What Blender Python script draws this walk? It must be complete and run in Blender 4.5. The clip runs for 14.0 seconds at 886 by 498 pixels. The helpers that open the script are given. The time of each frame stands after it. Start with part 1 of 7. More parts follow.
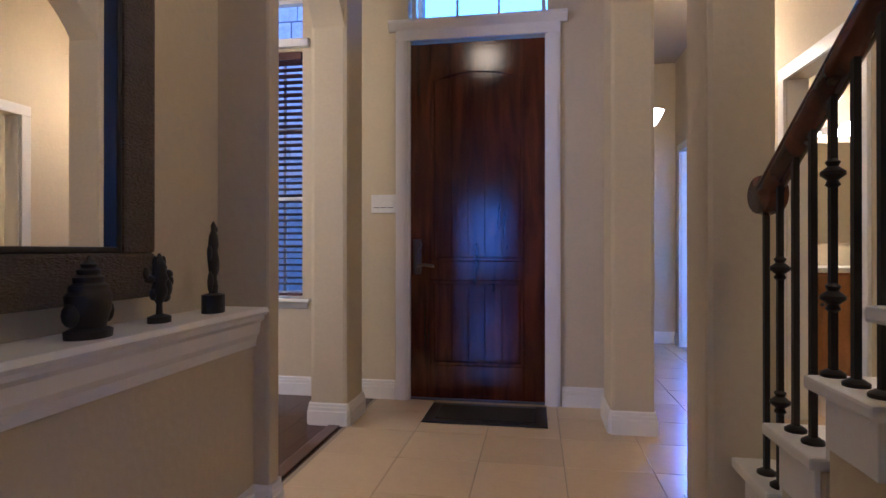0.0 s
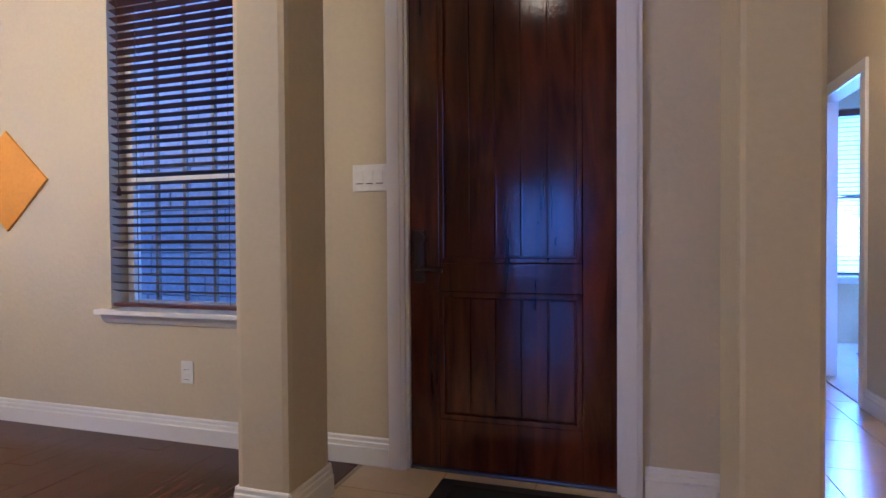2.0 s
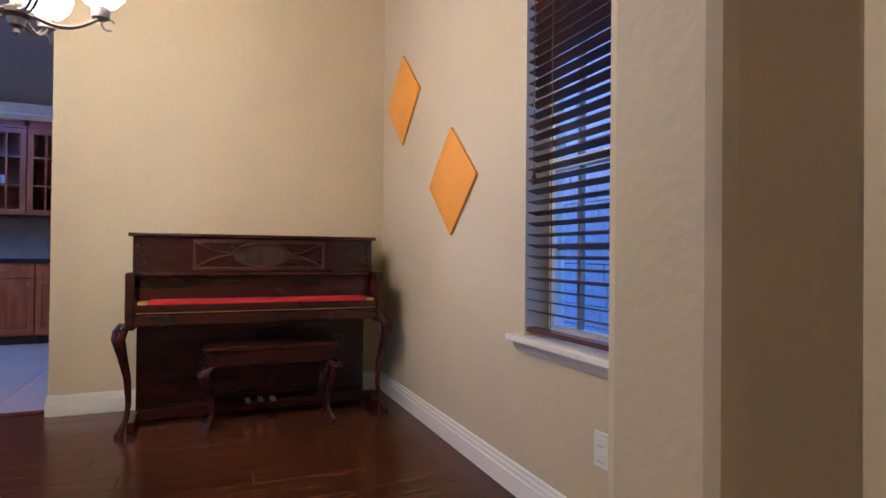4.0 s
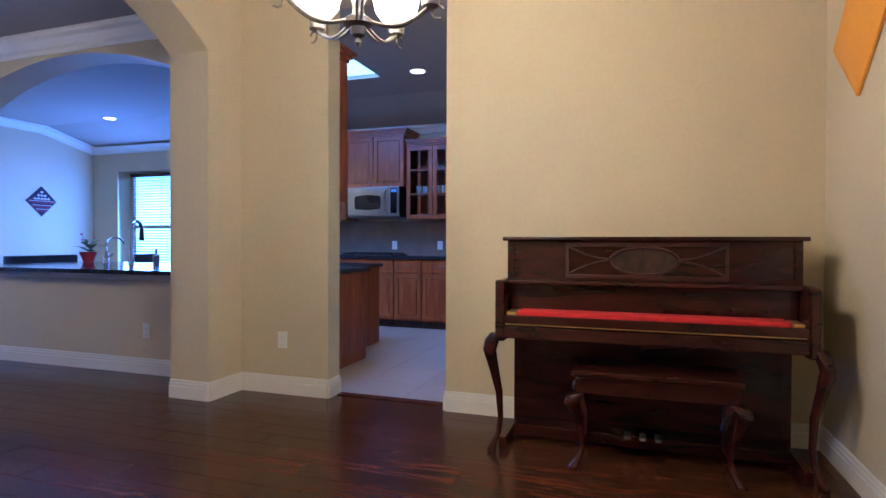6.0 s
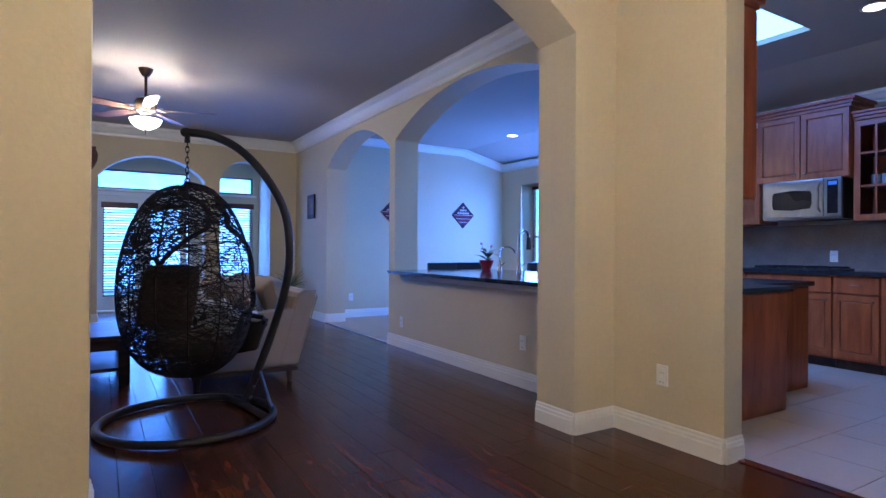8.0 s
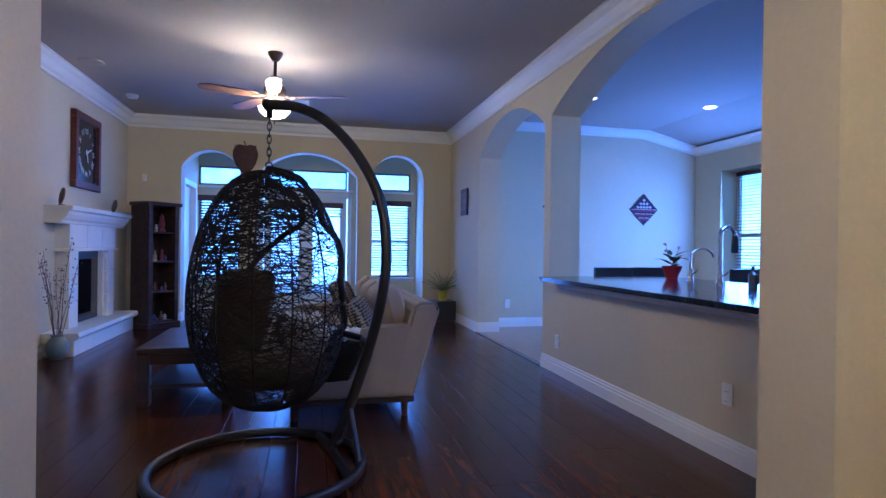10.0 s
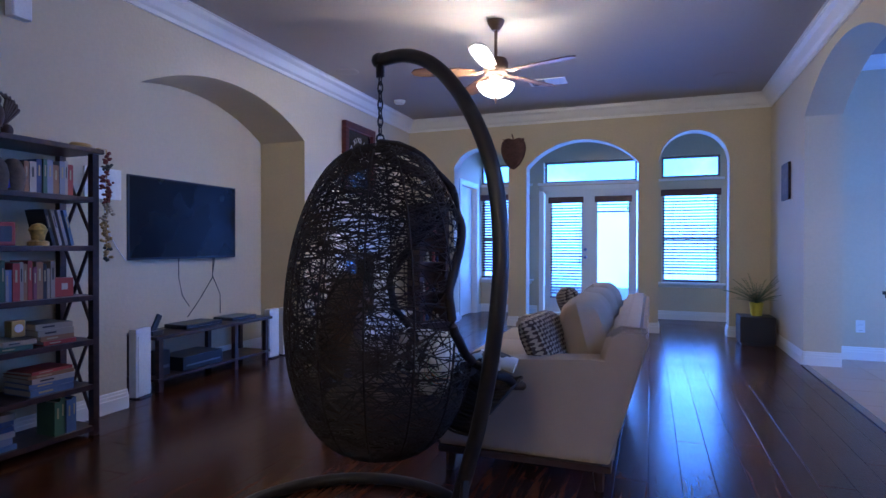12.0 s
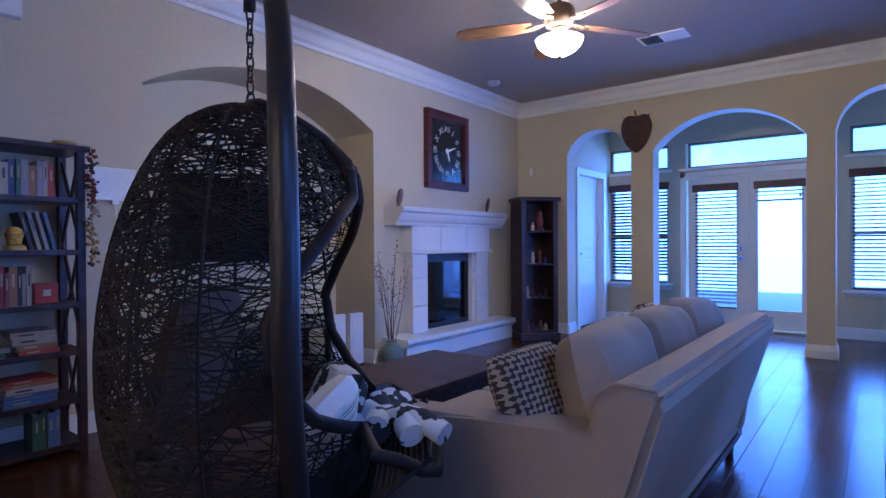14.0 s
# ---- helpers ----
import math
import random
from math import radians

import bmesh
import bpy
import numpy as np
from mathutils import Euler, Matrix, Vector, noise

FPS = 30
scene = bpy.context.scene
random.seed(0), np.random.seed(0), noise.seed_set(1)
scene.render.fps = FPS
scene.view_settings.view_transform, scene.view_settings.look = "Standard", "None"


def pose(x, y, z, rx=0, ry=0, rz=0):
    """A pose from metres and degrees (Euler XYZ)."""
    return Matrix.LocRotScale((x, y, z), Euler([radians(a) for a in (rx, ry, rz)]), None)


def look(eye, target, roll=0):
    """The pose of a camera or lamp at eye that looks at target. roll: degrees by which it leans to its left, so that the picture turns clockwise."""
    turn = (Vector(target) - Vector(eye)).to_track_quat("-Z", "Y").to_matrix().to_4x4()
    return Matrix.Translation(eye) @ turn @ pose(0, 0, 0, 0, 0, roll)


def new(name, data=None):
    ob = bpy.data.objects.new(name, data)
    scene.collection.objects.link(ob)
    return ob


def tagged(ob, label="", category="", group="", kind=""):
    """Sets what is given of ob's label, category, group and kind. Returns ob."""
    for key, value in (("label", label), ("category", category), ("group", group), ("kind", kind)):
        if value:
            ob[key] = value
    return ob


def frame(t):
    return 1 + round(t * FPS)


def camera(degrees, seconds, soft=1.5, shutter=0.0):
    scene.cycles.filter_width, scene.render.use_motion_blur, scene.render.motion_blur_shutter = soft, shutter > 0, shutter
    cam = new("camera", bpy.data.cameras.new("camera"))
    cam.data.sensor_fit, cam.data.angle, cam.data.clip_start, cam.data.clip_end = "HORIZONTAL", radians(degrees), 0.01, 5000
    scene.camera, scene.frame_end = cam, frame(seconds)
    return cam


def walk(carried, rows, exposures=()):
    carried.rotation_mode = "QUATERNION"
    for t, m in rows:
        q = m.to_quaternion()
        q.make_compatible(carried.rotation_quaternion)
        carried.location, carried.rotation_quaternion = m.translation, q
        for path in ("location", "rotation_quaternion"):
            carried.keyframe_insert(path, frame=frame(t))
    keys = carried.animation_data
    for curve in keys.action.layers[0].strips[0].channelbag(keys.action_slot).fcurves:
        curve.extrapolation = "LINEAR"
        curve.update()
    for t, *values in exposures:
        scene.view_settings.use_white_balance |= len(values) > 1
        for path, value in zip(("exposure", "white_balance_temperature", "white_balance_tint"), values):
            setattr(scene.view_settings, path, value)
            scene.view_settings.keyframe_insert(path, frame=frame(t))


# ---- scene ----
cam = camera(76.4, 14.0)
PATH = [
    (0, (0.835, 0.697, 1.023), (0.508, 2.67, 1.028), 0.0),
    (0.5, (0.866, 0.991, 1.009), (0.534, 2.964, 1.016), 0.0),
    (1, (0.921, 1.332, 1.016), (0.551, 3.298, 1.017), -0.2),
    (1.5, (0.912, 1.678, 1.01), (0.492, 3.634, 1.008), -0.2),
    (2, (0.899, 2.06, 1.059), (0.303, 3.969, 1.023), -0.4),
    (2.5, (0.798, 2.325, 0.998), (-0.26, 4.022, 1.002), 0.3),
    (2.7, (0.759, 2.453, 0.975), (-0.453, 4.043, 1.0), 0.7),
    (4.8, (-0.05, 3.49, 1.061), (-2.034, 3.737, 1.054), 0.2),
    (5, (-0.11, 3.515, 1.07), (-2.107, 3.628, 1.061), 0.4),
    (5.5, (-0.263, 3.6, 1.097), (-2.24, 3.294, 1.079), 0.4),
    (6, (-0.374, 3.522, 1.091), (-2.266, 2.876, 1.07), 0.2),
    (6.5, (-0.577, 3.407, 1.092), (-2.348, 2.479, 1.079), 0.3),
    (7, (-0.744, 3.322, 1.092), (-2.338, 2.114, 1.088), 0.4),
    (7.5, (-0.905, 3.273, 1.109), (-2.187, 1.737, 1.108), 0.4),
    (8, (-1.077, 3.212, 1.099), (-2.121, 1.506, 1.102), 0.4),
    (8.5, (-1.245, 3.101, 1.117), (-2.088, 1.287, 1.115), 0.4),
    (8.7, (-1.306, 3.047, 1.118), (-2.089, 1.207, 1.118), 0.3),
    (10.8, (-2.204, 1.756, 1.123), (-2.337, -0.24, 1.113), 0.7),
    (11, (-2.307, 1.663, 1.1), (-2.321, -0.337, 1.092), 0.5),
    (11.5, (-2.461, 1.407, 1.098), (-2.139, -0.567, 1.087), 0.4),
    (12, (-2.65, 1.185, 1.107), (-1.958, -0.691, 1.093), 0.1),
    (12.5, (-2.814, 0.971, 1.112), (-1.876, -0.795, 1.096), 0.2),
    (13, (-2.926, 0.714, 1.087), (-1.941, -1.026, 1.076), 0.1),
    (13.5, (-2.987, 0.418, 1.082), (-1.927, -1.278, 1.076), -0.0),
    (14, (-3.063, 0.038, 1.114), (-1.838, -1.543, 1.098), -0.4),
]
walk(cam, [(t, look(eye, target, roll)) for t, eye, target, roll in PATH],
     [(0, 0.15, 4850, 24), (2.5, 0.08, 4850, 24), (5, 0.10, 5000, 19), (8.5, 0.06, 4980, 16), (11, 0.02, 4880, 17), (14, 0.08, 4980, 23)])

# ---- light ----
world = bpy.data.worlds.new("world")
scene.world = world
world.use_nodes = True
wn = world.node_tree.nodes
sky = wn.new("ShaderNodeTexSky")
sky.sky_type, sky.sun_disc = "NISHITA", False
sky.sun_elevation, sky.sun_rotation = radians(22), radians(200)
wn["Background"].inputs[1].default_value = 0.15
world.node_tree.links.new(sky.outputs[0], wn["Background"].inputs[0])


def sun_lamp():
    d = bpy.data.lights.new("sun", "SUN")
    d.energy, d.angle, d.color = 1.0, radians(12), (1, 0.93, 0.85)
    ob = new("sun", d)
    ob.matrix_world = look((0, -30, 14), (0, 0, 0))
    return ob


def area_lamp(name, eye, target, w, h, watts, color):
    d = bpy.data.lights.new(name, "AREA")
    d.shape, d.size, d.size_y, d.energy, d.color = "RECTANGLE", w, h, watts, color
    ob = new(name, d)
    ob.matrix_world = look(eye, target)
    return ob


def bulb(name, eye, watts, color, size=0.04):
    d = bpy.data.lights.new(name, "POINT")
    d.energy, d.color, d.shadow_soft_size = watts, color, size
    ob = new(name, d)
    ob.location = eye
    return ob


def downlight(name, eye, watts, color):
    d = bpy.data.lights.new(name, "SPOT")
    d.energy, d.color, d.shadow_soft_size, d.spot_size, d.spot_blend = watts, color, 0.05, radians(110), 0.6
    ob = new(name, d)
    ob.location = eye
    return ob


DAY = (0.14, 0.31, 1.0)
WARM = (1.0, 0.78, 0.47)
sun_lamp()
# daylight in the openings of the windows
area_lamp("window_daylight", (-1.72, -7.86, 1.15), (-1.72, 0, 0.6), 1.35, 2.0, 40, DAY)
area_lamp("window_daylight", (-3.2, -7.86, 1.4), (-3.0, 0, 0.8), 0.75, 1.6, 26, DAY)
area_lamp("window_daylight", (-0.40, -7.86, 1.4), (-0.6, 0, 0.8), 0.75, 1.6, 20, DAY)
area_lamp("window_daylight", (-7.62, -3.9, 1.4), (0, -4.2, 1.1), 1.6, 1.7, 125, DAY)
area_lamp("skylight_daylight", (-5.16, 0.0, 2.92), (-5.16, 0.0, 0), 1.5, 1.7, 80, DAY)
area_lamp("window_daylight", (3.03, 8.48, 1.5), (2.2, 6.0, 0.0), 0.8, 1.5, 300, DAY)
# lamps of the house
CH = (-2.11, 2.62)
for a in range(5):
    bulb("chandelier_bulb", (CH[0] + 0.25 * math.cos(a * 1.2566 + 0.5), CH[1] + 0.25 * math.sin(a * 1.2566 + 0.5), 2.08), 17, WARM, 0.05)
FAN = (-1.475, -3.22)
for a in range(3):
    bulb("fan_bulb", (FAN[0] + 0.125 * math.cos(a * 2.094 + 0.9), FAN[1] + 0.125 * math.sin(a * 2.094 + 0.9), 2.405), 20, (1, 0.82, 0.55), 0.03)
bulb("foyer_bulb", (0.33, 2.55, 3.0), 10, (1.0, 0.74, 0.40), 0.14)
bulb("stair_bulb", (1.98, 1.75, 2.9), 13, (1.0, 0.74, 0.40), 0.10)
bulb("hall_bulb", (1.95, 4.9, 2.3), 22, (1.0, 0.74, 0.40), 0.08)
bulb("bath_bulb", (3.1, 5.2, 2.0), 32, WARM, 0.10)
for lx, ly in ((-5.9, 1.35), (-5.0, -3.8), (-6.6, -3.75)):
    downlight("recessed_bulb", (lx, ly, 2.86), 16, (1, 0.85, 0.65))

# ---- materials ----
def mat(name, color, rough=0.6, metal=0.0, vary=0.10, scale=3.0, fine=60.0, bump=0.1, spec=0.5, emit=0.0, random_tint=0.0, coat=0.0, stretch=(1, 1, 1), dist=0.004):
    m = bpy.data.materials.new(name)
    m.use_nodes = True
    n, l = m.node_tree.nodes, m.node_tree.links
    b = n["Principled BSDF"]
    b.inputs["Roughness"].default_value, b.inputs["Metallic"].default_value = rough, metal
    b.inputs["Specular IOR Level"].default_value = spec
    b.inputs["Coat Weight"].default_value = coat
    b.inputs["Coat Roughness"].default_value = 0.12
    tc, mp = n.new("ShaderNodeTexCoord"), n.new("ShaderNodeMapping")
    mp.inputs["Scale"].default_value = stretch
    l.new(tc.outputs["Object"], mp.inputs[0])
    big, small = n.new("ShaderNodeTexNoise"), n.new("ShaderNodeTexNoise")
    big.inputs["Scale"].default_value, small.inputs["Scale"].default_value = scale, fine
    small.inputs["Detail"].default_value = 5
    for t in (big, small):
        l.new(mp.outputs[0], t.inputs["Vector"])
    add = n.new("ShaderNodeMath")
    add.operation = "MULTIPLY_ADD"
    add.inputs[1].default_value = 0.5
    l.new(small.outputs[0], add.inputs[0])
    half = n.new("ShaderNodeMath")
    half.operation = "MULTIPLY"
    half.inputs[1].default_value = 0.5
    l.new(big.outputs[0], half.inputs[0])
    l.new(half.outputs[0], add.inputs[2])
    hsv = n.new("ShaderNodeHueSaturation")
    hsv.inputs["Color"].default_value = (*color, 1)
    rng = n.new("ShaderNodeMapRange")
    rng.inputs["From Min"].default_value, rng.inputs["From Max"].default_value = 0.3, 0.7
    rng.inputs["To Min"].default_value, rng.inputs["To Max"].default_value = 1 - vary, 1 + vary
    l.new(add.outputs[0], rng.inputs["Value"])
    last = rng.outputs[0]
    if random_tint:
        oi, r2, mul = n.new("ShaderNodeObjectInfo"), n.new("ShaderNodeMapRange"), n.new("ShaderNodeMath")
        r2.inputs["To Min"].default_value, r2.inputs["To Max"].default_value = 1 - random_tint, 1 + random_tint
        mul.operation = "MULTIPLY"
        l.new(oi.outputs["Random"], r2.inputs["Value"])
        l.new(r2.outputs[0], mul.inputs[0])
        l.new(last, mul.inputs[1])
        last = mul.outputs[0]
    l.new(last, hsv.inputs["Value"])
    l.new(hsv.outputs[0], b.inputs["Base Color"])
    if bump:
        bp = n.new("ShaderNodeBump")
        bp.inputs["Strength"].default_value, bp.inputs["Distance"].default_value = bump, dist
        l.new(small.outputs[0], bp.inputs["Height"])
        l.new(bp.outputs[0], b.inputs["Normal"])
    rr = n.new("ShaderNodeMapRange")
    rr.inputs["To Min"].default_value, rr.inputs["To Max"].default_value = max(0.0, rough - 0.08), min(1.0, rough + 0.08)
    l.new(big.outputs[0], rr.inputs["Value"])
    if metal < 1 and rough > 0.02:
        l.new(rr.outputs[0], b.inputs["Roughness"])
    if emit:
        b.inputs["Emission Color"].default_value = (*color, 1)
        b.inputs["Emission Strength"].default_value = emit
    return m


def glass_mat(name, color=(0.9, 0.95, 1.0)):
    m = bpy.data.materials.new(name)
    m.use_nodes = True
    b = m.node_tree.nodes["Principled BSDF"]
    b.inputs["Base Color"].default_value = (*color, 1)
    b.inputs["Transmission Weight"].default_value = 1.0
    b.inputs["Roughness"].default_value = 0.02
    b.inputs["IOR"].default_value = 1.05
    return m


def wood_mat(name, dark, light, rough=0.35, along=(1, 1, 12), scale=2.5, random_tint=0.0, coat=0.0, bump=0.15):
    """Grain runs along the axis with the smallest factor."""
    m = mat(name, light, rough, bump=bump, spec=0.38, coat=coat, vary=0.12, random_tint=random_tint, scale=1.5)
    n, l = m.node_tree.nodes, m.node_tree.links
    tc, mp, nz, ramp = n.new("ShaderNodeTexCoord"), n.new("ShaderNodeMapping"), n.new("ShaderNodeTexNoise"), n.new("ShaderNodeValToRGB")
    mp.inputs["Scale"].default_value = along
    nz.inputs["Scale"].default_value, nz.inputs["Detail"].default_value, nz.inputs["Distortion"].default_value = scale, 6, 0.8
    ramp.color_ramp.elements[0].position, ramp.color_ramp.elements[1].position = 0.32, 0.68
    ramp.color_ramp.elements[0].color, ramp.color_ramp.elements[1].color = (*dark, 1), (*light, 1)
    l.new(tc.outputs["Object"], mp.inputs[0])
    if random_tint:
        oi, sc, ad = n.new("ShaderNodeObjectInfo"), n.new("ShaderNodeMath"), n.new("ShaderNodeVectorMath")
        sc.operation, sc.inputs[1].default_value = "MULTIPLY", 40
        l.new(oi.outputs["Random"], sc.inputs[0])
        l.new(mp.outputs[0], ad.inputs[0])
        l.new(sc.outputs[0], ad.inputs[1])
        l.new(ad.outputs[0], nz.inputs["Vector"])
    else:
        l.new(mp.outputs[0], nz.inputs["Vector"])
    l.new(nz.outputs[0], ramp.inputs[0])
    hsv = [k for k in n if k.bl_idname == "ShaderNodeHueSaturation"][0]
    l.new(ramp.outputs[0], hsv.inputs["Color"])
    return m


M_WALL = mat("wall_paint", (0.60, 0.512, 0.335), 0.68, vary=0.045, scale=2.2, fine=38, bump=0.45, dist=0.004)
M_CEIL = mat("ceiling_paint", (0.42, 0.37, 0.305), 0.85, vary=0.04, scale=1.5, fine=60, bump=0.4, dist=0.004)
M_TRIM = mat("white_trim", (0.80, 0.78, 0.72), 0.38, vary=0.02, bump=0.03)
M_TILE = mat("beige_tile", (0.62, 0.48, 0.31), 0.22, vary=0.035, scale=4, fine=25, bump=0.04, random_tint=0.06)
M_GROUT = mat("grout", (0.30, 0.25, 0.18), 0.9)
M_PLANK = wood_mat("dark_floor_wood", (0.027, 0.008, 0.004), (0.092, 0.030, 0.012), 0.22, along=(9, 1.0, 9), scale=3, random_tint=0.30, bump=0.12)
M_PLANK.node_tree.nodes["Principled BSDF"].inputs["Specular IOR Level"].default_value = 0.24
M_GAP = mat("floor_joint", (0.012, 0.006, 0.004), 0.8)
M_DOOR = wood_mat("stained_alder", (0.032, 0.0075, 0.004), (0.125, 0.029, 0.011), 0.10, along=(4, 4, 0.5), scale=3, coat=0.4)
M_PIANO = wood_mat("mahogany", (0.020, 0.0045, 0.004), (0.050, 0.011, 0.008), 0.24, along=(5, 1, 5), coat=0.2)
M_CAB = wood_mat("cherry_cabinet", (0.23, 0.052, 0.015), (0.39, 0.108, 0.032), 0.33, along=(5, 5, 0.8))
M_DARKWOOD = wood_mat("espresso_wood", (0.022, 0.012, 0.010), (0.060, 0.030, 0.022), 0.40, along=(1, 6, 6))
M_BLACK = mat("black_metal", (0.014, 0.012, 0.012), 0.42, 0.0, bump=0.05)
M_IRON = mat("wrought_iron", (0.018, 0.015, 0.014), 0.45, 0.4)
M_STEEL = mat("stainless_steel", (0.20, 0.20, 0.21), 0.28, 1.0, bump=0)
M_CHROME = mat("chrome", (0.8, 0.8, 0.8), 0.08, 1.0, bump=0)
M_BRONZE = mat("oiled_bronze", (0.10, 0.065, 0.045), 0.4, 0.7)
M_PEWTER = mat("brushed_pewter", (0.24, 0.21, 0.18), 0.38, 0.9, bump=0.02)
M_BRASS = mat("brass", (0.55, 0.36, 0.12), 0.35, 0.9, bump=0.02)
M_GRANITE = mat("dark_granite", (0.022, 0.022, 0.026), 0.10, vary=0.6, scale=30, fine=160, bump=0)
M_GLASS = glass_mat("clear_glass")
M_MIRROR = mat("silvered_mirror", (0.92, 0.92, 0.92), 0.01, 1.0, vary=0, bump=0)
M_SCREEN = mat("tv_screen", (0.004, 0.004, 0.005), 0.28, bump=0, vary=0, spec=0.12)
M_FIREGLASS = mat("fire_screen_glass", (0.004, 0.004, 0.005), 0.05, bump=0, vary=0, spec=0.5)
M_PLASTIC_W = mat("white_plastic", (0.78, 0.77, 0.72), 0.35, bump=0)
M_PLASTIC_B = mat("black_plastic", (0.012, 0.012, 0.014), 0.35, bump=0)
M_MUNTIN = mat("bronze_muntin", (0.24, 0.20, 0.17), 0.5)
M_BLIND = wood_mat("blind_wood", (0.065, 0.024, 0.018), (0.115, 0.044, 0.030), 0.40, along=(0.8, 8, 8))
M_WICKER = mat("dark_wicker", (0.014, 0.009, 0.0075), 0.62, vary=0.4, scale=8, bump=0.2, spec=0.25)
M_SOFA = mat("beige_linen", (0.31, 0.245, 0.185), 0.9, vary=0.09, scale=5, fine=320, bump=0.5, dist=0.002)
M_CARPET = mat("carpet", (0.46, 0.38, 0.30), 0.95, vary=0.15, fine=180, bump=0.8, dist=0.01)
M_KTILE = mat("pale_tile", (0.44, 0.345, 0.26), 0.42, vary=0.04, scale=3, fine=40, bump=0.0, random_tint=0.03)
M_ORANGE = mat("orange_silk", (0.78, 0.33, 0.025), 0.55, vary=0.08, scale=6, fine=45, bump=0.3)
M_RED = mat("red_felt", (0.55, 0.02, 0.02), 0.9, bump=0.3)
M_STONE = mat("cast_stone", (0.74, 0.71, 0.66), 0.7, vary=0.06, scale=4, fine=50, bump=0.2)
M_LIT = mat("lit_frosted_glass", (1.0, 0.86, 0.62), 0.5, emit=9.0, bump=0, vary=0)
M_LENS = mat("lit_lens", (1.0, 0.85, 0.62), 0.5, emit=6.0, bump=0, vary=0)
M_LEAF = mat("leaf", (0.06, 0.12, 0.035), 0.5, vary=0.35, scale=14, bump=0.1)
M_YELLOW = mat("yellow_pot", (0.62, 0.55, 0.04), 0.4, bump=0)
M_REDPOT = mat("red_pot", (0.45, 0.025, 0.025), 0.35, bump=0)
M_SKYCARD = mat("bright_overcast", (0.34, 0.70, 1.0), 1.0, emit=3.0, bump=0, vary=0)


def garden_mat():
    """Bright garden below, blue evening sky above."""
    m = bpy.data.materials.new("garden_glow")
    m.use_nodes = True
    n, l = m.node_tree.nodes, m.node_tree.links
    geo, sep, ramp, em, nz = n.new("ShaderNodeNewGeometry"), n.new("ShaderNodeSeparateXYZ"), n.new("ShaderNodeValToRGB"), n.new("ShaderNodeEmission"), n.new("ShaderNodeTexNoise")
    nz.inputs["Scale"].default_value = 0.9
    nz.inputs["Detail"].default_value = 6
    mix = n.new("ShaderNodeMath")
    mix.operation, mix.inputs[1].default_value = "MULTIPLY_ADD", 2.2
    l.new(geo.outputs["Position"], sep.inputs[0])
    l.new(geo.outputs["Position"], nz.inputs["Vector"])
    l.new(nz.outputs[0], mix.inputs[0])
    l.new(sep.outputs["Z"], mix.inputs[2])
    mr = n.new("ShaderNodeMapRange")
    mr.inputs["From Min"].default_value, mr.inputs["From Max"].default_value = 0.0, 5.0
    l.new(mix.outputs[0], mr.inputs["Value"])
    r = ramp.color_ramp
    r.elements[0].position, r.elements[0].color = 0.14, (0.19, 0.42, 0.95, 1)
    r.elements[1].position, r.elements[1].color = 0.90, (0.15, 0.40, 0.95, 1)
    for pos, col in ((0.26, (0.23, 0.46, 1.0, 1)), (0.60, (0.25, 0.49, 1.0, 1)), (0.74, (0.22, 0.47, 1.0, 1))):
        r.elements.new(pos).color = col
    l.new(mr.outputs[0], ramp.inputs[0])
    l.new(ramp.outputs[0], em.inputs[0])
    em.inputs[1].default_value = 6.0
    l.new(em.outputs[0], n["Material Output"].inputs[0])
    return m


M_GARDEN = garden_mat()
M_BRICK_OUT = mat("grey_brick_outside", (0.42, 0.43, 0.52), 0.9, vary=0.25, scale=8, fine=30)

# ---- mesh helpers ----
def box(bm, x0, x1, y0, y1, z0, z1, bevel=0.0):
    x0, x1, y0, y1, z0, z1 = min(x0, x1), max(x0, x1), min(y0, y1), max(y0, y1), min(z0, z1), max(z0, z1)
    g = bmesh.ops.create_cube(bm, size=1.0, matrix=Matrix.Translation(((x0 + x1) / 2, (y0 + y1) / 2, (z0 + z1) / 2)) @ Matrix.Diagonal((x1 - x0, y1 - y0, z1 - z0, 1)))
    if bevel > 0:
        es = list({e for v in g["verts"] for e in v.link_edges})
        bmesh.ops.bevel(bm, geom=es, offset=bevel, segments=2, affect="EDGES", profile=0.6)
    return bm


def cyl(bm, a, b, r0, r1=None, seg=16, caps=True):
    a, b = Vector(a), Vector(b)
    r1 = r0 if r1 is None else r1
    d = b - a
    m = Matrix.Translation((a + b) / 2) @ d.to_track_quat("Z", "Y").to_matrix().to_4x4()
    bmesh.ops.create_cone(bm, cap_ends=caps, segments=seg, radius1=r0, radius2=r1, depth=d.length, matrix=m)
    return bm


def ball(bm, c, rx, ry=None, rz=None, seg=16):
    ry, rz = rx if ry is None else ry, rx if rz is None else rz
    bmesh.ops.create_uvsphere(bm, u_segments=seg, v_segments=max(6, seg // 2), radius=1, matrix=Matrix.Translation(c) @ Matrix.Diagonal((rx, ry, rz, 1)))
    return bm


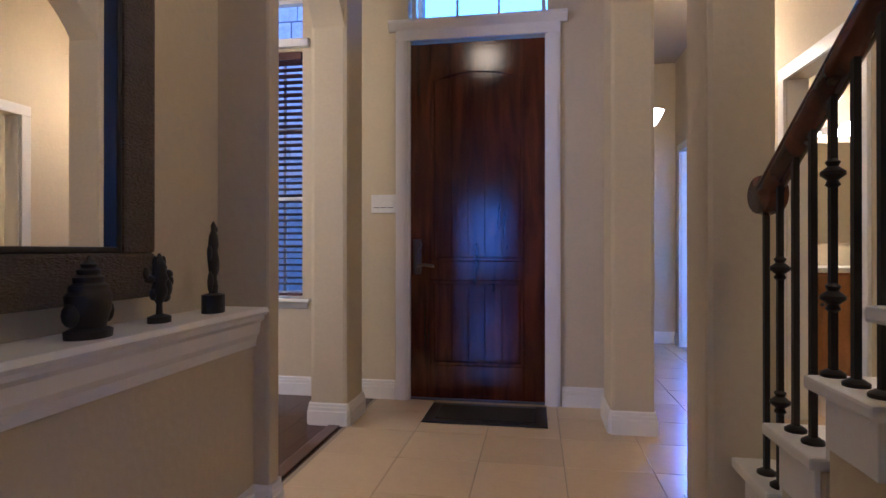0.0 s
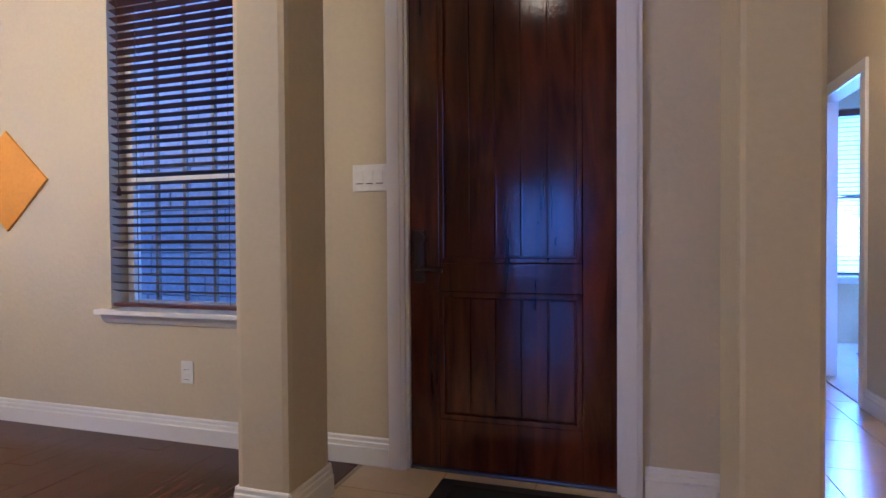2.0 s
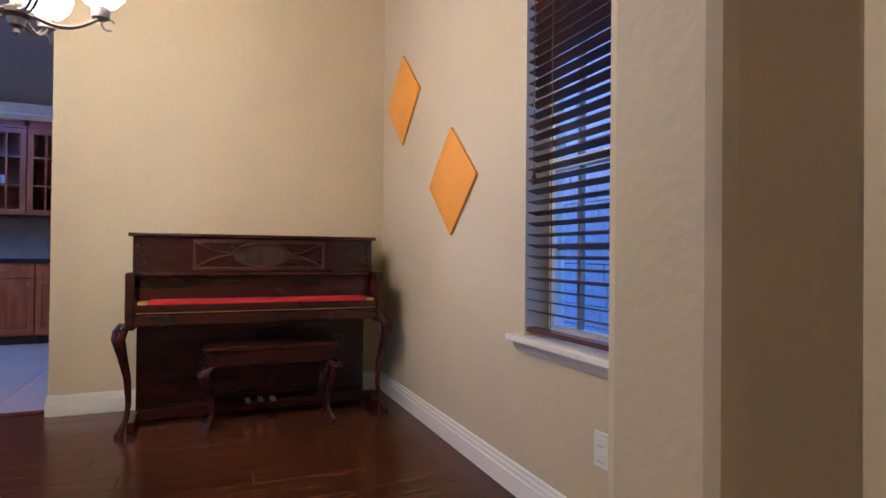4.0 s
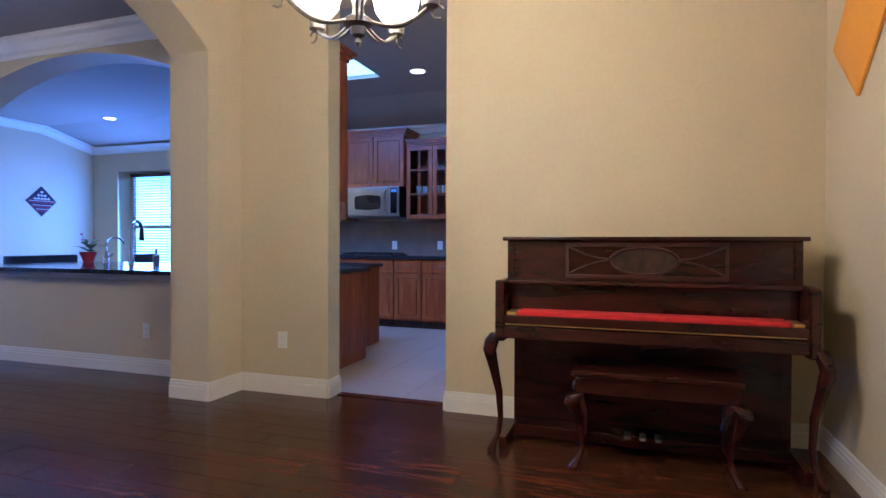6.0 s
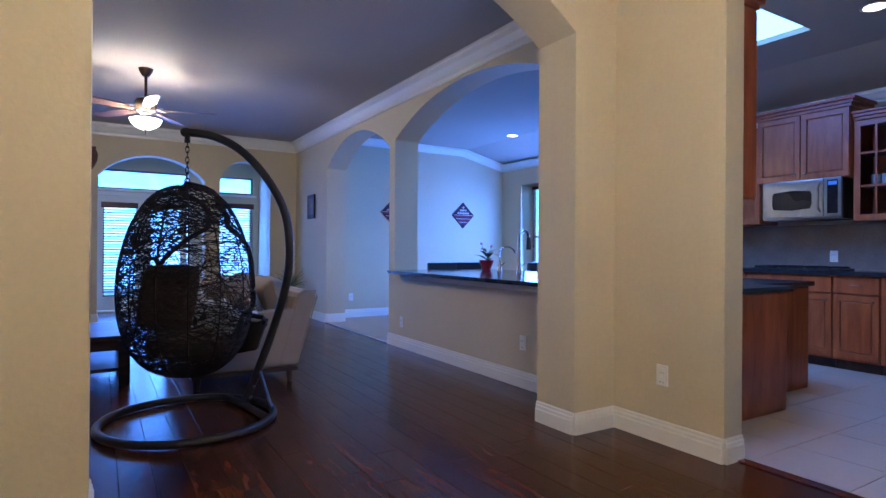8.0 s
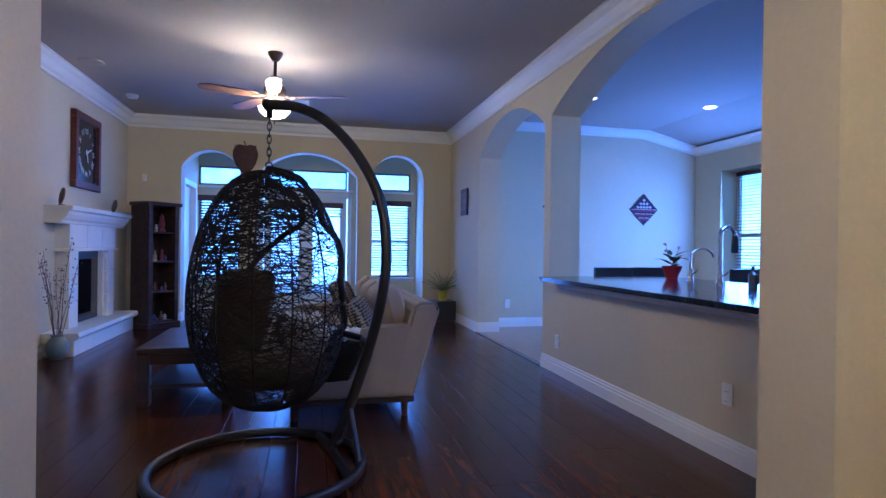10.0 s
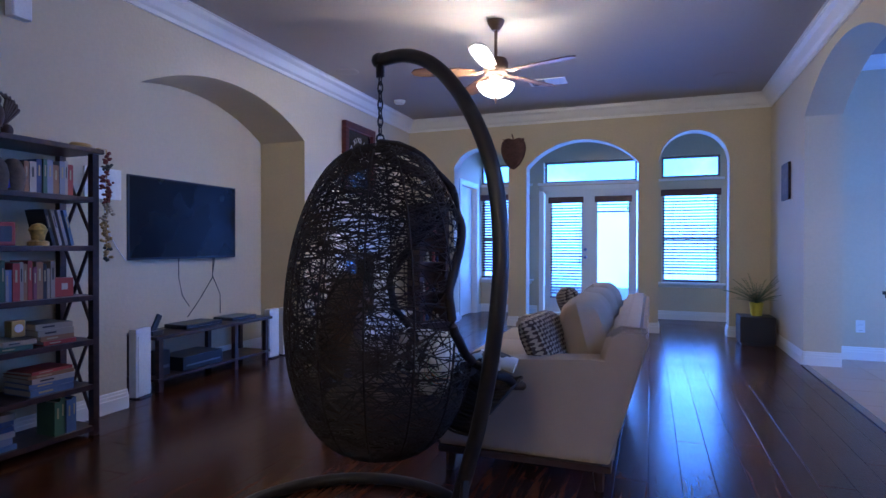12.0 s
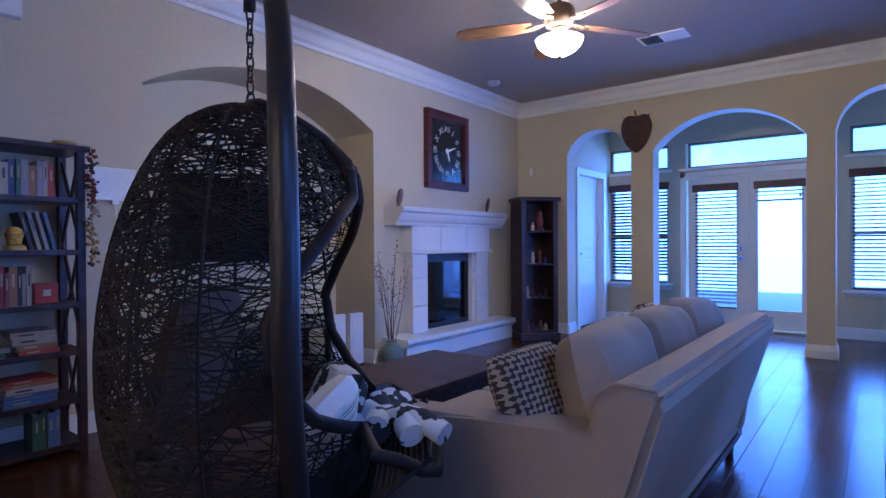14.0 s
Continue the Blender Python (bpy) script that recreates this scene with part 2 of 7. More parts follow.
def lathe(bm, profile, c=(0, 0, 0), seg=24):
    """A turned shape from (radius, height) pairs round the upright axis at c."""
    rings = []
    for r, z in profile:
        rings.append([bm.verts.new((c[0] + r * math.cos(2 * math.pi * k / seg), c[1] + r * math.sin(2 * math.pi * k / seg), c[2] + z)) for k in range(seg)])
    for a, b in zip(rings, rings[1:]):
        for k in range(seg):
            bm.faces.new((a[k], a[(k + 1) % seg], b[(k + 1) % seg], b[k]))
    bm.faces.new(list(reversed(rings[0])))
    bm.faces.new(rings[-1])
    return bm


def tube(bm, pts, r, seg=8, r_end=None, closed=False):
    """A round bar along the points."""
    pts = [Vector(p) for p in pts]
    rings, n = [], len(pts)
    up = Vector((0.13, 0.21, 0.97))
    for i, p in enumerate(pts):
        if closed:
            d = pts[(i + 1) % n] - pts[i - 1]
        else:
            d = pts[min(i + 1, n - 1)] - pts[max(i - 1, 0)]
        d.normalize()
        s = d.cross(up)
        if s.length < 1e-3:
            s = d.cross(Vector((1, 0, 0)))
        s.normalize()
        t = s.cross(d)
        rr = r if r_end is None else r + (r_end - r) * i / (n - 1)
        rings.append([bm.verts.new(p + rr * (math.cos(2 * math.pi * k / seg) * s + math.sin(2 * math.pi * k / seg) * t)) for k in range(seg)])
    pairs = list(zip(rings, rings[1:])) + ([(rings[-1], rings[0])] if closed else [])
    for a, b in pairs:
        for k in range(seg):
            bm.faces.new((a[k], a[(k + 1) % seg], b[(k + 1) % seg], b[k]))
    if not closed:
        bm.faces.new(list(reversed(rings[0])))
        bm.faces.new(rings[-1])
    return bm


def prism(bm, outline, along, lo, hi):
    """A flat outline of (u, v) pairs pushed along an axis: 'x' gives (y, z), 'y' gives (x, z), 'z' gives (x, y)."""
    def at(u, v, w):
        return {"x": (w, u, v), "y": (u, w, v), "z": (u, v, w)}[along]
    a = [bm.verts.new(at(u, v, lo)) for u, v in outline]
    b = [bm.verts.new(at(u, v, hi)) for u, v in outline]
    n = len(outline)
    for k in range(n):
        bm.faces.new((a[k], a[(k + 1) % n], b[(k + 1) % n], b[k]))
    bm.faces.new(a)
    bm.faces.new(b)
    return bm


def finish(bm, smooth=False):
    bmesh.ops.recalc_face_normals(bm, faces=bm.faces)
    if smooth:
        for f in bm.faces:
            f.smooth = True
    return bm


def mesh_of(name, bm, material, smooth=False):
    finish(bm, smooth)
    me = bpy.data.meshes.new(name)
    bm.to_mesh(me)
    bm.free()
    me.materials.append(material)
    if smooth:
        me.set_sharp_from_angle(angle=radians(40))
    return me


def part(name, bm, material, parent=None, label="", smooth=False):
    ob = new(name, mesh_of(name, bm, material, smooth))
    if parent is not None:
        ob.parent = parent
    if label:
        ob["label"] = label
    return ob


def empty(name, x, y, z, rz=0.0, label="", category="", group="", kind=""):
    ob = new(name)
    ob.matrix_basis = pose(x, y, z, 0, 0, rz)
    ob.empty_display_size = 0.1
    return tagged(ob, label, category, group, kind)


def B():
    return bmesh.new()


def structure(name, bm, material, label="", smooth=False):
    return tagged(part(name, bm, material, None, label, smooth), kind="structure")


def wall_mesh(along, p0, p1, u0, u1, z0, z1, openings=(), seg=20):
    """A wall between the planes p0 and p1 that runs along x or y from u0 to u1. Openings: (u0, u1, bottom, springing, rise)."""
    bm = B()
    spans, cur = [], u0
    for o in sorted(openings):
        if o[0] > cur:
            spans.append((cur, o[0], None))
        spans.append((o[0], o[1], o))
        cur = o[1]
    if cur < u1:
        spans.append((cur, u1, None))

    def pt(u, p, z):
        return (u, p, z) if along == "x" else (p, u, z)

    def quad(*pts):
        bm.faces.new([bm.verts.new(p) for p in pts])

    def slab(a, b, lo_a, lo_b, hi):
        for p in (p0, p1):
            quad(pt(a, p, lo_a), pt(b, p, lo_b), pt(b, p, hi), pt(a, p, hi))
        quad(pt(a, p0, lo_a), pt(b, p0, lo_b), pt(b, p1, lo_b), pt(a, p1, lo_a))
        quad(pt(a, p0, hi), pt(b, p0, hi), pt(b, p1, hi), pt(a, p1, hi))

    for a, b, o in spans:
        if o is None:
            slab(a, b, z0, z0, z1)
            for u in (a, b):
                quad(pt(u, p0, z0), pt(u, p1, z0), pt(u, p1, z1), pt(u, p0, z1))
            continue
        lo, spring, rise = o[2], o[3], o[4]
        if len(o) > 5:
            slab(a, b, spring, spring, o[5])
            slab(a, b, o[6], o[6], z1)
            if lo > z0:
                slab(a, b, z0, z0, lo)
            continue
        if lo > z0:
            slab(a, b, z0, z0, lo)
        n = seg if rise > 0 else 1
        half = (b - a) / 2

        def arc(u):
            if rise <= 0:
                return spring
            r = (half * half + rise * rise) / (2 * rise)
            return spring + math.sqrt(max(0, r * r - (u - a - half) ** 2)) - (r - rise)
        for k in range(n):
            ua, ub = a + (b - a) * k / n, a + (b - a) * (k + 1) / n
            if arc(ua) < z1 - 1e-4:
                slab(ua, ub, arc(ua), arc(ub), z1)
    bmesh.ops.remove_doubles(bm, verts=bm.verts, dist=1e-5)
    return bm


def baseboard(pts, h=0.13, t=0.018):
    """A stepped white skirting along the run of floor points; it stands to the left of the run."""
    for (xa, ya), (xb, yb) in zip(pts, pts[1:]):
        d = Vector((xb - xa, yb - ya, 0))
        ln = d.length
        bm = B()
        prism(bm, [(0, 0), (t, 0), (t, h * 0.62), (t * 0.72, h * 0.66), (t * 0.72, h * 0.8), (t * 0.45, h * 0.84), (t * 0.45, h * 0.95), (t * 0.2, h), (0, h)], "x", 0, ln)
        ob = structure("baseboard", bm, M_TRIM, "white painted stepped baseboard along the wall")
        ob.matrix_basis = Matrix.Translation((xa, ya, 0.001)) @ d.to_track_quat("X", "Z").to_matrix().to_4x4()


def crown(pts, z, h=0.165):
    """A crown moulding below the ceiling; it stands to the left of the run."""
    for (xa, ya), (xb, yb) in zip(pts, pts[1:]):
        d = Vector((xb - xa, yb - ya, 0))
        bm = B()
        prism(bm, [(0, 0), (0, -h), (0.018, -h), (0.022, -h * 0.82), (0.045, -h * 0.70), (0.075, -h * 0.35), (0.105, -h * 0.20), (0.11, -h * 0.05), (0.125, -0.006), (0.125, 0)], "x", 0, d.length)
        ob = structure("trim", bm, M_TRIM, "white painted crown moulding below the ceiling")
        ob.matrix_basis = Matrix.Translation((xa, ya, z)) @ d.to_track_quat("X", "Z").to_matrix().to_4x4()

# ---- structure ----
H = 3.08
HL = 2.91      # lower ceiling of the living room
# floors
structure("floor_foyer", box(B(), -0.30, 2.5, 0.43, 7.3, -0.12, -0.004), M_GROUT, "tiled foyer floor")
structure("floor_living", box(B(), -4.0, 1.25, -8.05, 4.6, -0.10, -0.006), M_GAP, "dark wooden floor")
structure("floor_kitchen", box(B(), -7.9, -4.0, -5.4, 4.0, -0.10, -0.002), mat("pale_grout", (0.39, 0.305, 0.23), 0.9), "pale kitchen floor tile")
structure("floor_bath", box(B(), 2.34, 5.2, 3.2, 6.0, -0.10, -0.001), M_KTILE, "pale bathroom floor")
structure("floor_bedroom", box(B(), 2.34, 5.2, 6.0, 8.6, -0.10, 0.008), M_CARPET, "beige bedroom carpet")
structure("ground", box(B(), -60, 60, -80, 60, -0.30, -0.13), mat("patio_concrete", (0.40, 0.40, 0.38), 0.9), "pale ground outside")
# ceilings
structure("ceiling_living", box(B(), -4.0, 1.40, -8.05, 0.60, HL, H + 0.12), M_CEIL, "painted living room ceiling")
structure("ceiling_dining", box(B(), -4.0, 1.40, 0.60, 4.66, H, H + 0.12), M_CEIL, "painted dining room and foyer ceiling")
KC = 2.90
bm = B()
for cy0, cy1, cut in ((-5.4, -0.9, 0), (-0.9, 0.88, 1), (0.88, 4.0, 0)):
    if cut:
        prism(bm, [(-4.0, KC), (-4.35, KC), (-4.35, 3.35), (-4.0, 3.35)], "y", cy0, cy1)
        prism(bm, [(-5.98, KC), (-6.7, KC), (-7.7, 2.66), (-8.1, 2.66), (-8.1, 3.35), (-5.98, 3.35)], "y", cy0, cy1)
    else:
        prism(bm, [(-4.0, KC), (-6.7, KC), (-7.7, 2.66), (-8.1, 2.66), (-8.1, 3.35), (-4.0, 3.35)], "y", cy0, cy1)
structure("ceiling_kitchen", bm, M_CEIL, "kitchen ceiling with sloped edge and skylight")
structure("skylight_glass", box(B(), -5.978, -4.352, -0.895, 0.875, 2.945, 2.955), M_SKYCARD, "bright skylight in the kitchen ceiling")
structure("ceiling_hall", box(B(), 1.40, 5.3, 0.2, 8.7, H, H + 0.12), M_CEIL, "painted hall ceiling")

# front wall with the door, dining window and transom
structure("wall_north", wall_mesh("x", 4.47, 4.65, -4.0, 1.55, 0, H,
          [(-1.77, -0.80, 0.68, 2.44, 0, 2.53, 2.86), (-0.035, 0.91, 0.0, 2.46, 0, 2.575, 2.85)]), M_WALL, "front wall with the entrance door")
structure("wall_piano", wall_mesh("y", -4.0, -3.84, 0.75, 4.47, 0, H, [(1.49, 2.36, 0, 2.78, 0)]), M_WALL, "yellow dining wall with kitchen doorway")
# arch wall between dining and living room
structure("wall_arch", wall_mesh("x", 0.43, 0.76, -4.0, -0.23, 0, H, [(-3.50, -1.05, 0, 2.40, 0.42)], seg=28), M_WALL, "wide arched opening between two rooms")
# bar wall and end arch
structure("wall_bar", wall_mesh("y", -4.28, -3.98, -6.5, 0.43, 0, H, [(-2.6, 0.30, 0.81, 2.36, 0.36), (-4.86, -2.74, 0, 2.30, 0.36)], seg=28), M_WALL, "wall with arched bar opening")
# wall behind the arcade
structure("wall_arcade", wall_mesh("x", -6.62, -6.40, -4.28, 1.4, 0, H, [(-0.81, -0.02, 0, 2.21, 0.26), (-2.51, -1.06, 0, 2.16, 0.34), (-3.54, -2.74, 0, 2.17, 0.36)], seg=24), M_WALL, "wall with three arches in front of the windows")
structure("wall_south", wall_mesh("x", -8.05, -7.89, -4.0, 0.7, 0, H, [
    (-0.80, 0.02, 0.55, 1.92, 0, 2.12, 2.44), (-2.47, -1.02, 0.02, 1.98, 0, 2.10, 2.44), (-3.60, -2.80, 0.55, 1.92, 0, 2.12, 2.44)]), M_WALL, "outer wall with windows")

# television wall with its niche
structure("wall_east", wall_mesh("y", 0.68, 1.30, -6.40, 0.12, 0, H, [(-3.74, -1.65, 0, 2.17, 0.30)], seg=28), M_WALL, "living room wall with arched television niche")
structure("wall_niche_back", box(B(), 1.22, 1.32, -3.9, -1.5, 0, 2.7), M_WALL, "back wall of the television niche")
# sun room ends behind the arches
structure("wall_porch_east", wall_mesh("y", 0.02, 0.20, -7.89, -6.62, 0, H, [(-7.62, -6.82, 0, 2.02, 0)]), M_WALL)
structure("wall_porch_west", box(B(), -4.0, -3.70, -7.89, -6.62, 0, H), M_WALL)
# breakfast room and kitchen outer walls
structure("wall_breakfast", box(B(), -7.9, -4.28, -5.45, -5.30, 0, 3.3), M_WALL, "breakfast room wall with woven hangings")
structure("wall_kitchen", wall_mesh("y", -7.95, -7.60, -5.30, 4.0, 0, 3.3, [(-4.75, -3.0, 0.50, 2.28, 0)]), M_WALL, "kitchen wall with recessed window")
structure("wall_kitchen_north", box(B(), -7.6, -4.0, 3.85, 4.0, 0, 3.4), M_WALL)
# mirror wall of the foyer: low wall, recess with ledge, end pier
structure("wall_mirror", box(B(), -0.50, -0.38, 0.76, 2.70, 0, H), M_WALL, "foyer wall behind the mirror")
structure("wall_mirror_low", box(B(), -0.378, -0.23, 0.76, 2.70, 0, 0.72), M_WALL, "low wall below the ledge")
structure("wall_mirror_end", box(B(), -0.50, -0.165, 2.70, 2.785, 0, H, 0.014), M_WALL, "end pier of the foyer wall")
structure("wall_dining_east", box(B(), -0.54, -0.502, 0.76, 2.77, 0, H), M_WALL)
# foyer columns
structure("column_west", box(B(), -0.48, -0.25, 3.84, 4.14, 0, H, 0.028), M_WALL, "square plaster column")
structure("column_east", box(B(), 1.245, 1.48, 3.95, 4.29, 0, H, 0.02), M_WALL, "square plaster column")
structure("column_stair", box(B(), 1.375, 1.585, 2.62, 2.88, 0, H, 0.02), M_WALL, "plaster pier beside the stairs")
structure("wall_foyer_arch_west", wall_mesh("y", -0.46, -0.27, 2.785, 3.84, 2.33, H, [(2.785, 3.84, 2.33, 2.331, 0.30)], seg=24), M_WALL, "arched header between foyer pier and column")
structure("wall_foyer_arch_east", wall_mesh("y", 1.265, 1.46, 2.88, 3.95, 2.40, H, [(2.88, 3.95, 2.40, 2.401, 0.30)], seg=24), M_WALL, "arched header between stair pier and column")
# hall to the bedroom, bathroom
structure("wall_hall_west", box(B(), 1.40, 1.55, 4.47, 7.2, 0, H), M_WALL)
structure("wall_hall_east", wall_mesh("y", 2.34, 2.46, 3.1, 7.2, 0, H, [(3.62, 4.42, 0, 2.06, 0), (6.16, 6.96, 0, 2.06, 0)]), M_WALL, "hall wall with two doorways")
structure("wall_hall_north", box(B(), 1.40, 2.46, 7.2, 7.35, 0, H), M_WALL)
structure("wall_bath_north", box(B(), 2.46, 5.2, 5.75, 5.90, 0, H), M_WALL)
structure("wall_bath_east", box(B(), 5.1, 5.2, 3.0, 8.6, 0, H), M_WALL)
structure("wall_bath_south", box(B(), 2.46, 5.2, 3.0, 3.15, 0, H), M_WALL)
structure("wall_bedroom_north", wall_mesh("x", 8.5, 8.65, 2.3, 5.2, 0, H, [(2.62, 3.45, 0.66, 2.30, 0)]), M_WALL)
structure("wall_bedroom_west", box(B(), 2.30, 2.46, 7.35, 8.5, 0, H), M_WALL)
structure("wall_stair_east", box(B(), 2.48, 2.60, 0.43, 3.1, 0, H), M_WALL)
structure("wall_foyer_south", box(B(), 1.30, 2.6, 0.30, 0.43, 0, H), M_WALL)

# trims
crown([(0.68, 0.12), (0.68, -6.40)][::-1], HL)
crown([(0.68, -6.40), (-3.98, -6.40)][::-1], HL)
crown([(-3.98, -6.40), (-3.98, 0.43)][::-1], HL)
crown([(-3.98, 0.43), (-0.23, 0.43)][::-1], HL)
crown([(-4.28, -5.30), (-6.70, -5.30)][::-1], KC, 0.11)
crown([(-7.60, -5.30), (-7.60, 3.85)][::-1], 2.685, 0.11)


def sloped_crown(x0, z0, x1, z1, y, h=0.11):
    """The moulding that follows the sloped edge of the kitchen ceiling."""
    d = Vector((x1 - x0, 0, z1 - z0))
    bm = B()
    prism(bm, [(0, 0), (0, -h), (0.018, -h), (0.022, -h * 0.82), (0.045, -h * 0.70), (0.075, -h * 0.35), (0.105, -h * 0.20), (0.125, -0.006), (0.125, 0)], "x", 0, d.length)
    ob = structure("trim", bm, M_TRIM, "white painted crown moulding along the sloped ceiling")
    ob.matrix_basis = Matrix.Translation((x0, y, z0)) @ Matrix.Rotation(-math.atan2(d.z, d.x), 4, "Y")


sloped_crown(-7.60, 2.685, -6.70, KC, -5.30)
for run in ([(-1.06, 4.47), (-3.84, 4.47), (-3.84, 2.36), (-4.0, 2.36)], [(-4.0, 1.49), (-3.84, 1.49), (-3.84, 0.76), (-3.50, 0.76), (-3.50, 0.43), (-3.98, 0.43), (-3.98, -2.74), (-4.28, -2.74)],
            [(-4.28, -4.86), (-3.98, -4.86), (-3.98, -6.40), (-3.54, -6.40), (-3.54, -6.62), (-3.70, -6.62)], [(-3.70, -7.89), (-2.56, -7.89)],
            [(-2.74, -6.62), (-2.74, -6.40), (-2.51, -6.40), (-2.51, -6.62)], [(-1.06, -6.62), (-1.06, -6.40), (-0.81, -6.40), (-0.81, -6.62)],
            [(-0.93, -7.89), (0.02, -7.89), (0.02, -7.70)], [(-0.02, -6.62), (-0.02, -6.40), (0.68, -6.40), (0.68, -5.85)],
            [(0.68, -3.85), (0.68, -3.74), (1.22, -3.74), (1.22, -1.65), (0.68, -1.65), (0.68, 0.12)], [(-0.23, 0.43), (-1.05, 0.43), (-1.05, 0.76), (-0.54, 0.76), (-0.54, 2.785), (-0.165, 2.785), (-0.165, 2.70), (-0.23, 2.70), (-0.23, 0.43)],
            [(-0.98, 4.47), (-1.06, 4.47)], [(-0.12, 4.47), (-0.98, 4.47)], [(1.55, 4.47), (1.0, 4.47)],
            [(2.34, 4.50), (2.34, 6.08)], [(2.34, 7.04), (2.34, 7.2), (1.55, 7.2), (1.55, 4.47)], [(-7.60, -1.3), (-7.60, -5.30), (-4.28, -5.30)]):
    baseboard(list(run))
for cx0, cx1, cy0, cy1 in ((-0.48, -0.25, 3.84, 4.14), (1.245, 1.48, 3.95, 4.29), (1.375, 1.585, 2.62, 2.88)):
    baseboard([(cx0, cy0), (cx1, cy0), (cx1, cy1), (cx0, cy1), (cx0, cy0)][::-1])

# ---- doors and windows ----
def casing(parent, x0, x1, y, z1, w=0.085, t=0.02, z0=0.0, face=-1, name="casing"):
    """Door casing on a wall that runs along x; face: the side of the wall on which it lies."""
    for a, b in ((x0 - w, x0), (x1, x1 + w)):
        bm = B()
        box(bm, a, b, y, y + face * t, z0, z1, 0.004)
        box(bm, a + 0.02, b - 0.02, y + face * (t - 0.001), y + face * (t + 0.006), z0, z1 - 0.002, 0.002)
        part(name, bm, M_TRIM, parent)
    bm = B()
    box(bm, x0 - w, x1 + w, y, y + face * t, z1, z1 + w, 0.004)
    part(name, bm, M_TRIM, parent)


def entrance_door():
    d = empty("door_1", 0.437, 4.50, 0, label="dark stained wooden entrance door with arched plank panel", category="door", kind="structure")
    x0, x1, y = -0.457, 0.457, 0.0
    bm = B()
    box(bm, x0, x1, y + 0.012, y + 0.05, 0.015, 2.44)
    part("door_leaf", bm, M_DOOR, d)
    st = 0.14
    for a, b in ((x0, x0 + st), (x1 - st, x1)):
        part("stile", box(B(), a, b, y - 0.006, y + 0.012, 0.015, 2.44, 0.004), M_DOOR, d)
    for a, b in ((0.015, 0.24), (0.82, 0.95)):
        part("rail", box(B(), x0 + st, x1 - st, y - 0.006, y + 0.012, a, b, 0.004), M_DOOR, d)
    # top rail with its arched lower edge
    bm = B()
    n, half = 14, x1 - st
    pts = [(-half, 2.44), (half, 2.44)]
    for k in range(n + 1):
        u = half - 2 * half * k / n
        pts.append((u, 2.17 + 0.07 * (1 - (u / half) ** 2)))
    prism(bm, pts, "y", y - 0.006, y + 0.012)
    part("arched_rail", bm, M_DOOR, d)
    for z0, z1 in ((0.24, 0.82), (0.95, 2.26)):
        w = (2 * half - 0.06) / 5
        for k in range(5):
            a = -half + 0.03 + k * w
            part("plank", box(B(), a + 0.003, a + w - 0.003, y + 0.002, y + 0.013, z0 + 0.03, min(z1 - 0.03, 2.2), 0.003), M_DOOR, d)
        for a, b, c, e in ((-half, -half + 0.025, z0, z1), (half - 0.025, half, z0, z1), (-half, half, z0, z0 + 0.025), (-half, half, z1 - 0.025, z1)):
            if e < 2.2 or c < 2.0:
                part("moulding", box(B(), a, b, y - 0.010, y + 0.012, c, min(e, 2.19), 0.005), M_DOOR, d)
    # lever, deadbolt, hinges
    bm = B()
    box(bm, x0 + 0.02, x0 + 0.075, y - 0.018, y - 0.006, 0.86, 1.10, 0.01)
    cyl(bm, (x0 + 0.05, y - 0.018, 0.92), (x0 + 0.05, y - 0.06, 0.92), 0.014)
    tube(bm, [(x0 + 0.05, y - 0.055, 0.92), (x0 + 0.11, y - 0.06, 0.925), (x0 + 0.17, y - 0.055, 0.915)], 0.010)
    part("door_handle", bm, M_BRONZE, d, "dark bronze lever handle", True)
    bm = B()
    cyl(bm, (x0 + 0.05, y - 0.006, 1.06), (x0 + 0.05, y - 0.03, 1.06), 0.03)
    part("deadbolt", bm, M_BRONZE, d, "dark bronze deadbolt", True)
    for z in (0.25, 0.98, 1.62, 2.28):
        bm = B()
        box(bm, x1 + 0.001, x1 + 0.010, y - 0.014, y + 0.004, z - 0.05, z + 0.05)
        cyl(bm, (x1 + 0.004, y - 0.016, z - 0.05), (x1 + 0.004, y - 0.016, z + 0.05), 0.007)
        part("hinge", bm, M_STEEL, d, "brushed steel hinge")
    part("threshold", box(B(), x0, x1, y - 0.02, y + 0.08, 0.0, 0.014, 0.004), M_STEEL, d)
    casing(d, x0 - 0.012, x1 + 0.012, -0.03, 2.455, 0.085, 0.022)
    bm = B()
    prism(bm, [(0, 0), (-0.02, 0), (-0.055, 0.045), (-0.055, 0.065), (0, 0.065)], "x", -0.60, 0.60)
    ob = part("cornice", bm, M_TRIM, d, "white cornice above the door")
    ob.location = (0, -0.03, 2.525)
    for a, b in ((x0 - 0.012, x0 + 0.0), (x1, x1 + 0.012)):
        part("jamb", box(B(), a - 0.002, b, -0.03, 0.14, 0, 2.46), M_TRIM, d)


entrance_door()


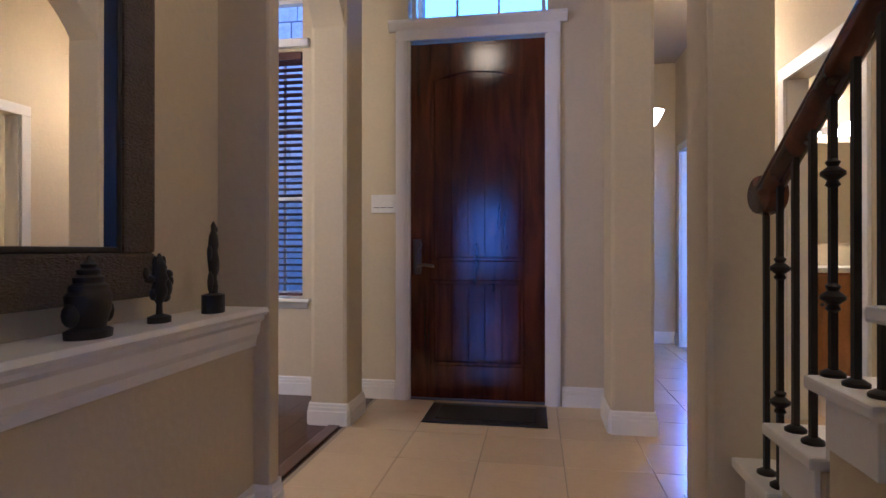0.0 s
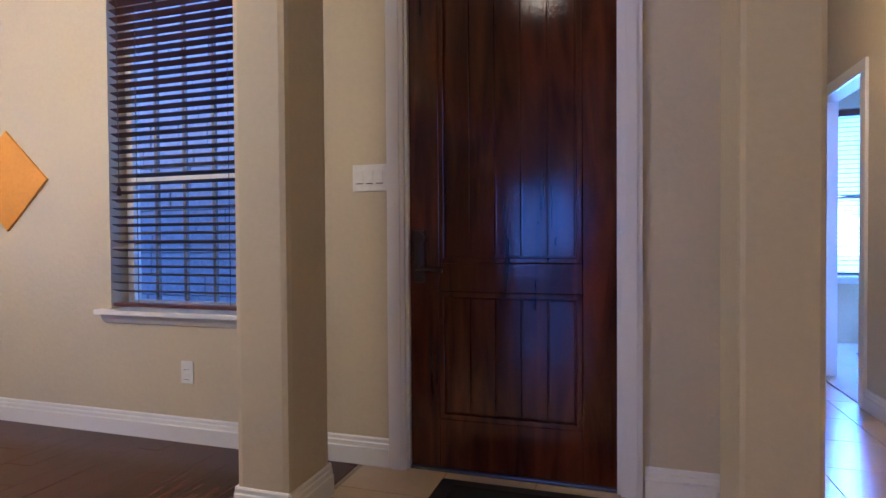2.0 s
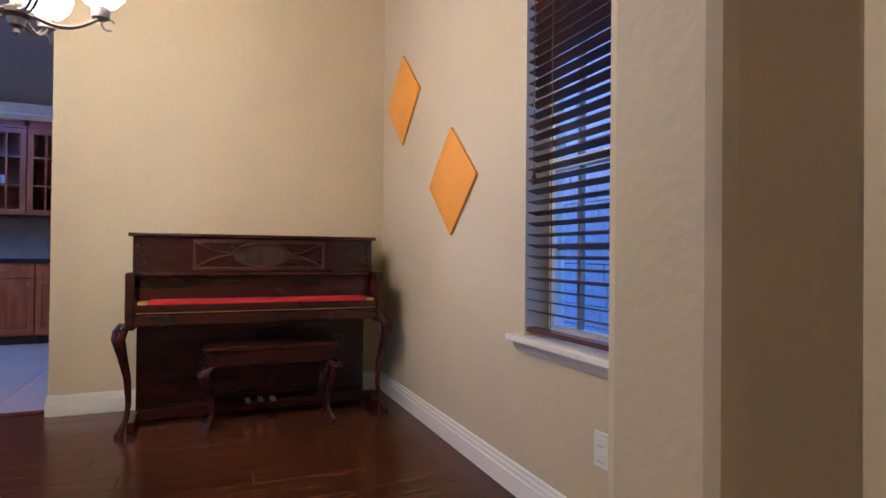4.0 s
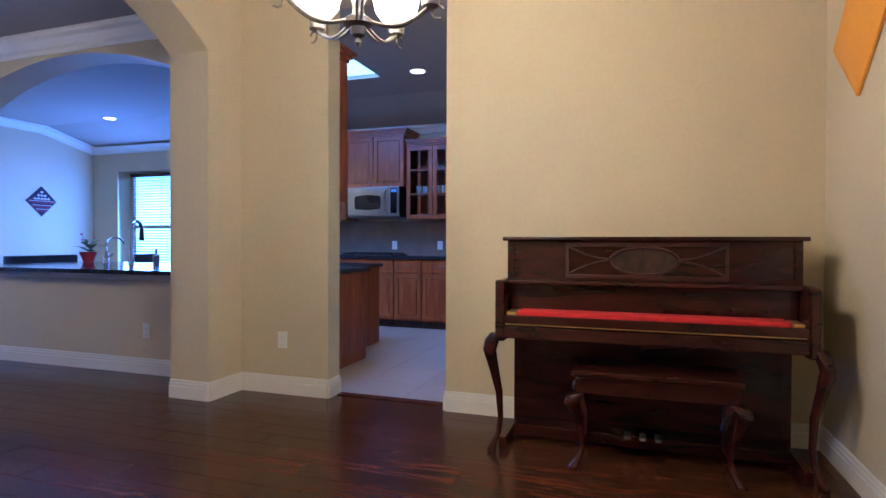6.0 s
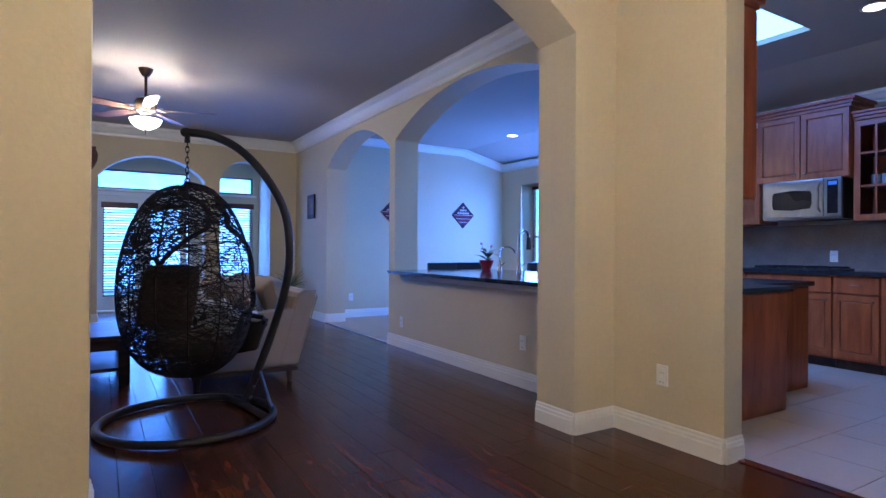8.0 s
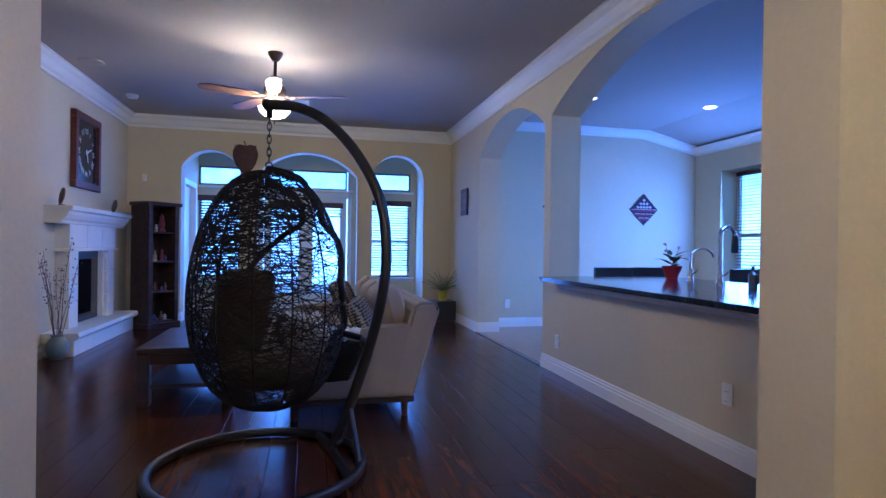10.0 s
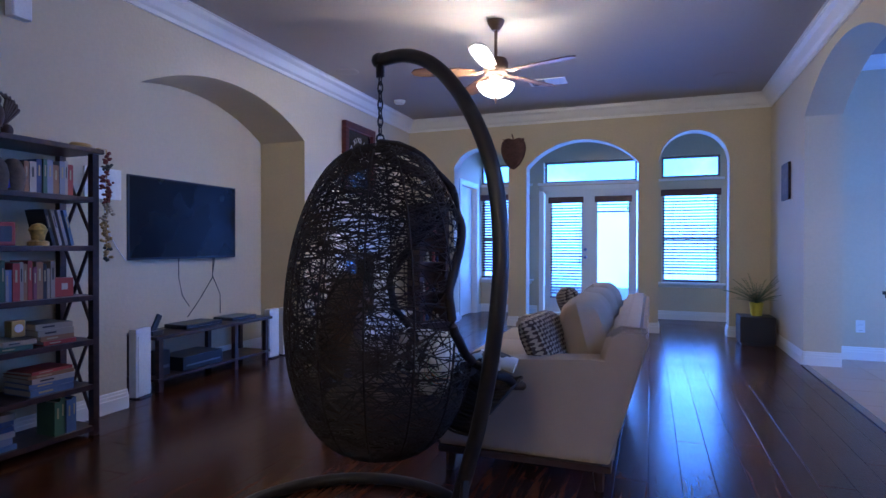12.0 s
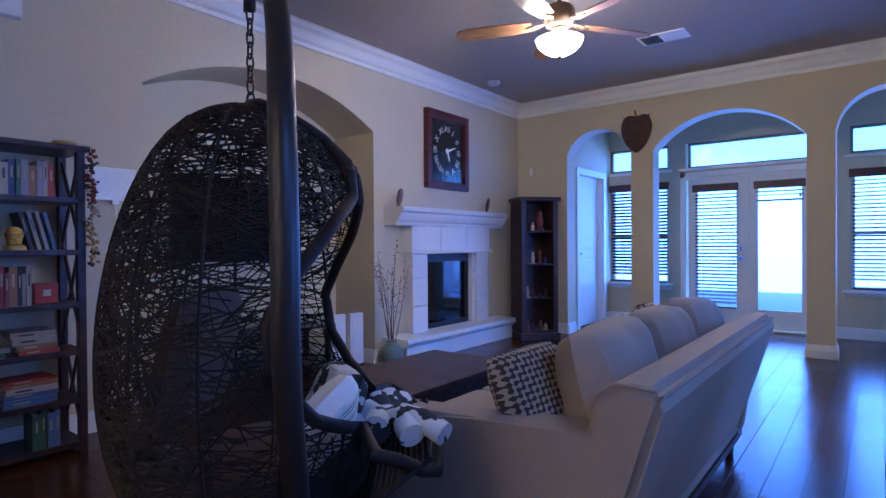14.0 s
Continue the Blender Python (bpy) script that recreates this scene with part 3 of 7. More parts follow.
def transom_lights(name, x0, x1, y, z0, z1, n, face):
    w = empty(name, (x0 + x1) / 2, y, z0, label="white framed transom window above the opening", category="window", kind="structure")
    h, half = z1 - z0, (x1 - x0) / 2
    for a, b, c, e in ((-half, half, 0, 0.03), (-half, half, h - 0.03, h), (-half, -half + 0.03, 0.03, h - 0.03), (half - 0.03, half, 0.03, h - 0.03)):
        part("frame", box(B(), a, b, -0.03, 0.03, c, e), M_MUNTIN if face > 0 else M_TRIM, w)
    step = (2 * half - 0.06) / n
    for k in range(n):
        a = -half + 0.03 + k * step
        g = part("pane", box(B(), a, a + step, -0.004, 0.004, 0.03, h - 0.03), M_GLASS, w)
        g.visible_shadow = False
        if k:
            part("muntin", box(B(), a - 0.008, a + 0.008, -0.02, 0.02, 0.03, h - 0.03), M_TRIM, w)
    return w


transom_lights("window_1", -0.02, 0.90, 4.56, 2.585, 2.84, 3, -1)


def blind(name, along, u0, u1, p, z0, z1, label, pitch=0.045, depth=0.048, tilt=18, valance=0.0):
    """A wooden slatted blind that hangs in the plane p and runs along x or y."""
    um = (u0 + u1) / 2
    e = empty(name, um if along == "x" else p, p if along == "x" else um, z1, 0 if along == "x" else 90, label, "blind", "wooden window blinds")
    half = (u1 - u0) / 2
    part("head_rail", box(B(), -half, half, -0.03, 0.03, -0.055, 0.0, 0.004), M_BLIND, e)
    h = z1 - z0
    count = int((h - 0.10) / pitch)
    sb = B()
    box(sb, -half, half, -depth / 2, depth / 2, -0.0015, 0.0015)
    slat = mesh_of("slat", sb, M_BLIND)
    for k in range(count):
        ob = new("slat", slat)
        ob.parent = e
        ob.matrix_basis = pose(0, 0, -0.075 - k * pitch, tilt + 3 * math.sin(k * 2.3), 0, 0.15 * math.sin(k * 1.7))
    part("bottom_rail", box(B(), -half, half, -0.025, 0.025, -h, -h + 0.02, 0.004), M_BLIND, e)
    if valance:
        part("valance", box(B(), -half - 0.03, half + 0.03, valance, valance + 0.014, -0.085, 0.012, 0.005), M_BLIND, e, "moulded brown valance")
    for f in (-0.62, 0.62):
        part("ladder_cord", tube(B(), [(half * f, -0.026, -0.05), (half * f, -0.026, -h + 0.02)], 0.0016, 5), M_BLIND, e)
    part("pull_cord", tube(B(), [(-half * 0.86, -0.035, -0.05), (-half * 0.86, -0.035, -h * 0.62)], 0.002, 5), M_BLIND, e)
    part("tassel", lathe(B(), [(0.003, 0), (0.010, -0.02), (0.012, -0.05), (0.004, -0.055)], (-half * 0.86, -0.035, -h * 0.62), 10), M_BLIND, e)
    return e


def sash_window(name, x0, x1, y, z0, z1, sill_y, label, face=-1, grid=(0, 0), sill=True, rail=0.47):
    """A sash window in a wall along x; face: the side on which the room lies."""
    w = empty(name, (x0 + x1) / 2, y, z0, label=label, category="window", kind="structure")
    half, h = (x1 - x0) / 2, z1 - z0
    fr = 0.045
    for a, b, c, e in ((-half, half, 0, fr), (-half, half, h - fr, h), (-half, -half + fr, fr, h - fr), (half - fr, half, fr, h - fr), (-half + fr, half - fr, h * rail, h * rail + 0.04)):
        part("frame", box(B(), a, b, -0.025, 0.025, c, e, 0.003), M_TRIM, w)
    for c, e in ((fr, h * rail), (h * rail + 0.04, h - fr)):
        g = part("pane", box(B(), -half + fr, half - fr, -0.003, 0.003, c, e), M_GLASS, w)
        g.visible_shadow = False
        for k in range(1, grid[0]):
            u = -half + 2 * half * k / grid[0]
            part("muntin", box(B(), u - 0.009, u + 0.009, -0.012, 0.012, c, e), M_MUNTIN, w)
        for k in range(1, grid[1]):
            zz = c + (e - c) * k / grid[1]
            part("muntin", box(B(), -half + fr, half - fr, -0.011, 0.011, zz - 0.009, zz + 0.009), M_MUNTIN, w)
    if sill:
        d = sill_y - y
        bm = B()
        box(bm, -half - 0.07, half + 0.07, d + face * 0.055, d - face * 0.16 if abs(d) > 0.1 else 0, -0.022, 0.006, 0.006)
        part("window_sill", bm, M_TRIM, w, "white painted sill")
        bm = B()
        prism(bm, [(0, 0), (face * 0.036, 0), (face * 0.026, -0.02), (face * 0.012, -0.042), (0, -0.046)], "x", -half - 0.04, half + 0.04)
        ob = part("apron", bm, M_TRIM, w)
        ob.location = (0, d + face * 0.001, -0.022)
    return w


sash_window("window_2", -1.77, -0.80, 4.61, 0.68, 2.44, 4.47, "tall dining room sash window with muntins", grid=(5, 2), rail=0.395)
transom_lights("window_10", -1.77, -0.80, 4.61, 2.53, 2.86, 3, -1)
tagged(part("transom_ledge", box(B(), -1.83, -0.74, 4.42, 4.468, 2.455, 2.515, 0.006), M_TRIM), kind="structure", label="white ledge between window and transom")
blind("blind", "x", -1.76, -0.81, 4.497, 0.70, 2.435, "dark brown wooden slat blind in the dining window", tilt=-14)
for i, (a, b, t) in enumerate(((-0.80, 0.02, -36), (-3.60, -2.80, -20))):
    sash_window("window_%d" % (3 + i), a, b, -7.99, 0.55, 1.92, -7.89, "white sash window beside the garden doors", face=1)
    transom_lights("window_%d" % (5 + i), a, b, -7.97, 2.12, 2.44, 1, 1)
    blind("blind", "x", a + 0.02, b - 0.02, -7.915, 0.57, 1.93, "dark wooden slat blind in the garden window", tilt=t, valance=0.034)
    for z in (2.09, ):
        tagged(part("transom_ledge", box(B(), a - 0.05, b + 0.05, -7.89, -7.845, z - 0.02, z + 0.012, 0.004), M_TRIM), kind="structure")
transom_lights("window_7", -2.45, -1.04, -7.97, 2.10, 2.44, 1, 1)
tagged(part("transom_ledge", box(B(), -2.55, -0.94, -7.89, -7.845, 2.065, 2.10, 0.004), M_TRIM), kind="structure")


def french_doors():
    d = empty("door_2", -1.745, -7.95, 0, label="white glazed double garden doors", category="door", kind="structure")
    for s in (-1, 1):
        a, b = (0.006, 0.70) if s > 0 else (-0.70, -0.006)
        st = 0.115
        part("stile", box(B(), a, a + st, -0.022, 0.022, 0.03, 1.96, 0.003), M_TRIM, d)
        part("stile", box(B(), b - st, b, -0.022, 0.022, 0.03, 1.96, 0.003), M_TRIM, d)
        part("rail", box(B(), a + st, b - st, -0.022, 0.022, 0.03, 0.27, 0.003), M_TRIM, d)
        part("rail", box(B(), a + st, b - st, -0.022, 0.022, 1.84, 1.96, 0.003), M_TRIM, d)
        g = part("pane", box(B(), a + st, b - st, -0.003, 0.003, 0.27, 1.84), M_GLASS, d)
        g.visible_shadow = False
    part("astragal", box(B(), -0.022, 0.022, 0.0225, 0.034, 0.03, 1.96, 0.003), M_TRIM, d)
    part("head_stop", box(B(), -0.715, 0.715, 0.0225, 0.049, 1.945, 2.03, 0.003), M_TRIM, d)
    for z in (0.92, 1.04):
        bm = B()
        cyl(bm, (0.06, 0.022, z), (0.06, 0.07, z), 0.025)
        ball(bm, (0.06, 0.075, z), 0.026)
        part("door_handle", bm, M_STEEL, d, "satin metal knob", True)
    for x in (-0.785, 0.715):
        part("casing", box(B(), x, x + 0.07, 0.05, 0.085, 0.0, 2.05, 0.004), M_TRIM, d)
    part("casing", box(B(), -0.785, 0.785, 0.05, 0.085, 1.98, 2.05, 0.004), M_TRIM, d)


french_doors()
blind("blind", "x", -1.63, -1.14, -7.90, 0.27, 1.86, "dark wooden slat blind on the garden door", tilt=-22, valance=0.034)
blind("blind", "x", -2.35, -1.86, -7.90, 1.62, 1.86, "dark wooden slat blind raised on the garden door", tilt=10, valance=0.034)

# garden beyond the windows
tagged(part("backdrop", box(B(), -22, 18, -16.1, -16, -0.2, 9), M_GARDEN), kind="structure", label="bright garden and sky beyond the windows")
tagged(part("backdrop", box(B(), -16.1, -16, -28, 8, -0.2, 9), M_GARDEN), kind="structure", label="bright sky beyond the kitchen window")
tagged(part("backdrop", box(B(), -9, 14, 14, 14.1, -0.2, 12), M_GARDEN), kind="structure", label="bright sky beyond the bedroom window")


def stone_house():
    """The neighbour's pale stone wall outside the dining window."""
    e = empty("stone_wall", -3.0, 7.7, -0.13, label="pale grey stone wall of the neighbouring house", category="wall", kind="structure")
    part("core", box(B(), -7.0, 2.4, 0.03, 0.25, 0, 6.5), M_GROUT, e)
    rng = random.Random(4)
    meshes = []
    for w in (0.42, 0.58, 0.76):
        meshes.append((w, mesh_of("stone", box(B(), 0.006, w - 0.006, -0.03, 0.04, 0.006, 0.254, 0.008), M_BRICK_OUT)))
    z = 0.0
    while z < 4.9:
        x = -4.6 + rng.uniform(-0.3, 0)
        while x < 1.75:
            w, me = rng.choice(meshes)
            ob = new("stone", me)
            ob.parent = e
            ob.location = (x, rng.uniform(-0.012, 0.008), z)
            x += w
        z += 0.26


stone_house()


def panel_door(name, along, u0, u1, p, z1, label, face, swing=0.0):
    d = empty(name, u0 if along == "x" else p, p if along == "x" else u0, 0, (0 if along == "x" else 90) + swing, label, "door", kind="structure")
    w = u1 - u0
    part("door_leaf", box(B(), 0.004, w - 0.004, -0.016, 0.016, 0.01, z1), M_TRIM, d)
    for c, e in ((0.22, 0.90), (1.05, z1 - 0.14)):
        for s in (-1, 1):
            part("raised_panel", box(B(), 0.14, w - 0.14, s * 0.014, s * 0.024, c, e, 0.008), M_TRIM, d)
    bm = B()
    for s in (-1, 1):
        cyl(bm, (w - 0.07, s * 0.016, 0.98), (w - 0.07, s * 0.06, 0.98), 0.012)
        tube(bm, [(w - 0.07, s * 0.055, 0.98), (w - 0.12, s * 0.06, 0.98), (w - 0.17, s * 0.055, 0.975)], 0.009)
    part("door_handle", bm, M_BRONZE, d, "dark lever handle", True)
    return d


def casing_y(x, y0, y1, z1, face, w=0.08):
    """Casing round a doorway in a wall that runs along y."""
    c = empty("door_casing", x, (y0 + y1) / 2, 0, label="white painted casing round a doorway", category="trim", kind="structure")
    h = (y1 - y0) / 2
    for a, b in ((-h - w, -h), (h, h + w)):
        part("casing_leg", box(B(), 0, face * 0.02, a, b, 0, z1, 0.004), M_TRIM, c)
    part("casing_head", box(B(), 0, face * 0.02, -h - w, h + w, z1, z1 + w, 0.004), M_TRIM, c)
    for a, b in ((-h, -h + 0.012), (h - 0.012, h)):
        part("jamb", box(B(), -face * 0.12, 0, a, b, 0, z1), M_TRIM, c)


panel_door("door_3", "y", -7.62, -6.82, 0.11, 2.02, "white panelled door in the window bay", -1)
casing_y(0.02, -7.62, -6.82, 2.02, -1)
casing_y(2.34, 3.62, 4.42, 2.06, -1)
casing_y(2.34, 6.16, 6.96, 2.06, -1)
sash_window("window_8", 2.62, 3.45, 8.60, 0.66, 2.30, 8.5, "bedroom sash window with white blind", grid=(0, 0))
blind("blind", "x", 2.64, 3.43, 8.53, 0.68, 2.29, "dark slat blind in the bedroom window", tilt=8)


def kitchen_window():
    w = empty("window_9", -7.90, -3.875, 0.5, label="recessed kitchen window with white frame", category="window", kind="structure")
    for a, b, c, e in ((-0.87, 0.87, 0, 0.05), (-0.87, 0.87, 1.73, 1.78), (-0.87, -0.82, 0.05, 1.73), (0.82, 0.87, 0.05, 1.73), (-0.03, 0.03, 0.05, 1.73), (-0.82, 0.82, 0.82, 0.87)):
        part("frame", box(B(), -0.025, 0.025, a, b, c, e, 0.003), M_TRIM, w)
    g = part("pane", box(B(), -0.003, 0.003, -0.82, 0.82, 0.05, 1.73), M_GLASS, w)
    g.visible_shadow = False
    part("window_sill", box(B(), -0.02, 0.36, -0.92, 0.92, -0.03, 0.0, 0.005), M_TRIM, w)


kitchen_window()
blind("blind", "y", -4.72, -3.9, -7.86, 0.55, 2.26, "white-lit slat blind in the kitchen window", tilt=12)

# ---- hanging egg chair ----
EGG_AT, EGG_K = Vector((-1.585, -0.94, 0)), 1.065


def in_egg(p):
    """From the chair's own measures into the room."""
    return EGG_AT + Vector(p) * EGG_K


def egg_chair():
    e = empty("egg_chair", *EGG_AT, label="dark woven wicker egg chair hanging from a curved black stand", category="chair")
    e.scale = (EGG_K, EGG_K, EGG_K)
    f = Vector((-0.76, -0.65, 0)).normalized()      # the way that it faces
    s = Vector((f.y, -f.x, 0))
    zc, hh, rad, wide = 0.825, 0.605, 0.350, 1.16

    def radius(z):
        u = (z - zc) / hh
        r = rad * math.sqrt(max(0.0, 1 - u * u)) ** 0.78
        return r * (1.04 - 0.10 * u)

    rim = [(0.50, 0.47), (0.54, 0.42), (0.58, 0.33), (0.65, 0.23), (0.75, 0.16), (0.88, 0.14), (0.98, 0.19), (1.08, 0.25), (1.17, 0.29), (1.26, 0.28), (1.34, 0.20), (1.40, 0.09), (1.44, 0.0)]

    def rim_at(z):
        if z < rim[0][0]:
            return 9.0
        for (za, fa), (zb, fb) in zip(rim, rim[1:]):
            if z <= zb:
                return fa + (fb - fa) * (z - za) / (zb - za)
        return 0.0

    def on(theta, z):
        r = radius(z)
        p = f * (r * math.cos(theta)) + s * (wide * r * math.sin(theta))
        return Vector((p.x, p.y, z)), r * math.cos(theta)

    # open weave of crossing strands
    rng = random.Random(11)
    bm = B()
    made = 0
    while made < 1750:
        # strands start evenly round the shell and thicker towards the seat
        z = 0.235 + 1.185 * ((made * 0.6180340) % 1.0) if made < 1500 else rng.uniform(0.235, 0.66)
        th = -math.pi + 2 * math.pi * ((made * 0.7548777) % 1.0) + rng.uniform(-0.2, 0.2)
        ang = rng.choice((rng.uniform(-0.25, 0.25), rng.uniform(-0.35, 0.35), rng.uniform(-1.2, 1.2))) + rng.choice((0, math.pi))
        bend = rng.uniform(-2.6, 2.6)
        pts = []
        step = 0.026
        for _ in range(rng.randint(10, 26)):
            if not 0.223 < z < 1.427:
                break
            p, fwd = on(th, z)
            if fwd > rim_at(z) - 0.002:
                break
            pts.append(p)
            r = max(0.06, radius(z))
            th += math.cos(ang) * step / r
            z += math.sin(ang) * step
            ang += bend * step
        if len(pts) > 3:
            tube(bm, pts, rng.uniform(0.0016, 0.0025), 4)
        made += 1
    part("woven_shell", bm, M_WICKER, e, "open weave of dark wicker strands")
    # uprights that carry the weave
    bm = B()
    for k in range(14):
        th = 2 * math.pi * k / 14 + 0.2
        pts = []
        for i in range(26):
            z = 0.223 + 1.204 * i / 25
            p, fwd = on(th, z)
            if fwd > rim_at(z):
                if len(pts) > 2:
                    tube(bm, pts, 0.0045, 5)
                pts = []
                continue
            pts.append(p)
        if len(pts) > 2:
            tube(bm, pts, 0.0045, 5)
    part("frame_rib_set", bm, M_WICKER, e)
    # wrapped rim
    left, right = [], []
    for i in range(44):
        z = rim[0][0] + (1.44 - rim[0][0]) * i / 43
        fw = rim_at(z)
        r = max(radius(z), fw * 1.0 + 0.001 if z < 0.58 else 0)
        lat = math.sqrt(max(0.0, max(radius(z), 0.28 if z < 0.58 else 0) ** 2 - min(fw, radius(z) * 0.97) ** 2))
        lat = max(lat, 0.28 - (0.58 - z) * 0.9) if z < 0.58 else lat
        base = f * fw + Vector((0, 0, z))
        left.append(base + s * (lat * wide))
        right.append(base - s * (lat * wide))
    loop = right[::-1] + [f * (0.48 + 0.04 * math.cos(q)) + s * (0.30 * math.sin(q)) + Vector((0, 0, 0.495)) for q in (-0.9, 0, 0.9)] + left
    part("rim", tube(B(), loop, 0.017, 10, closed=True), M_WICKER, e, "thick wrapped wicker rim", True)
    # woven front lip between the shell and the rim
    for k in range(44):
        q = -1 + 2 * k / 43
        pts = []
        for i in range(7):
            w = i / 6
            a = f * (0.24 + 0.25 * w) + s * (q * (0.36 - 0.10 * w)) + Vector((0, 0, 0.33 + 0.155 * w + 0.05 * q * q))
            pts.append(a)
        part("lip_strand", tube(B(), pts, 0.006, 4), M_WICKER, e)
    for i in range(17):
        w = i / 16
        part("lip_strand", tube(B(), [f * (0.23 + 0.26 * w) + s * (q * (0.36 - 0.10 * w)) + Vector((0, 0, 0.325 + 0.16 * w + 0.05 * q * q)) for q in (-1, -0.6, -0.2, 0.2, 0.6, 1)], 0.006, 4), M_WICKER, e)
    # chain with spring
    hook = Vector((0, 0, 1.458))
    bm = B()
    for k in range(7):
        c = Vector((0.0, 0, 1.492 + k * 0.033))
        ring = []
        for j in range(12):
            t = 2 * math.pi * j / 12
            u, v = 0.010 * math.cos(t), 0.024 * math.sin(t)
            ring.append(c + (Vector((u, 0, v)) if k % 2 else Vector((0, u, v))))
        tube(bm, ring, 0.0032, 6, closed=True)
    part("chain", bm, M_IRON, e, "black steel chain", True)
    bm = B()
    tube(bm, [Vector((0.014 * math.cos(q * 0.7), 0.014 * math.sin(q * 0.7), 1.70 + q * 0.00075)) for q in range(60)], 0.004, 5)
    part("spring", bm, M_IRON, e)
    bm = B()
    tube(bm, [hook + Vector((0.016 * math.cos(t), 0, 0.016 * math.sin(t))) for t in [2 * math.pi * j / 12 for j in range(12)]], 0.004, 6, closed=True)
    part("hook_ring", bm, M_IRON, e)
    # curved pole: from the base out and over to the hook
    keys = [(-0.33, 0.13, 0.03), (-0.40, 0.165, 0.22), (-0.485, 0.225, 0.50), (-0.55, 0.295, 0.80), (-0.567, 0.31, 1.04), (-0.535, 0.29, 1.28), (-0.43, 0.22, 1.50), (-0.29, 0.14, 1.665), (-0.14, 0.055, 1.75), (0.01, -0.01, 1.768)]
    pts = []
    for i in range(len(keys) - 1):
        p0, p1, p2, p3 = (Vector(keys[max(0, min(len(keys) - 1, j))]) for j in (i - 1, i, i + 1, i + 2))
        for q in range(5):
            t = q / 5
            pts.append(0.5 * ((2 * p1) + (p2 - p0) * t + (2 * p0 - 5 * p1 + 4 * p2 - p3) * t * t + (3 * p1 - p0 - 3 * p2 + p3) * t ** 3))
    pts.append(Vector(keys[-1]))
    part("curved_pole", tube(B(), pts, 0.026, 14), M_BLACK, e, "curved black steel pole", True)
    bm = B()
    ball(bm, keys[-1], 0.031)
    part("pole_cap", bm, M_BLACK, e, "", True)
    # floor ring with two stays
    c = Vector((0.01, 0.27, 0.025))
    part("base_ring", tube(B(), [c + Vector((0.475 * math.cos(t), 0.475 * math.sin(t), 0)) for t in [2 * math.pi * j / 48 for j in range(48)]], 0.024, 10, closed=True), M_BLACK, e, "round black steel floor ring", True)
    a = Vector((-0.33, 0.13, 0.025))
    part("base_bar", tube(B(), [c + Vector((-0.40, 0.25, 0)), a, c + Vector((-0.28, -0.38, 0))], 0.022, 10), M_BLACK, e, "", True)
    part("stay", tube(B(), [a + Vector((-0.08, 0.03, 0.24)), c + Vector((-0.455, 0.09, 0.01))], 0.016, 8), M_BLACK, e, "", True)
    for q in (0.05, 0.12):
        part("bolt", cyl(B(), a + Vector((-0.03 - q * 0.3, 0.01, q)), a + Vector((-0.01 - q * 0.3, 0.06, q)), 0.009), M_STEEL, e)
    return e, f, s


EGG, EF, ES = egg_chair()


def pillow(name, c, w, h, t, turn, lean, material, label, roll=0.0, category="pillow", group="", puff=1.0):
    """A stuffed square cushion: it stands up, its face turned by turn and leant back by lean."""
    bm = B()
    n = 12
    for side in (1, -1):
        grid = [[None] * (n + 1) for _ in range(n + 1)]
        for i in range(n + 1):
            for j in range(n + 1):
                u, v = -1 + 2 * i / n, -1 + 2 * j / n
                d = (max(0, 1 - u ** 4) * max(0, 1 - v ** 4)) ** 0.5
                pin = 1 - 0.06 * (u * u * v * v) - 0.03 * (1 - d)
                wr = 0.05 * math.sin(7 * u + 3 * v) * math.cos(5 * v - 2 * u)
                grid[i][j] = bm.verts.new((u * w / 2 * pin, side * t / 2 * d * (1 + wr) * puff, v * h / 2 * pin))
        for i in range(n):
            for j in range(n):
                bm.faces.new((grid[i][j], grid[i + 1][j], grid[i + 1][j + 1], grid[i][j + 1]))
    bmesh.ops.remove_doubles(bm, verts=bm.verts, dist=0.002)
    ob = part(name, bm, material, None, "", True)
    ob.matrix_basis = Matrix.Translation(c) @ Matrix.Rotation(radians(turn), 4, "Z") @ Matrix.Rotation(radians(lean), 4, "X") @ Matrix.Rotation(radians(roll), 4, "Y")
    return tagged(ob, label, category, group)


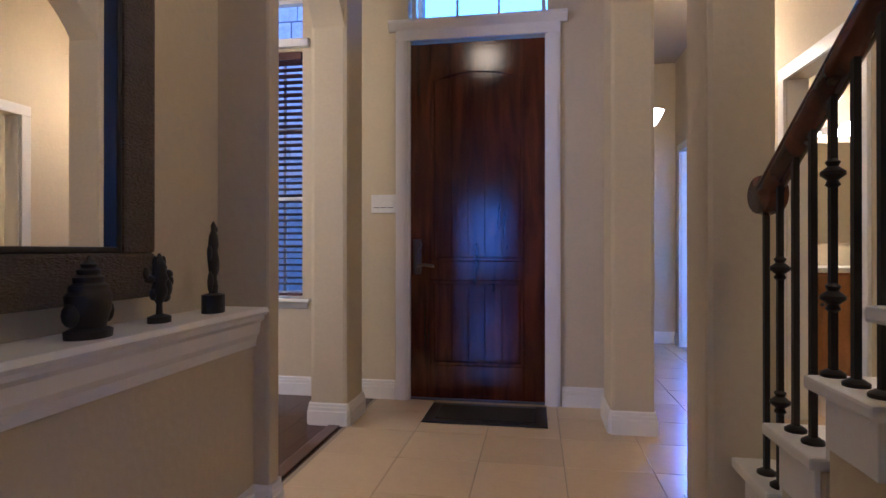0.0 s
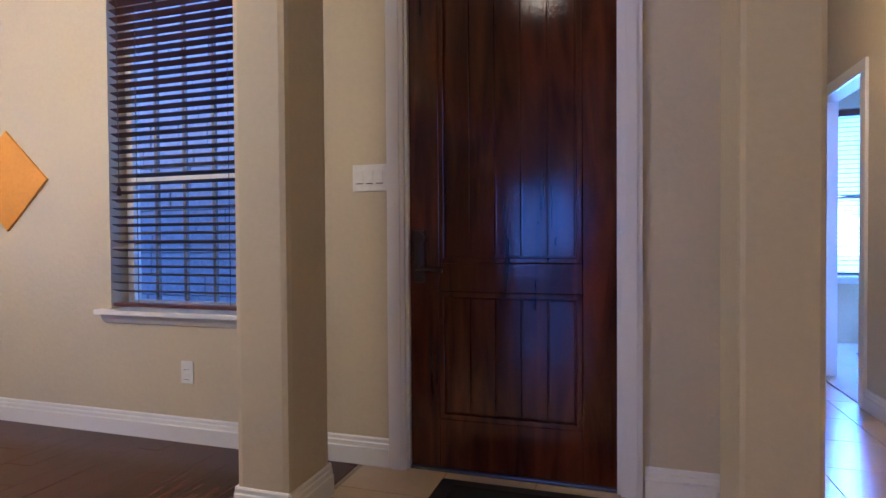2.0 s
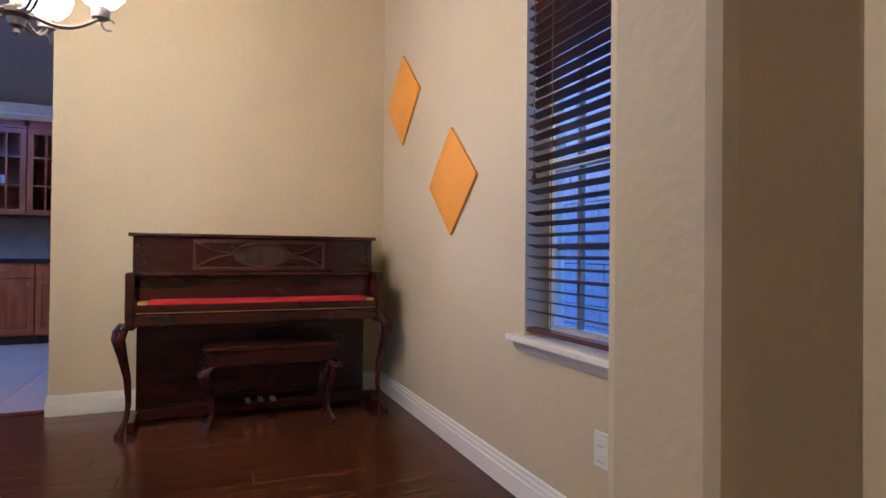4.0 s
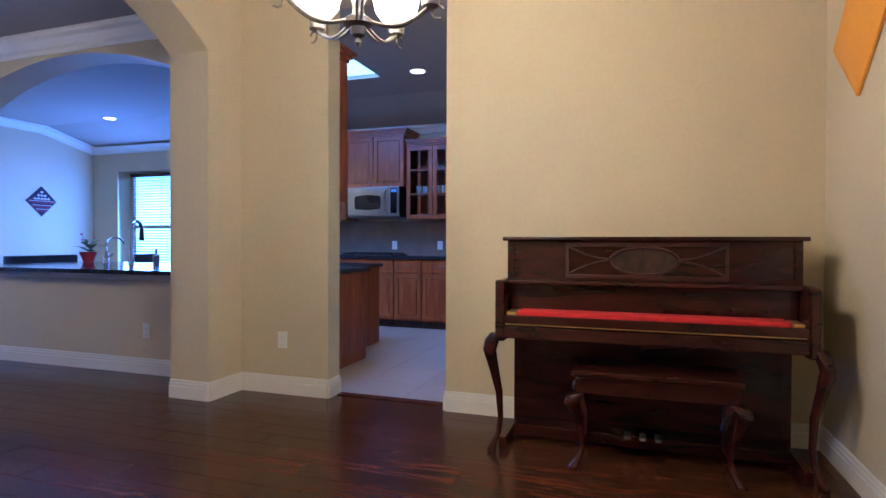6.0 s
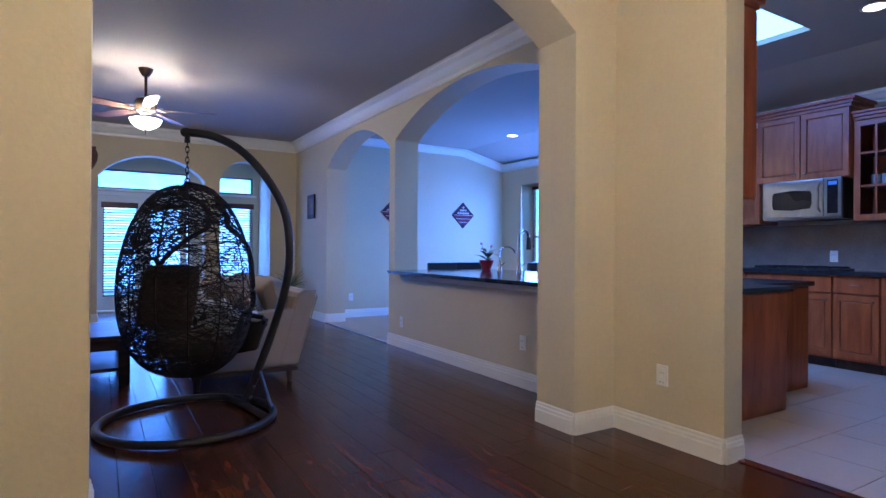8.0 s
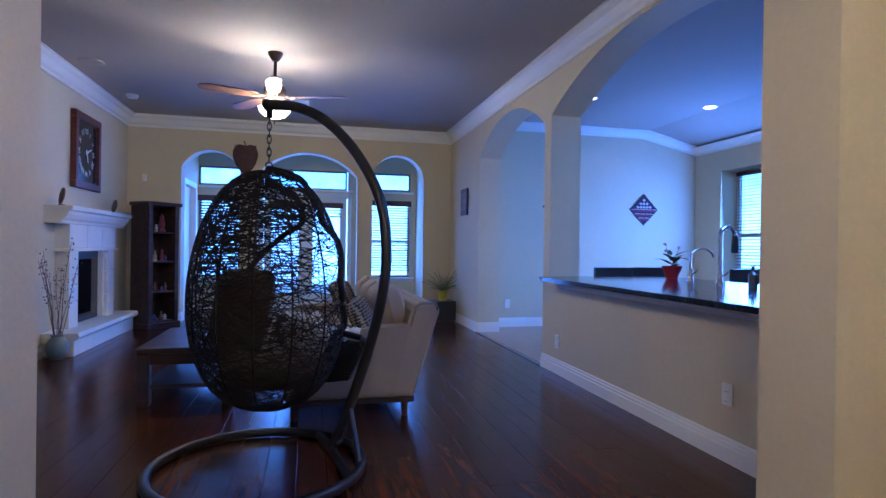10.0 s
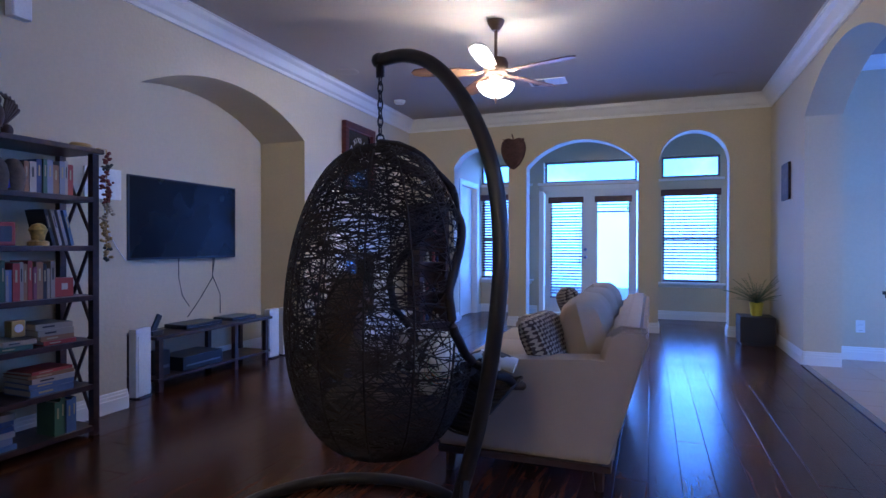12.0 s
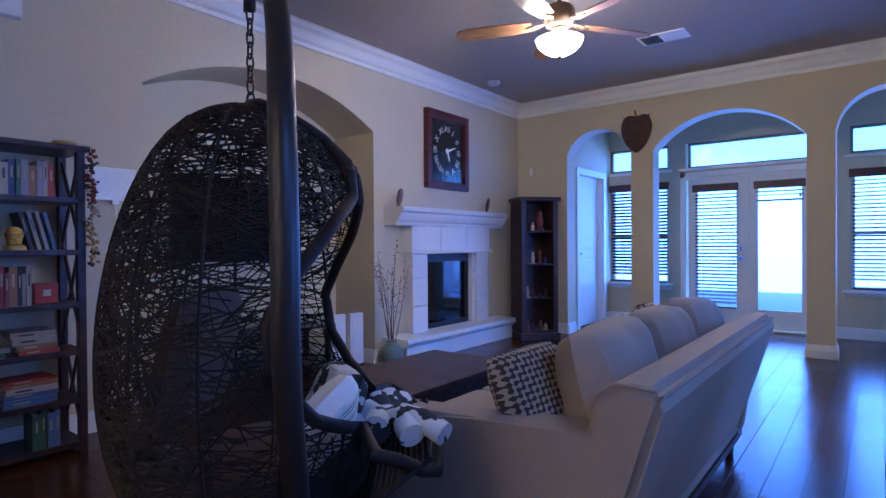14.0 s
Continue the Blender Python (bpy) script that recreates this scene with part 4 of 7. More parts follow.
def pattern_mat(name, a, b, kind, scale, axis=(1, 1, 1)):
    """Two-coloured woven pattern: houndstooth-like checks, flowers or stripes."""
    m = mat(name, a, 0.9, vary=0.1, fine=200, bump=0.4, dist=0.002)
    n, l = m.node_tree.nodes, m.node_tree.links
    tc, mp = n.new("ShaderNodeTexCoord"), n.new("ShaderNodeMapping")
    mp.inputs["Scale"].default_value = axis
    l.new(tc.outputs["Object"], mp.inputs[0])
    ramp = n.new("ShaderNodeValToRGB")
    ramp.color_ramp.interpolation = "CONSTANT"
    ramp.color_ramp.elements[0].color, ramp.color_ramp.elements[1].color = (*a, 1), (*b, 1)
    if kind == "check":
        w1, w2, w3 = (n.new("ShaderNodeTexWave") for _ in range(3))
        w1.bands_direction, w2.bands_direction, w3.bands_direction = "X", "Z", "DIAGONAL"
        for w in (w1, w2, w3):
            w.inputs["Scale"].default_value = scale
            l.new(mp.outputs[0], w.inputs["Vector"])
        w3.inputs["Scale"].default_value = scale * 1.4
        a1, a2 = n.new("ShaderNodeMath"), n.new("ShaderNodeMath")
        a1.operation, a2.operation = "ADD", "MULTIPLY_ADD"
        a2.inputs[1].default_value = 0.5
        l.new(w1.outputs["Fac"], a1.inputs[0])
        l.new(w2.outputs["Fac"], a1.inputs[1])
        l.new(w3.outputs["Fac"], a2.inputs[0])
        l.new(a1.outputs[0], a2.inputs[2])
        hv = n.new("ShaderNodeMath")
        hv.operation, hv.inputs[1].default_value = "MULTIPLY", 0.4
        l.new(a2.outputs[0], hv.inputs[0])
        l.new(hv.outputs[0], ramp.inputs[0])
        ramp.color_ramp.elements[1].position = 0.5
    elif kind == "flower":
        v = n.new("ShaderNodeTexVoronoi")
        v.inputs["Scale"].default_value = scale
        l.new(mp.outputs[0], v.inputs["Vector"])
        nz = n.new("ShaderNodeTexNoise")
        nz.inputs["Scale"].default_value = scale * 2.5
        l.new(mp.outputs[0], nz.inputs["Vector"])
        ad = n.new("ShaderNodeMath")
        ad.operation, ad.inputs[1].default_value = "MULTIPLY_ADD", 0.6
        l.new(nz.outputs[0], ad.inputs[0])
        l.new(v.outputs["Distance"], ad.inputs[2])
        l.new(ad.outputs[0], ramp.inputs[0])
        ramp.color_ramp.elements[1].position = 0.86
    else:
        w1 = n.new("ShaderNodeTexWave")
        w1.bands_direction = "Z"
        w1.inputs["Scale"].default_value = scale
        l.new(mp.outputs[0], w1.inputs["Vector"])
        l.new(w1.outputs["Fac"], ramp.inputs[0])
        ramp.color_ramp.elements[1].position = 0.55
        for pos, col in ((0.72, (0.12, 0.30, 0.10)), (0.80, (0.75, 0.70, 0.60)), (0.90, (0.50, 0.22, 0.06)), (0.95, (0.75, 0.70, 0.60))):
            ramp.color_ramp.elements.new(pos).color = (*col, 1)
    hsv = [k for k in n if k.bl_idname == "ShaderNodeHueSaturation"][0]
    l.new(ramp.outputs[0], hsv.inputs["Color"])
    return m


M_CHECK = pattern_mat("brown_check_weave", (0.33, 0.27, 0.20), (0.045, 0.028, 0.022), "check", 15)
M_FLOWER = pattern_mat("dark_flower_print", (0.62, 0.60, 0.56), (0.025, 0.022, 0.022), "flower", 9)
M_FLOWER2 = pattern_mat("grey_flower_fleece", (0.58, 0.60, 0.62), (0.03, 0.03, 0.034), "flower", 12)
M_STRIPE = pattern_mat("striped_weave", (0.75, 0.70, 0.60), (0.70, 0.64, 0.54), "stripe", 2.2)
M_BROWNPIL = mat("brown_cushion", (0.055, 0.032, 0.022), 0.9, vary=0.2, fine=220, bump=0.4)
turn_back = math.degrees(math.atan2(EF.y, EF.x)) - 90
pillow("back_pillow", in_egg(Vector((0, 0, 0.735)) - EF * 0.15), 0.47, 0.44, 0.13, turn_back, -12, M_BROWNPIL, "dark brown back cushion in the egg chair")
ob = tagged(part("seat_cushion", finish(ball(B(), in_egg((EF.x * 0.05, EF.y * 0.05, 0.42)), 0.29, 0.29, 0.115, 24)), M_BROWNPIL, None, "", True), "round dark brown seat cushion in the egg chair", "cushion")
pillow("flower_pillow", in_egg(Vector((0, 0, 0.555)) + EF * 0.20 - ES * 0.10), 0.32, 0.30, 0.12, turn_back + 25, -25, M_FLOWER, "dark pillow printed with pale flowers")
pillow("striped_pillow", in_egg(Vector((0, 0, 0.545)) + EF * 0.20 + ES * 0.10), 0.31, 0.29, 0.12, turn_back - 20, -22, M_STRIPE, "cream striped pillow in the egg chair", 25)


def blanket():
    bm = B()
    rng = random.Random(5)
    for k in range(4):
        c = in_egg(Vector((0, 0, 0.53 + 0.012 * k)) + EF * (0.33 + 0.03 * k) + ES * (-0.03 + 0.05 * (k - 1.5)))
        d = (ES * math.cos(0.5 * k - 0.6) + EF * math.sin(0.5 * k - 0.6))
        pts = [c + d * (0.15 * (q - 2) / 2) + Vector((0, 0, 0.018 * math.sin(q * 2 + k))) for q in range(5)]
        tube(bm, pts, 0.046 - 0.004 * k, 12)
    ob = part("folded_blanket", bm, M_FLOWER2, None, "", True)
    return tagged(ob, "folded grey fleece blanket with dark flowers", "blanket")


blanket()


# ---- sofa ----
def sofa():
    """Long sofa that faces the fireplace: its back runs along the walkway."""
    e = empty("sofa", -2.09, -2.33, 0, label="cream linen sofa with sloping back and dark legs", category="sofa")
    L = 0.955
    bm = B()
    prism(bm, [(-0.40, 0.13), (0.42, 0.13), (0.42, 0.34), (-0.40, 0.34)], "y", -L + 0.02, L - 0.02)
    bmesh.ops.bevel(bm, geom=list(bm.edges), offset=0.02, segments=2, affect="EDGES")
    part("seat_base", bm, M_SOFA, e, "", True)
    bm = B()
    prism(bm, [(-0.385, 0.14), (-0.22, 0.14), (-0.38, 0.72), (-0.44, 0.755), (-0.54, 0.75), (-0.56, 0.715)], "y", -L - 0.004, L + 0.004)
    bmesh.ops.bevel(bm, geom=list(bm.edges), offset=0.024, segments=4, affect="EDGES")
    part("backrest", bm, M_SOFA, e, "tall flat upholstered back", True)
    for s in (-1, 1):
        bm = B()
        prism(bm, [(-0.41, 0.135), (0.43, 0.135), (0.43, 0.52), (0.40, 0.555), (0.0, 0.58), (-0.30, 0.60), (-0.44, 0.62), (-0.46, 0.50)], "y", s * L, s * (L - 0.15))
        bmesh.ops.bevel(bm, geom=list(bm.edges), offset=0.024, segments=4, affect="EDGES")
        part("armrest", bm, M_SOFA, e, "", True)
    for k in range(3):
        a = -L + 0.155 + k * 0.535
        bm = box(B(), -0.24, 0.46, a, a + 0.528, 0.342, 0.47, 0.035)
        part("seat_cushion", bm, M_SOFA, e, "", True)
    for x in (-0.34, 0.36):
        for y in (-L + 0.06, L - 0.06):
            part("leg", cyl(B(), (x, y, 0.135), (x * 1.02, y, 0.0), 0.032, 0.02, 8), M_DARKWOOD, e, "dark tapered wooden leg")
    part("skirt_rail", box(B(), -0.40, 0.41, -L + 0.01, L - 0.01, 0.10, 0.13), M_DARKWOOD, e)
    # piping along the back edge
    part("piping", tube(B(), [(-0.39, L + 0.001, 0.15), (-0.555, L + 0.006, 0.70), (-0.54, L + 0.006, 0.75), (-0.44, L + 0.006, 0.755), (-0.385, L + 0.006, 0.72)], 0.005, 6), M_SOFA, e)
    return e


sofa()
for k in range(3):
    pillow("sofa_cushion", Vector((-2.36, -1.79 - 0.53 * k, 0.665)), 0.52, 0.40, 0.24, 90, 14 + 2 * k, M_SOFA, "plump cream back cushion on the sofa", 3 - 4 * k, "cushion", "back cushions of the sofa")
pillow("check_pillow", Vector((-2.17, -1.61, 0.62)), 0.33, 0.33, 0.14, 72, 24, M_CHECK, "brown and cream houndstooth check pillow", 6)
pillow("check_pillow", Vector((-2.12, -2.98, 0.64)), 0.36, 0.36, 0.15, 110, 22, M_CHECK, "brown and cream houndstooth check pillow", -6)


def coffee_table():
    e = empty("coffee_table", -0.985, -2.44, 0, label="low dark wooden coffee table with lower shelf", category="table")
    hx, hy = 0.32, 0.51
    part("tabletop", box(B(), -hx, hx, -hy, hy, 0.362, 0.40, 0.006), M_DARKWOOD, e)
    part("apron", box(B(), -hx + 0.03, hx - 0.03, -hy + 0.03, hy - 0.03, 0.28, 0.361, 0.004), M_DARKWOOD, e)
    part("shelf", box(B(), -hx + 0.04, hx - 0.04, -hy + 0.04, hy - 0.04, 0.11, 0.14, 0.004), M_DARKWOOD, e)
    for x in (-hx + 0.045, hx - 0.045):
        for y in (-hy + 0.045, hy - 0.045):
            part("leg", box(B(), x - 0.04, x + 0.04, y - 0.04, y + 0.04, 0, 0.361, 0.005), M_DARKWOOD, e)


coffee_table()

# ---- piano ----
def cabriole(bm, x, y, z1, out):
    """A curved leg: knee, ankle and pad foot."""
    ox, oy = out
    prof = [(0, 0.042, 0.0), (0.06, 0.046, 0.014), (0.14, 0.042, 0.020), (0.30, 0.031, 0.008), (0.50, 0.023, -0.006), (0.72, 0.018, -0.010), (0.86, 0.017, -0.004), (0.93, 0.022, 0.008), (0.97, 0.030, 0.014), (1.0, 0.026, 0.014)]
    rings = []
    for t, r, d in prof:
        rings.append([bm.verts.new((x + ox * d * 1.8 + r * math.cos(q) * 0.85, y + oy * d * 1.8 + r * math.sin(q) * 0.85, z1 * (1 - t))) for q in [2 * math.pi * k / 12 for k in range(12)]])
    for a, b in zip(rings, rings[1:]):
        for k in range(12):
            bm.faces.new((a[k], a[(k + 1) % 12], b[(k + 1) % 12], b[k]))
    bm.faces.new(rings[0])
    bm.faces.new(rings[-1])
    return bm


def piano():
    e = empty("piano", -3.80, 3.565, 0, label="mahogany upright piano with curved legs and red key cover", category="piano")
    W = 0.735
    part("body", box(B(), 0.0, 0.30, -W + 0.02, W - 0.02, 0.585, 0.86, 0.005), M_PIANO, e)
    part("lower_body", box(B(), 0.0, 0.15, -W + 0.02, W - 0.02, 0.03, 0.584, 0.005), M_PIANO, e)
    part("upper_case", box(B(), 0.01, 0.30, -W + 0.01, W - 0.01, 0.86, 1.105, 0.004), M_PIANO, e)
    bm = box(B(), 0.0, 0.335, -W - 0.012, W + 0.012, 1.105, 1.128, 0.007)
    part("lid", bm, M_PIANO, e)
    for s in (-1, 1):
        part("side_arm", box(B(), 0.28, 0.56, s * W, s * (W - 0.05), 0.58, 0.90, 0.012), M_PIANO, e)
        part("leg", cabriole(B(), 0.525, s * (W - 0.005), 0.62, (0.9, s * 0.9)), M_PIANO, e, "curved cabriole leg", True)
        part("toe_block", box(B(), 0.28, 0.50, s * (W - 0.01), s * (W - 0.05), 0.0, 0.06, 0.006), M_PIANO, e)
        part("pilaster", box(B(), 0.295, 0.315, s * (W - 0.02), s * (W - 0.05), 0.90, 1.10, 0.004), M_PIANO, e)
    part("key_bed", box(B(), 0.28, 0.575, -W + 0.05, W - 0.05, 0.60, 0.665, 0.008), M_PIANO, e)
    part("key_slip", box(B(), 0.55, 0.572, -W + 0.05, W - 0.05, 0.668, 0.72, 0.005), M_PIANO, e)
    part("fallboard", box(B(), 0.29, 0.40, -W + 0.05, W - 0.05, 0.73, 0.875, 0.008), M_PIANO, e)
    part("fallboard_ledge", box(B(), 0.28, 0.46, -W + 0.05, W - 0.05, 0.875, 0.897, 0.006), M_PIANO, e)
    part("key_cover", box(B(), 0.41, 0.548, -0.62, 0.62, 0.715, 0.742, 0.008), M_RED, e, "red felt cloth over the keys")
    for s in (-1, 1):
        part("cheek_strip", box(B(), 0.41, 0.545, s * 0.625, s * 0.675, 0.715, 0.735, 0.004), M_BRASS, e)
    part("gold_line", box(B(), 0.5725, 0.5745, -W + 0.06, W - 0.06, 0.672, 0.677), M_BRASS, e)
    # music desk with cut-out curves
    bm = B()
    box(bm, 0.305, 0.325, -0.40, 0.40, 0.905, 0.925, 0.003)
    for z in (1.075,):
        box(bm, 0.303, 0.318, -0.40, 0.40, z, z + 0.022, 0.003)
    for s in (-1, 1):
        box(bm, 0.303, 0.318, s * 0.385, s * 0.40, 0.925, 1.075)
        tube(bm, [(0.312, s * (0.38 - 0.20 * t), 1.07 - 0.06 * math.sin(t * 1.6)) for t in [k / 8 for k in range(9)]], 0.006, 6)
        tube(bm, [(0.312, s * (0.38 - 0.22 * t), 0.93 + 0.07 * math.sin(t * 1.6)) for t in [k / 8 for k in range(9)]], 0.006, 6)
    tube(bm, [(0.312, 0.17 * math.cos(t), 1.0 + 0.072 * math.sin(t)) for t in [2 * math.pi * k / 28 for k in range(28)]], 0.008, 6, closed=True)
    part("music_desk", bm, wood_mat("matt_mahogany", (0.034, 0.008, 0.006), (0.080, 0.018, 0.012), 0.55, along=(5, 1, 5)), e, "carved music desk with oval", True)
    oval = prism(B(), [(0.165 * math.cos(t), 1.0 + 0.068 * math.sin(t)) for t in [2 * math.pi * k / 28 for k in range(28)]], "x", 0.303, 0.309)
    part("oval_panel", oval, M_DARKWOOD, e, "dark oval panel of the music desk")
    part("shelf", box(B(), 0.30, 0.40, -0.44, 0.44, 0.898, 0.910, 0.004), M_PIANO, e)
    part("kick_panel", box(B(), 0.15, 0.162, -W + 0.06, W - 0.06, 0.10, 0.58, 0.004), M_PIANO, e)
    part("bottom_board", box(B(), 0.15, 0.32, -W + 0.05, W - 0.05, 0.02, 0.082, 0.004), M_PIANO, e)
    for k in (-1, 0, 1):
        bm = box(B(), 0.30, 0.40, k * 0.075 - 0.016, k * 0.075 + 0.016, 0.085, 0.10, 0.006)
        part("pedal", bm, M_STEEL, e, "shiny pedal")
    return e


piano()


def piano_bench():
    e = empty("piano_bench", -3.33, 3.61, 0, label="mahogany piano bench with curved legs", category="bench")
    part("seat", box(B(), -0.17, 0.17, -0.38, 0.38, 0.445, 0.475, 0.008), M_PIANO, e)
    part("apron", box(B(), -0.15, 0.15, -0.36, 0.36, 0.36, 0.444, 0.006), M_PIANO, e)
    for a in (-1, 1):
        for b in (-1, 1):
            part("leg", cabriole(B(), a * 0.14, b * 0.345, 0.37, (a * 0.9, b * 0.9)), M_PIANO, e, "", True)


piano_bench()


def lozenge(name, cx, cz, w, h, y):
    e = empty(name, cx, y, cz, label="quilted orange silk diamond hung on the wall", category="wall hanging", group="orange diamonds")
    bm = B()
    n = 10
    for side in (-1,):
        rows = []
        for i in range(n + 1):
            v = -1 + 2 * i / n
            row = []
            for j in range(n + 1):
                u = (-1 + 2 * j / n) * (1 - abs(v))
                puff = 0.022 * (max(0.0, 1 - abs(u) - abs(v))) ** 0.5 + 0.004 * math.sin(14 * u) * math.cos(11 * v) * (1 - abs(v))
                row.append(bm.verts.new((u * w / 2, -0.012 - puff, v * h / 2)))
            rows.append(row)
        for a, b in zip(rows, rows[1:]):
            for j in range(n):
                bm.faces.new((a[j], a[j + 1], b[j + 1], b[j]))
    bmesh.ops.remove_doubles(bm, verts=bm.verts, dist=1e-4)
    part("quilt_face", bm, M_ORANGE, e, "", True)
    part("backing", prism(B(), [(-w / 2, 0), (0, -h / 2), (w / 2, 0), (0, h / 2)], "y", -0.0125, 0.0), M_ORANGE, e)


lozenge("orange_diamond", -3.36, 2.06, 0.66, 0.61, 4.466)
lozenge("orange_diamond", -2.53, 1.415, 0.64, 0.585, 4.466)

# ---- chandelier ----
def chandelier():
    e = empty("chandelier", CH[0], CH[1], 0, label="pewter five-arm chandelier with lit frosted bowls", category="chandelier")
    part("column", lathe(B(), [(0.004, 1.76), (0.012, 1.775), (0.008, 1.79), (0.024, 1.80), (0.03, 1.825), (0.05, 1.835), (0.052, 1.85), (0.022, 1.87), (0.018, 1.90), (0.028, 1.93), (0.012, 1.97), (0.010, 2.30), (0.02, 2.32), (0.008, 2.34)], (0, 0, 0), 20), M_PEWTER, e, "", True)
    part("chain", tube(B(), [(0, 0, 2.34), (0, 0, 3.03)], 0.006, 6), M_PEWTER, e)
    part("ceiling_plate", lathe(B(), [(0.03, 2.98), (0.06, 3.02), (0.065, H - 0.001)], (0, 0, 0), 20), M_PEWTER, e, "", True)
    for k in range(5):
        a = k * 1.2566 + 0.5
        c, s = math.cos(a), math.sin(a)
        for d in (-0.008, 0.008):
            pts = []
            for i in range(13):
                t = i / 12
                r = 0.045 + 0.225 * t
                z = 1.845 - 0.035 * math.sin(t * math.pi * 0.9) + 0.075 * t * t
                pts.append((r * c - d * s, r * s + d * c, z))
            tb = tube(B(), pts, 0.0055, 6)
            arm = part("arm", tb, M_PEWTER, e, "", True)
        bm = tube(B(), [(c * (0.275 + 0.022 * math.cos(q)), s * (0.275 + 0.022 * math.cos(q)), 1.865 + 0.022 * math.sin(q)) for q in [0.4 + 0.6 * i for i in range(9)]], 0.004, 6)
        part("scroll", bm, M_PEWTER, e, "", True)
        x, y = 0.25 * c, 0.25 * s
        part("socket", lathe(B(), [(0.012, 1.875), (0.030, 1.885), (0.032, 1.915), (0.026, 1.93)], (x, y, 0), 16), M_PEWTER, e, "", True)
        bm = B()
        prof = [(0.028, 1.925), (0.055, 1.94), (0.078, 1.97), (0.088, 2.01), (0.086, 2.045), (0.094, 2.065)]
        rings = []
        for r, z in prof:
            rings.append([bm.verts.new((x + r * math.cos(q), y + r * math.sin(q), z)) for q in [2 * math.pi * i / 24 for i in range(24)]])
        for p, q in zip(rings, rings[1:]):
            for i in range(24):
                bm.faces.new((p[i], p[(i + 1) % 24], q[(i + 1) % 24], q[i]))
        part("shade", bm, M_LIT, e, "lit frosted glass bowl", True).visible_shadow = False


chandelier()


# ---- ceiling fan ----
def ceiling_fan():
    e = empty("ceiling_fan", FAN[0], FAN[1], -0.05, label="five-blade ceiling fan with lit glass bowl", category="ceiling fan")
    part("canopy", lathe(B(), [(0.03, HL - 0.03), (0.062, HL + 0.02), (0.07, HL + 0.049)], (0, 0, 0), 20), M_BRONZE, e, "", True)
    part("downrod", cyl(B(), (0, 0, 2.66), (0, 0, HL), 0.014, None, 12), M_BRONZE, e, "", True)
    part("motor_housing", lathe(B(), [(0.05, 2.52), (0.085, 2.53), (0.10, 2.56), (0.10, 2.62), (0.085, 2.65), (0.03, 2.67)], (0, 0, 0), 28), M_BRONZE, e, "", True)
    blade = B()
    pts = [(0.17, -0.045), (0.30, -0.062), (0.58, -0.068), (0.655, -0.045), (0.68, 0.0), (0.655, 0.045), (0.58, 0.068), (0.30, 0.062), (0.17, 0.045)]
    prism(blade, pts, "z", -0.004, 0.004)
    me = mesh_of("blade", blade, wood_mat("fan_blade_wood", (0.09, 0.045, 0.022), (0.22, 0.12, 0.06), 0.45, along=(1, 8, 8)))
    arm = B()
    tube(arm, [(0.09, 0, 0.01), (0.15, 0.02, -0.008), (0.21, 0.0, -0.006)], 0.008, 6)
    tube(arm, [(0.09, 0, 0.01), (0.15, -0.02, -0.008), (0.21, 0.0, -0.006)], 0.008, 6)
    am = mesh_of("blade_arm", arm, M_BRONZE)
    for k in range(5):
        b = new("blade", me)
        b.parent = e
        b.matrix_basis = pose(0, 0, 2.545, 0, 0, 72 * k + 20) @ pose(0, 0, 0, 11, 0, 0)
        b = new("blade_arm", am)
        b.parent = e
        b.matrix_basis = pose(0, 0, 2.545, 0, 0, 72 * k + 20)
    part("light_fitter", lathe(B(), [(0.02, 2.50), (0.05, 2.505), (0.05, 2.525)], (0, 0, 0), 20), M_BRONZE, e, "", True)
    bm = B()
    rings = []
    for r, z in ((0.006, 2.345), (0.05, 2.350), (0.10, 2.375), (0.135, 2.41), (0.15, 2.445)):
        rings.append([bm.verts.new((r * math.cos(q), r * math.sin(q), z)) for q in [2 * math.pi * i / 28 for i in range(28)]])
    for p, q in zip(rings, rings[1:]):
        for i in range(28):
            bm.faces.new((p[i], p[(i + 1) % 28], q[(i + 1) % 28], q[i]))
    bm.faces.new(rings[0])
    part("glass_bowl", bm, M_LIT, e, "lit frosted glass bowl", True).visible_shadow = False
    part("finial", lathe(B(), [(0.003, 2.295), (0.008, 2.305), (0.006, 2.32), (0.014, 2.335), (0.006, 2.35)], (0, 0, 0), 14), M_BRONZE, e, "", True)


ceiling_fan()

# ---- foyer ----
def ledge():
    e = empty("ledge", -0.23, 1.72, 0.72, label="white painted ledge with moulded front", category="shelf", kind="structure")
    bm = B()
    prism(bm, [(-0.149, 0.06), (0.055, 0.06), (0.062, 0.072), (0.055, 0.088), (-0.149, 0.088)], "y", -0.96, 1.01)
    part("top_board", bm, M_TRIM, e)
    bm = B()
    prism(bm, [(0.0, -0.06), (0.010, -0.06), (0.014, -0.03), (0.024, -0.01), (0.030, 0.03), (0.045, 0.045), (0.045, 0.06), (0.0, 0.06)], "y", -0.96, 0.995)
    part("moulding", bm, M_TRIM, e)


ledge()


